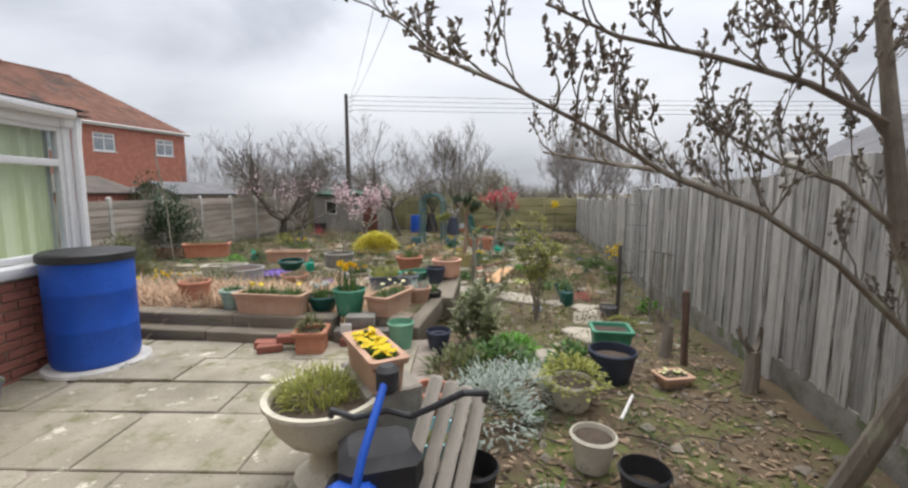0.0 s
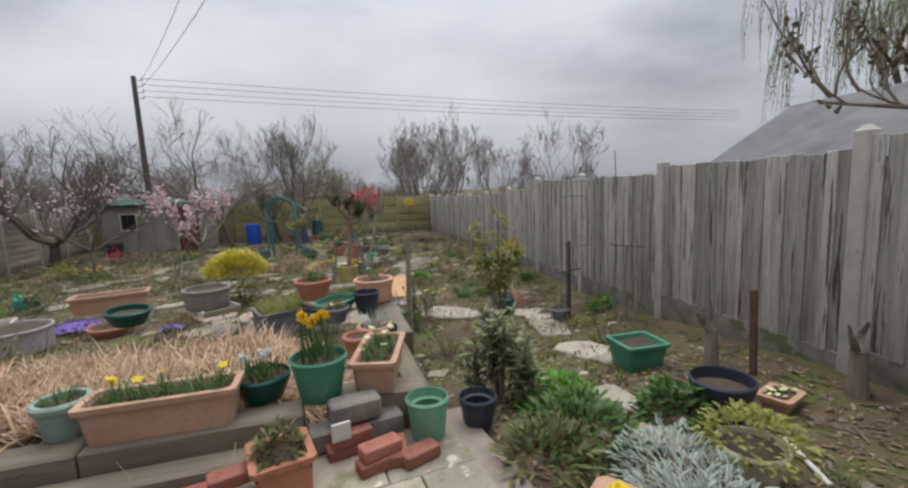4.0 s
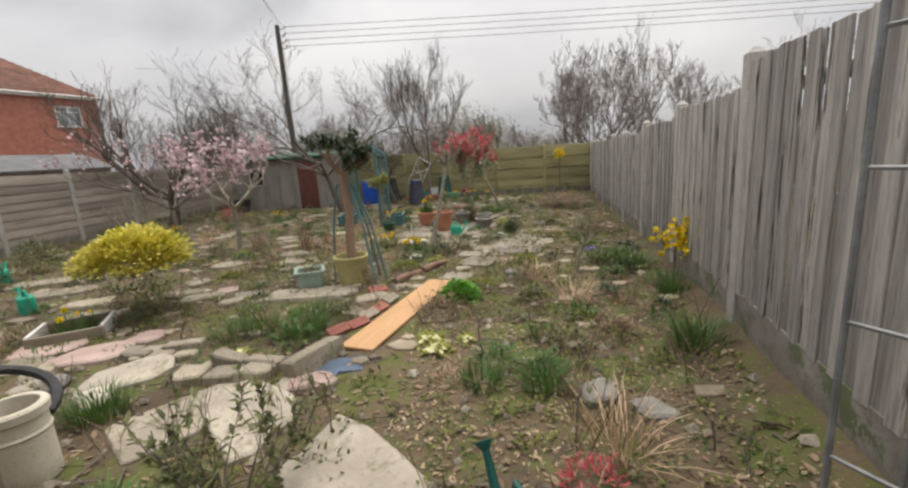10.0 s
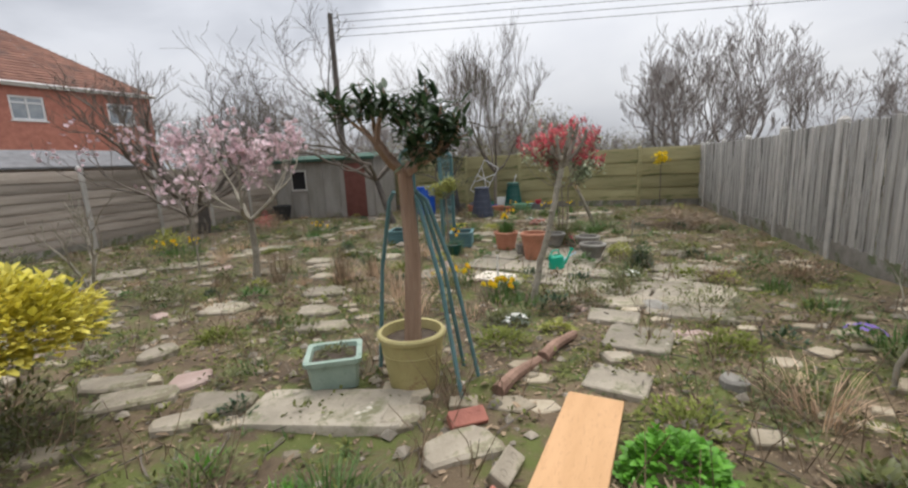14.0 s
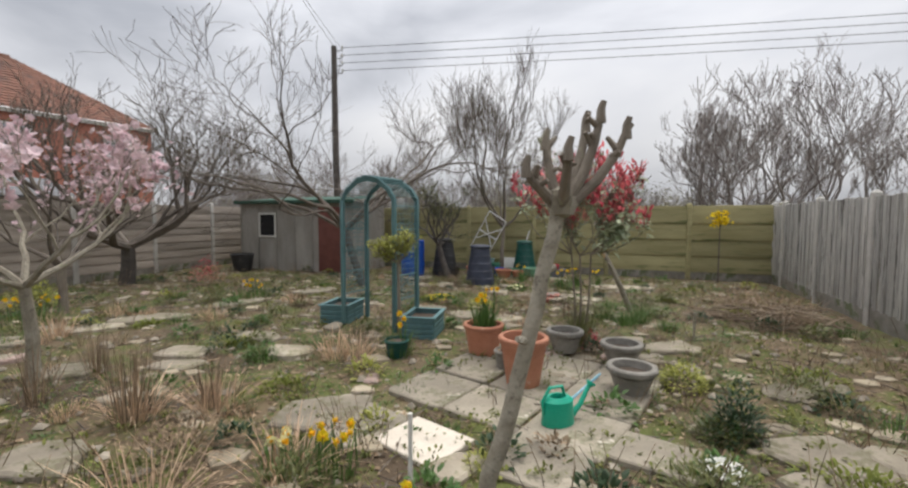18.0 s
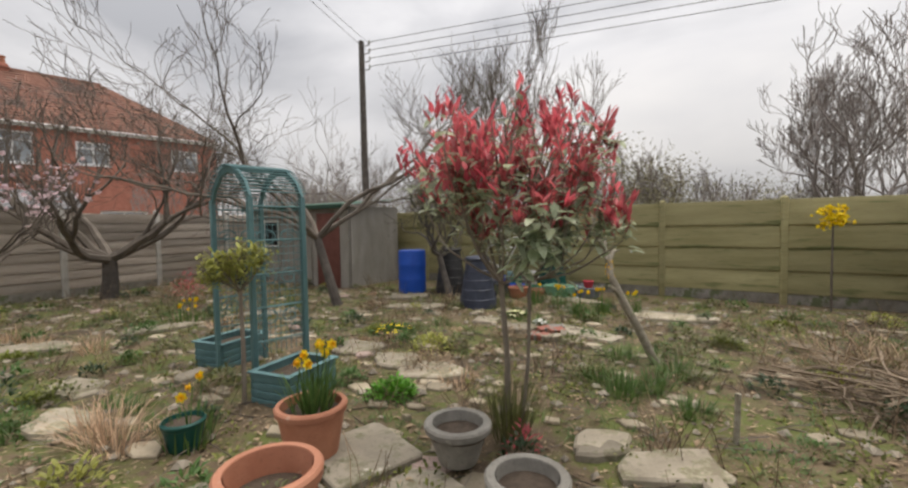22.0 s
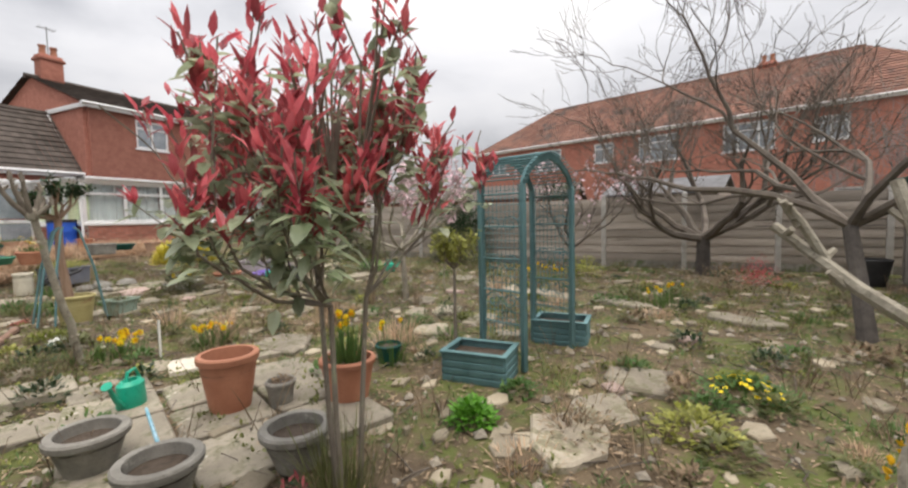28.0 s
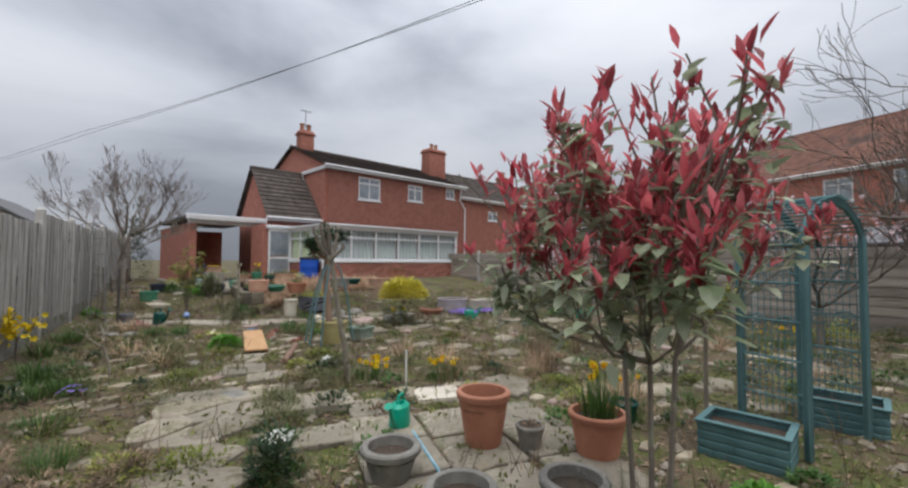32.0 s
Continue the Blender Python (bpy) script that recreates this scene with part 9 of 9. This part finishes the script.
def rubble():
    """Broken flat stones and clods that nobody could count."""
    mb = MB()
    for k in range(820):
        x, y = over_bed()
        if y < 9.2 and U(0, 1) < 0.75:
            continue
        w, a, z, n = U(0.04, 0.16), U(0, 6.283), soil_z(x, y), rnd.randint(4, 6)
        o = [(x + w * U(0.7, 1.1) * math.cos(a + 6.283 * i / n), y + 0.7 * w * U(0.7, 1.1) * math.sin(a + 6.283 * i / n)) for i in range(n)]
        mb.prism(o, z - 0.03, z + U(0.01, 0.045), 0.008)
    solo("stone_rubble", mb, mat("rubble_stone", (0.21, 0.175, 0.12), (0.37, 0.32, 0.24), scale=3, rough=0.92, bump=0.5, bscale=40, island=0.35), "broken flat stones strewn over the beds", "stones", kind="stuff", smooth=None)
    mb = MB()
    for k in range(420):
        x, y = over_bed()
        for _ in range(rnd.randint(4, 11)):
            a, l = U(0, 6.283), U(0.12, 0.42)
            p = Vector((x + U(-0.1, 0.1), y + U(-0.1, 0.1), 0))
            p.z = soil_z(p.x, p.y) - 0.01
            e = p + Vector((l * 0.45 * math.cos(a), l * 0.45 * math.sin(a), l))
            mb.tube([p, p.lerp(e, 0.5) + Vector((0.01, 0.02, 0.02)), e], 0.0035, 0.0015, n=3, cap=False)
    solo("dry_stalks", mb, L_DEAD, "dry pale stalks standing in the beds", "stalks", kind="stuff", smooth=None)


litter()
fine_litter()
rubble()
pebbles()
weeds()


def small_plants():
    """Scattered little plants that fill the beds."""
    r = random.Random(23)
    kinds = (("tuft", L_GRASS), ("mound", L_GREEN), ("mound", L_OLIVE), ("mound", L_DEAD), ("mound", L_LIME), ("tuft", L_STRAW), ("mound", L_DARK))
    names = ("grass_tuft", "leafy_plant", "olive_plant", "dead_plant", "lime_plant", "straw_tuft", "dark_plant")
    labels = ("small green grass tuft in the bed", "small green leafy plant in the bed", "low olive green plant in the bed", "dead brown plant in the bed", "low lime green plant in the bed", "tuft of dry straw in the bed", "small dark green plant in the bed")
    made = []
    for (k, m), nm, lb in zip(kinds, names, labels):
        made.append(clump(nm, lb, -5.0 + 0.5 * len(made), 13.3 + 0.2 * len(made), k, m, r=0.13, h=0.12, n=90, l=0.12 if k == "tuft" else 0.05, w=0.008 if k == "tuft" else 0.022))
    n = 0
    while n < 270:
        x, y = r.uniform(-8.8, 5.0), r.uniform(8.6, 22.8)
        if x > fx_right(y) - 0.3:
            continue
        if min(abs(x - px) + abs(y - py) for px, py in WALKED) < 0.55 or (abs(x - 0.72 - 0.3 * (y - 10.4)) < 0.4 and 9.2 < y < 11.6):
            continue
        s = r.uniform(0.6, 1.5)
        copy_thing(made[r.choice((0, 0, 1, 2, 2, 2, 3, 4, 5, 6, 6))], Matrix.Translation((x, y, soil_z(x, y) - 0.01)) @ Matrix.Rotation(r.uniform(0, 6), 4, "Z") @ Matrix.Scale(s, 4))
        n += 1
    n = 0
    while n < 45:
        x, y = r.uniform(-7, 4.5), r.uniform(8.4, 22.5)
        if x > fx_right(y) - 0.4 or (abs(x - 0.72 - 0.3 * (y - 10.4)) < 0.45 and 9.2 < y < 11.6):
            continue
        flag(x, y, r.uniform(0.12, 0.4), r.uniform(0.1, 0.28), r.uniform(0, 3), r.uniform(0.02, 0.06), r.choice((STONE, STONE, PINKSTONE, CASTST)), r.choice((5, 6, 7)), label="broken flat stone lying in the bed")
        n += 1


WALKED = [(0.6 + 0.17 * i, 9.0 + 0.75 * i) for i in range(13)]
small_plants()


# ---- bed plants that stand out ----
L_MOSS = leafmat("moss_leaf", (0.13, 0.16, 0.03), (0.21, 0.23, 0.055), 0.3, 0.9)


def bed_plants():
    spots = {
        "grass": ((3.36, 11.66), (3.3, 13.93), (3.41, 12.19), (1.89, 19.2), (2.38, 18.86), (-0.87, 9.87), (-0.61, 9.97), (-0.23, 10.38), (-0.16, 9.90), (3.12, 9.24), (3.3, 13.1), (3.6, 14.98)),
        "brown": ((2.9, 14.37), (3.68, 14.37), (3.3, 14.69), (4.2, 18.56), (-1.17, 14), (1.24, 13.29), (0.52, 19.51), (0.15, 18.15), (1.07, 10.29), (2.6, 9.6), (-3.0, 9.9)),
        "moss": ((1.46, 11.11), (2.13, 12.22), (2.59, 14.52), (3.29, 16.37), (-1.28, 15.12), (3.78, 21.58), (2.96, 20.19), (-1.22, 19.25), (-4.37, 16.66), (-2.55, 16.19), (0.4, 12.2), (-2.2, 12.2)),
        "heath": ((1.64, 13.74), (1.8, 14.23), (1.15, 13.4), (2.3, 13.0), (-3.7, 13.2)),
        "straw": ((-4.88, 15.87), (-5.28, 16.98), (-3.84, 17.2), (-1.48, 14.62), (-1.88, 14.34), (-0.96, 15.97), (-0.45, 13.97), (-0.86, 13.49), (-1.24, 15.99), (2.16, 8.14), (2.18, 11.27), (2.44, 10.41), (-0.5, 12.9)),
        "olive": ((-8.3, 17.75), (1.72, 18.45), (2.97, 15.9), (-0.33, 13.8), (-3.82, 14.43), (-4.76, 18.16), (2.93, 20.13), (2.52, 19.2), (-5.3, 18.95), (-0.51, 22.3), (2.11, 11.41), (-0.89, 10.31), (0.05, 10.33), (-1.97, 10.55), (-3.41, 11.44), (2.08, 15.06), (3.07, 11.81), (-6.2, 15.37), (-7, 16.95), (-6.4, 13.36), (-5.7, 11.0)),
        "green": ((-1.99, 15.78), (1.34, 21.07), (1.11, 21.29), (-0.6, 18.95), (1.91, 8.96), (1.58, 9.14), (-3, 17.15), (-4.1, 12.6))}
    how = {"grass": ("grass_clump", "long green grass clump by the bed edge", "tuft", L_GRASS, 0.30, 0.16, 150), "brown": ("dead_fern", "brown dead fern fronds lying over the soil", "mound", L_DEAD, 0.22, 0.32, 420), "moss": ("moss_cushion", "low yellow green moss cushion", "mound", L_MOSS, 0.09, 0.26, 380),
           "heath": ("winter_heather", "dark brown green heather bush", "mound", L_OLIVE, 0.26, 0.34, 620), "straw": ("dry_grass", "upright dry straw coloured grass clump", "tuft", L_STRAW, 0.42, 0.14, 90), "olive": ("olive_shrublet", "low olive brown shrublet in the bed", "mound", L_OLIVE, 0.24, 0.28, 420), "green": ("green_perennial", "fresh green leafy perennial in the bed", "mound", L_GREEN, 0.17, 0.2, 300)}
    for k, pts in spots.items():
        nm, lb, kind, m, h, r, n = how[k]
        for x, y in pts:
            q = U(0.75, 1.25)
            if kind == "tuft":
                clump(nm, lb, x, y, "tuft", m, n=n, l=h * q, w=0.007, r=r, lean=0.8, droop=0.7)
            else:
                clump(nm, lb, x, y, "mound", m, r=r * q, h=h * q, n=n, l=0.05, w=0.014 if k != "moss" else 0.02, fill=0.6)


bed_plants()
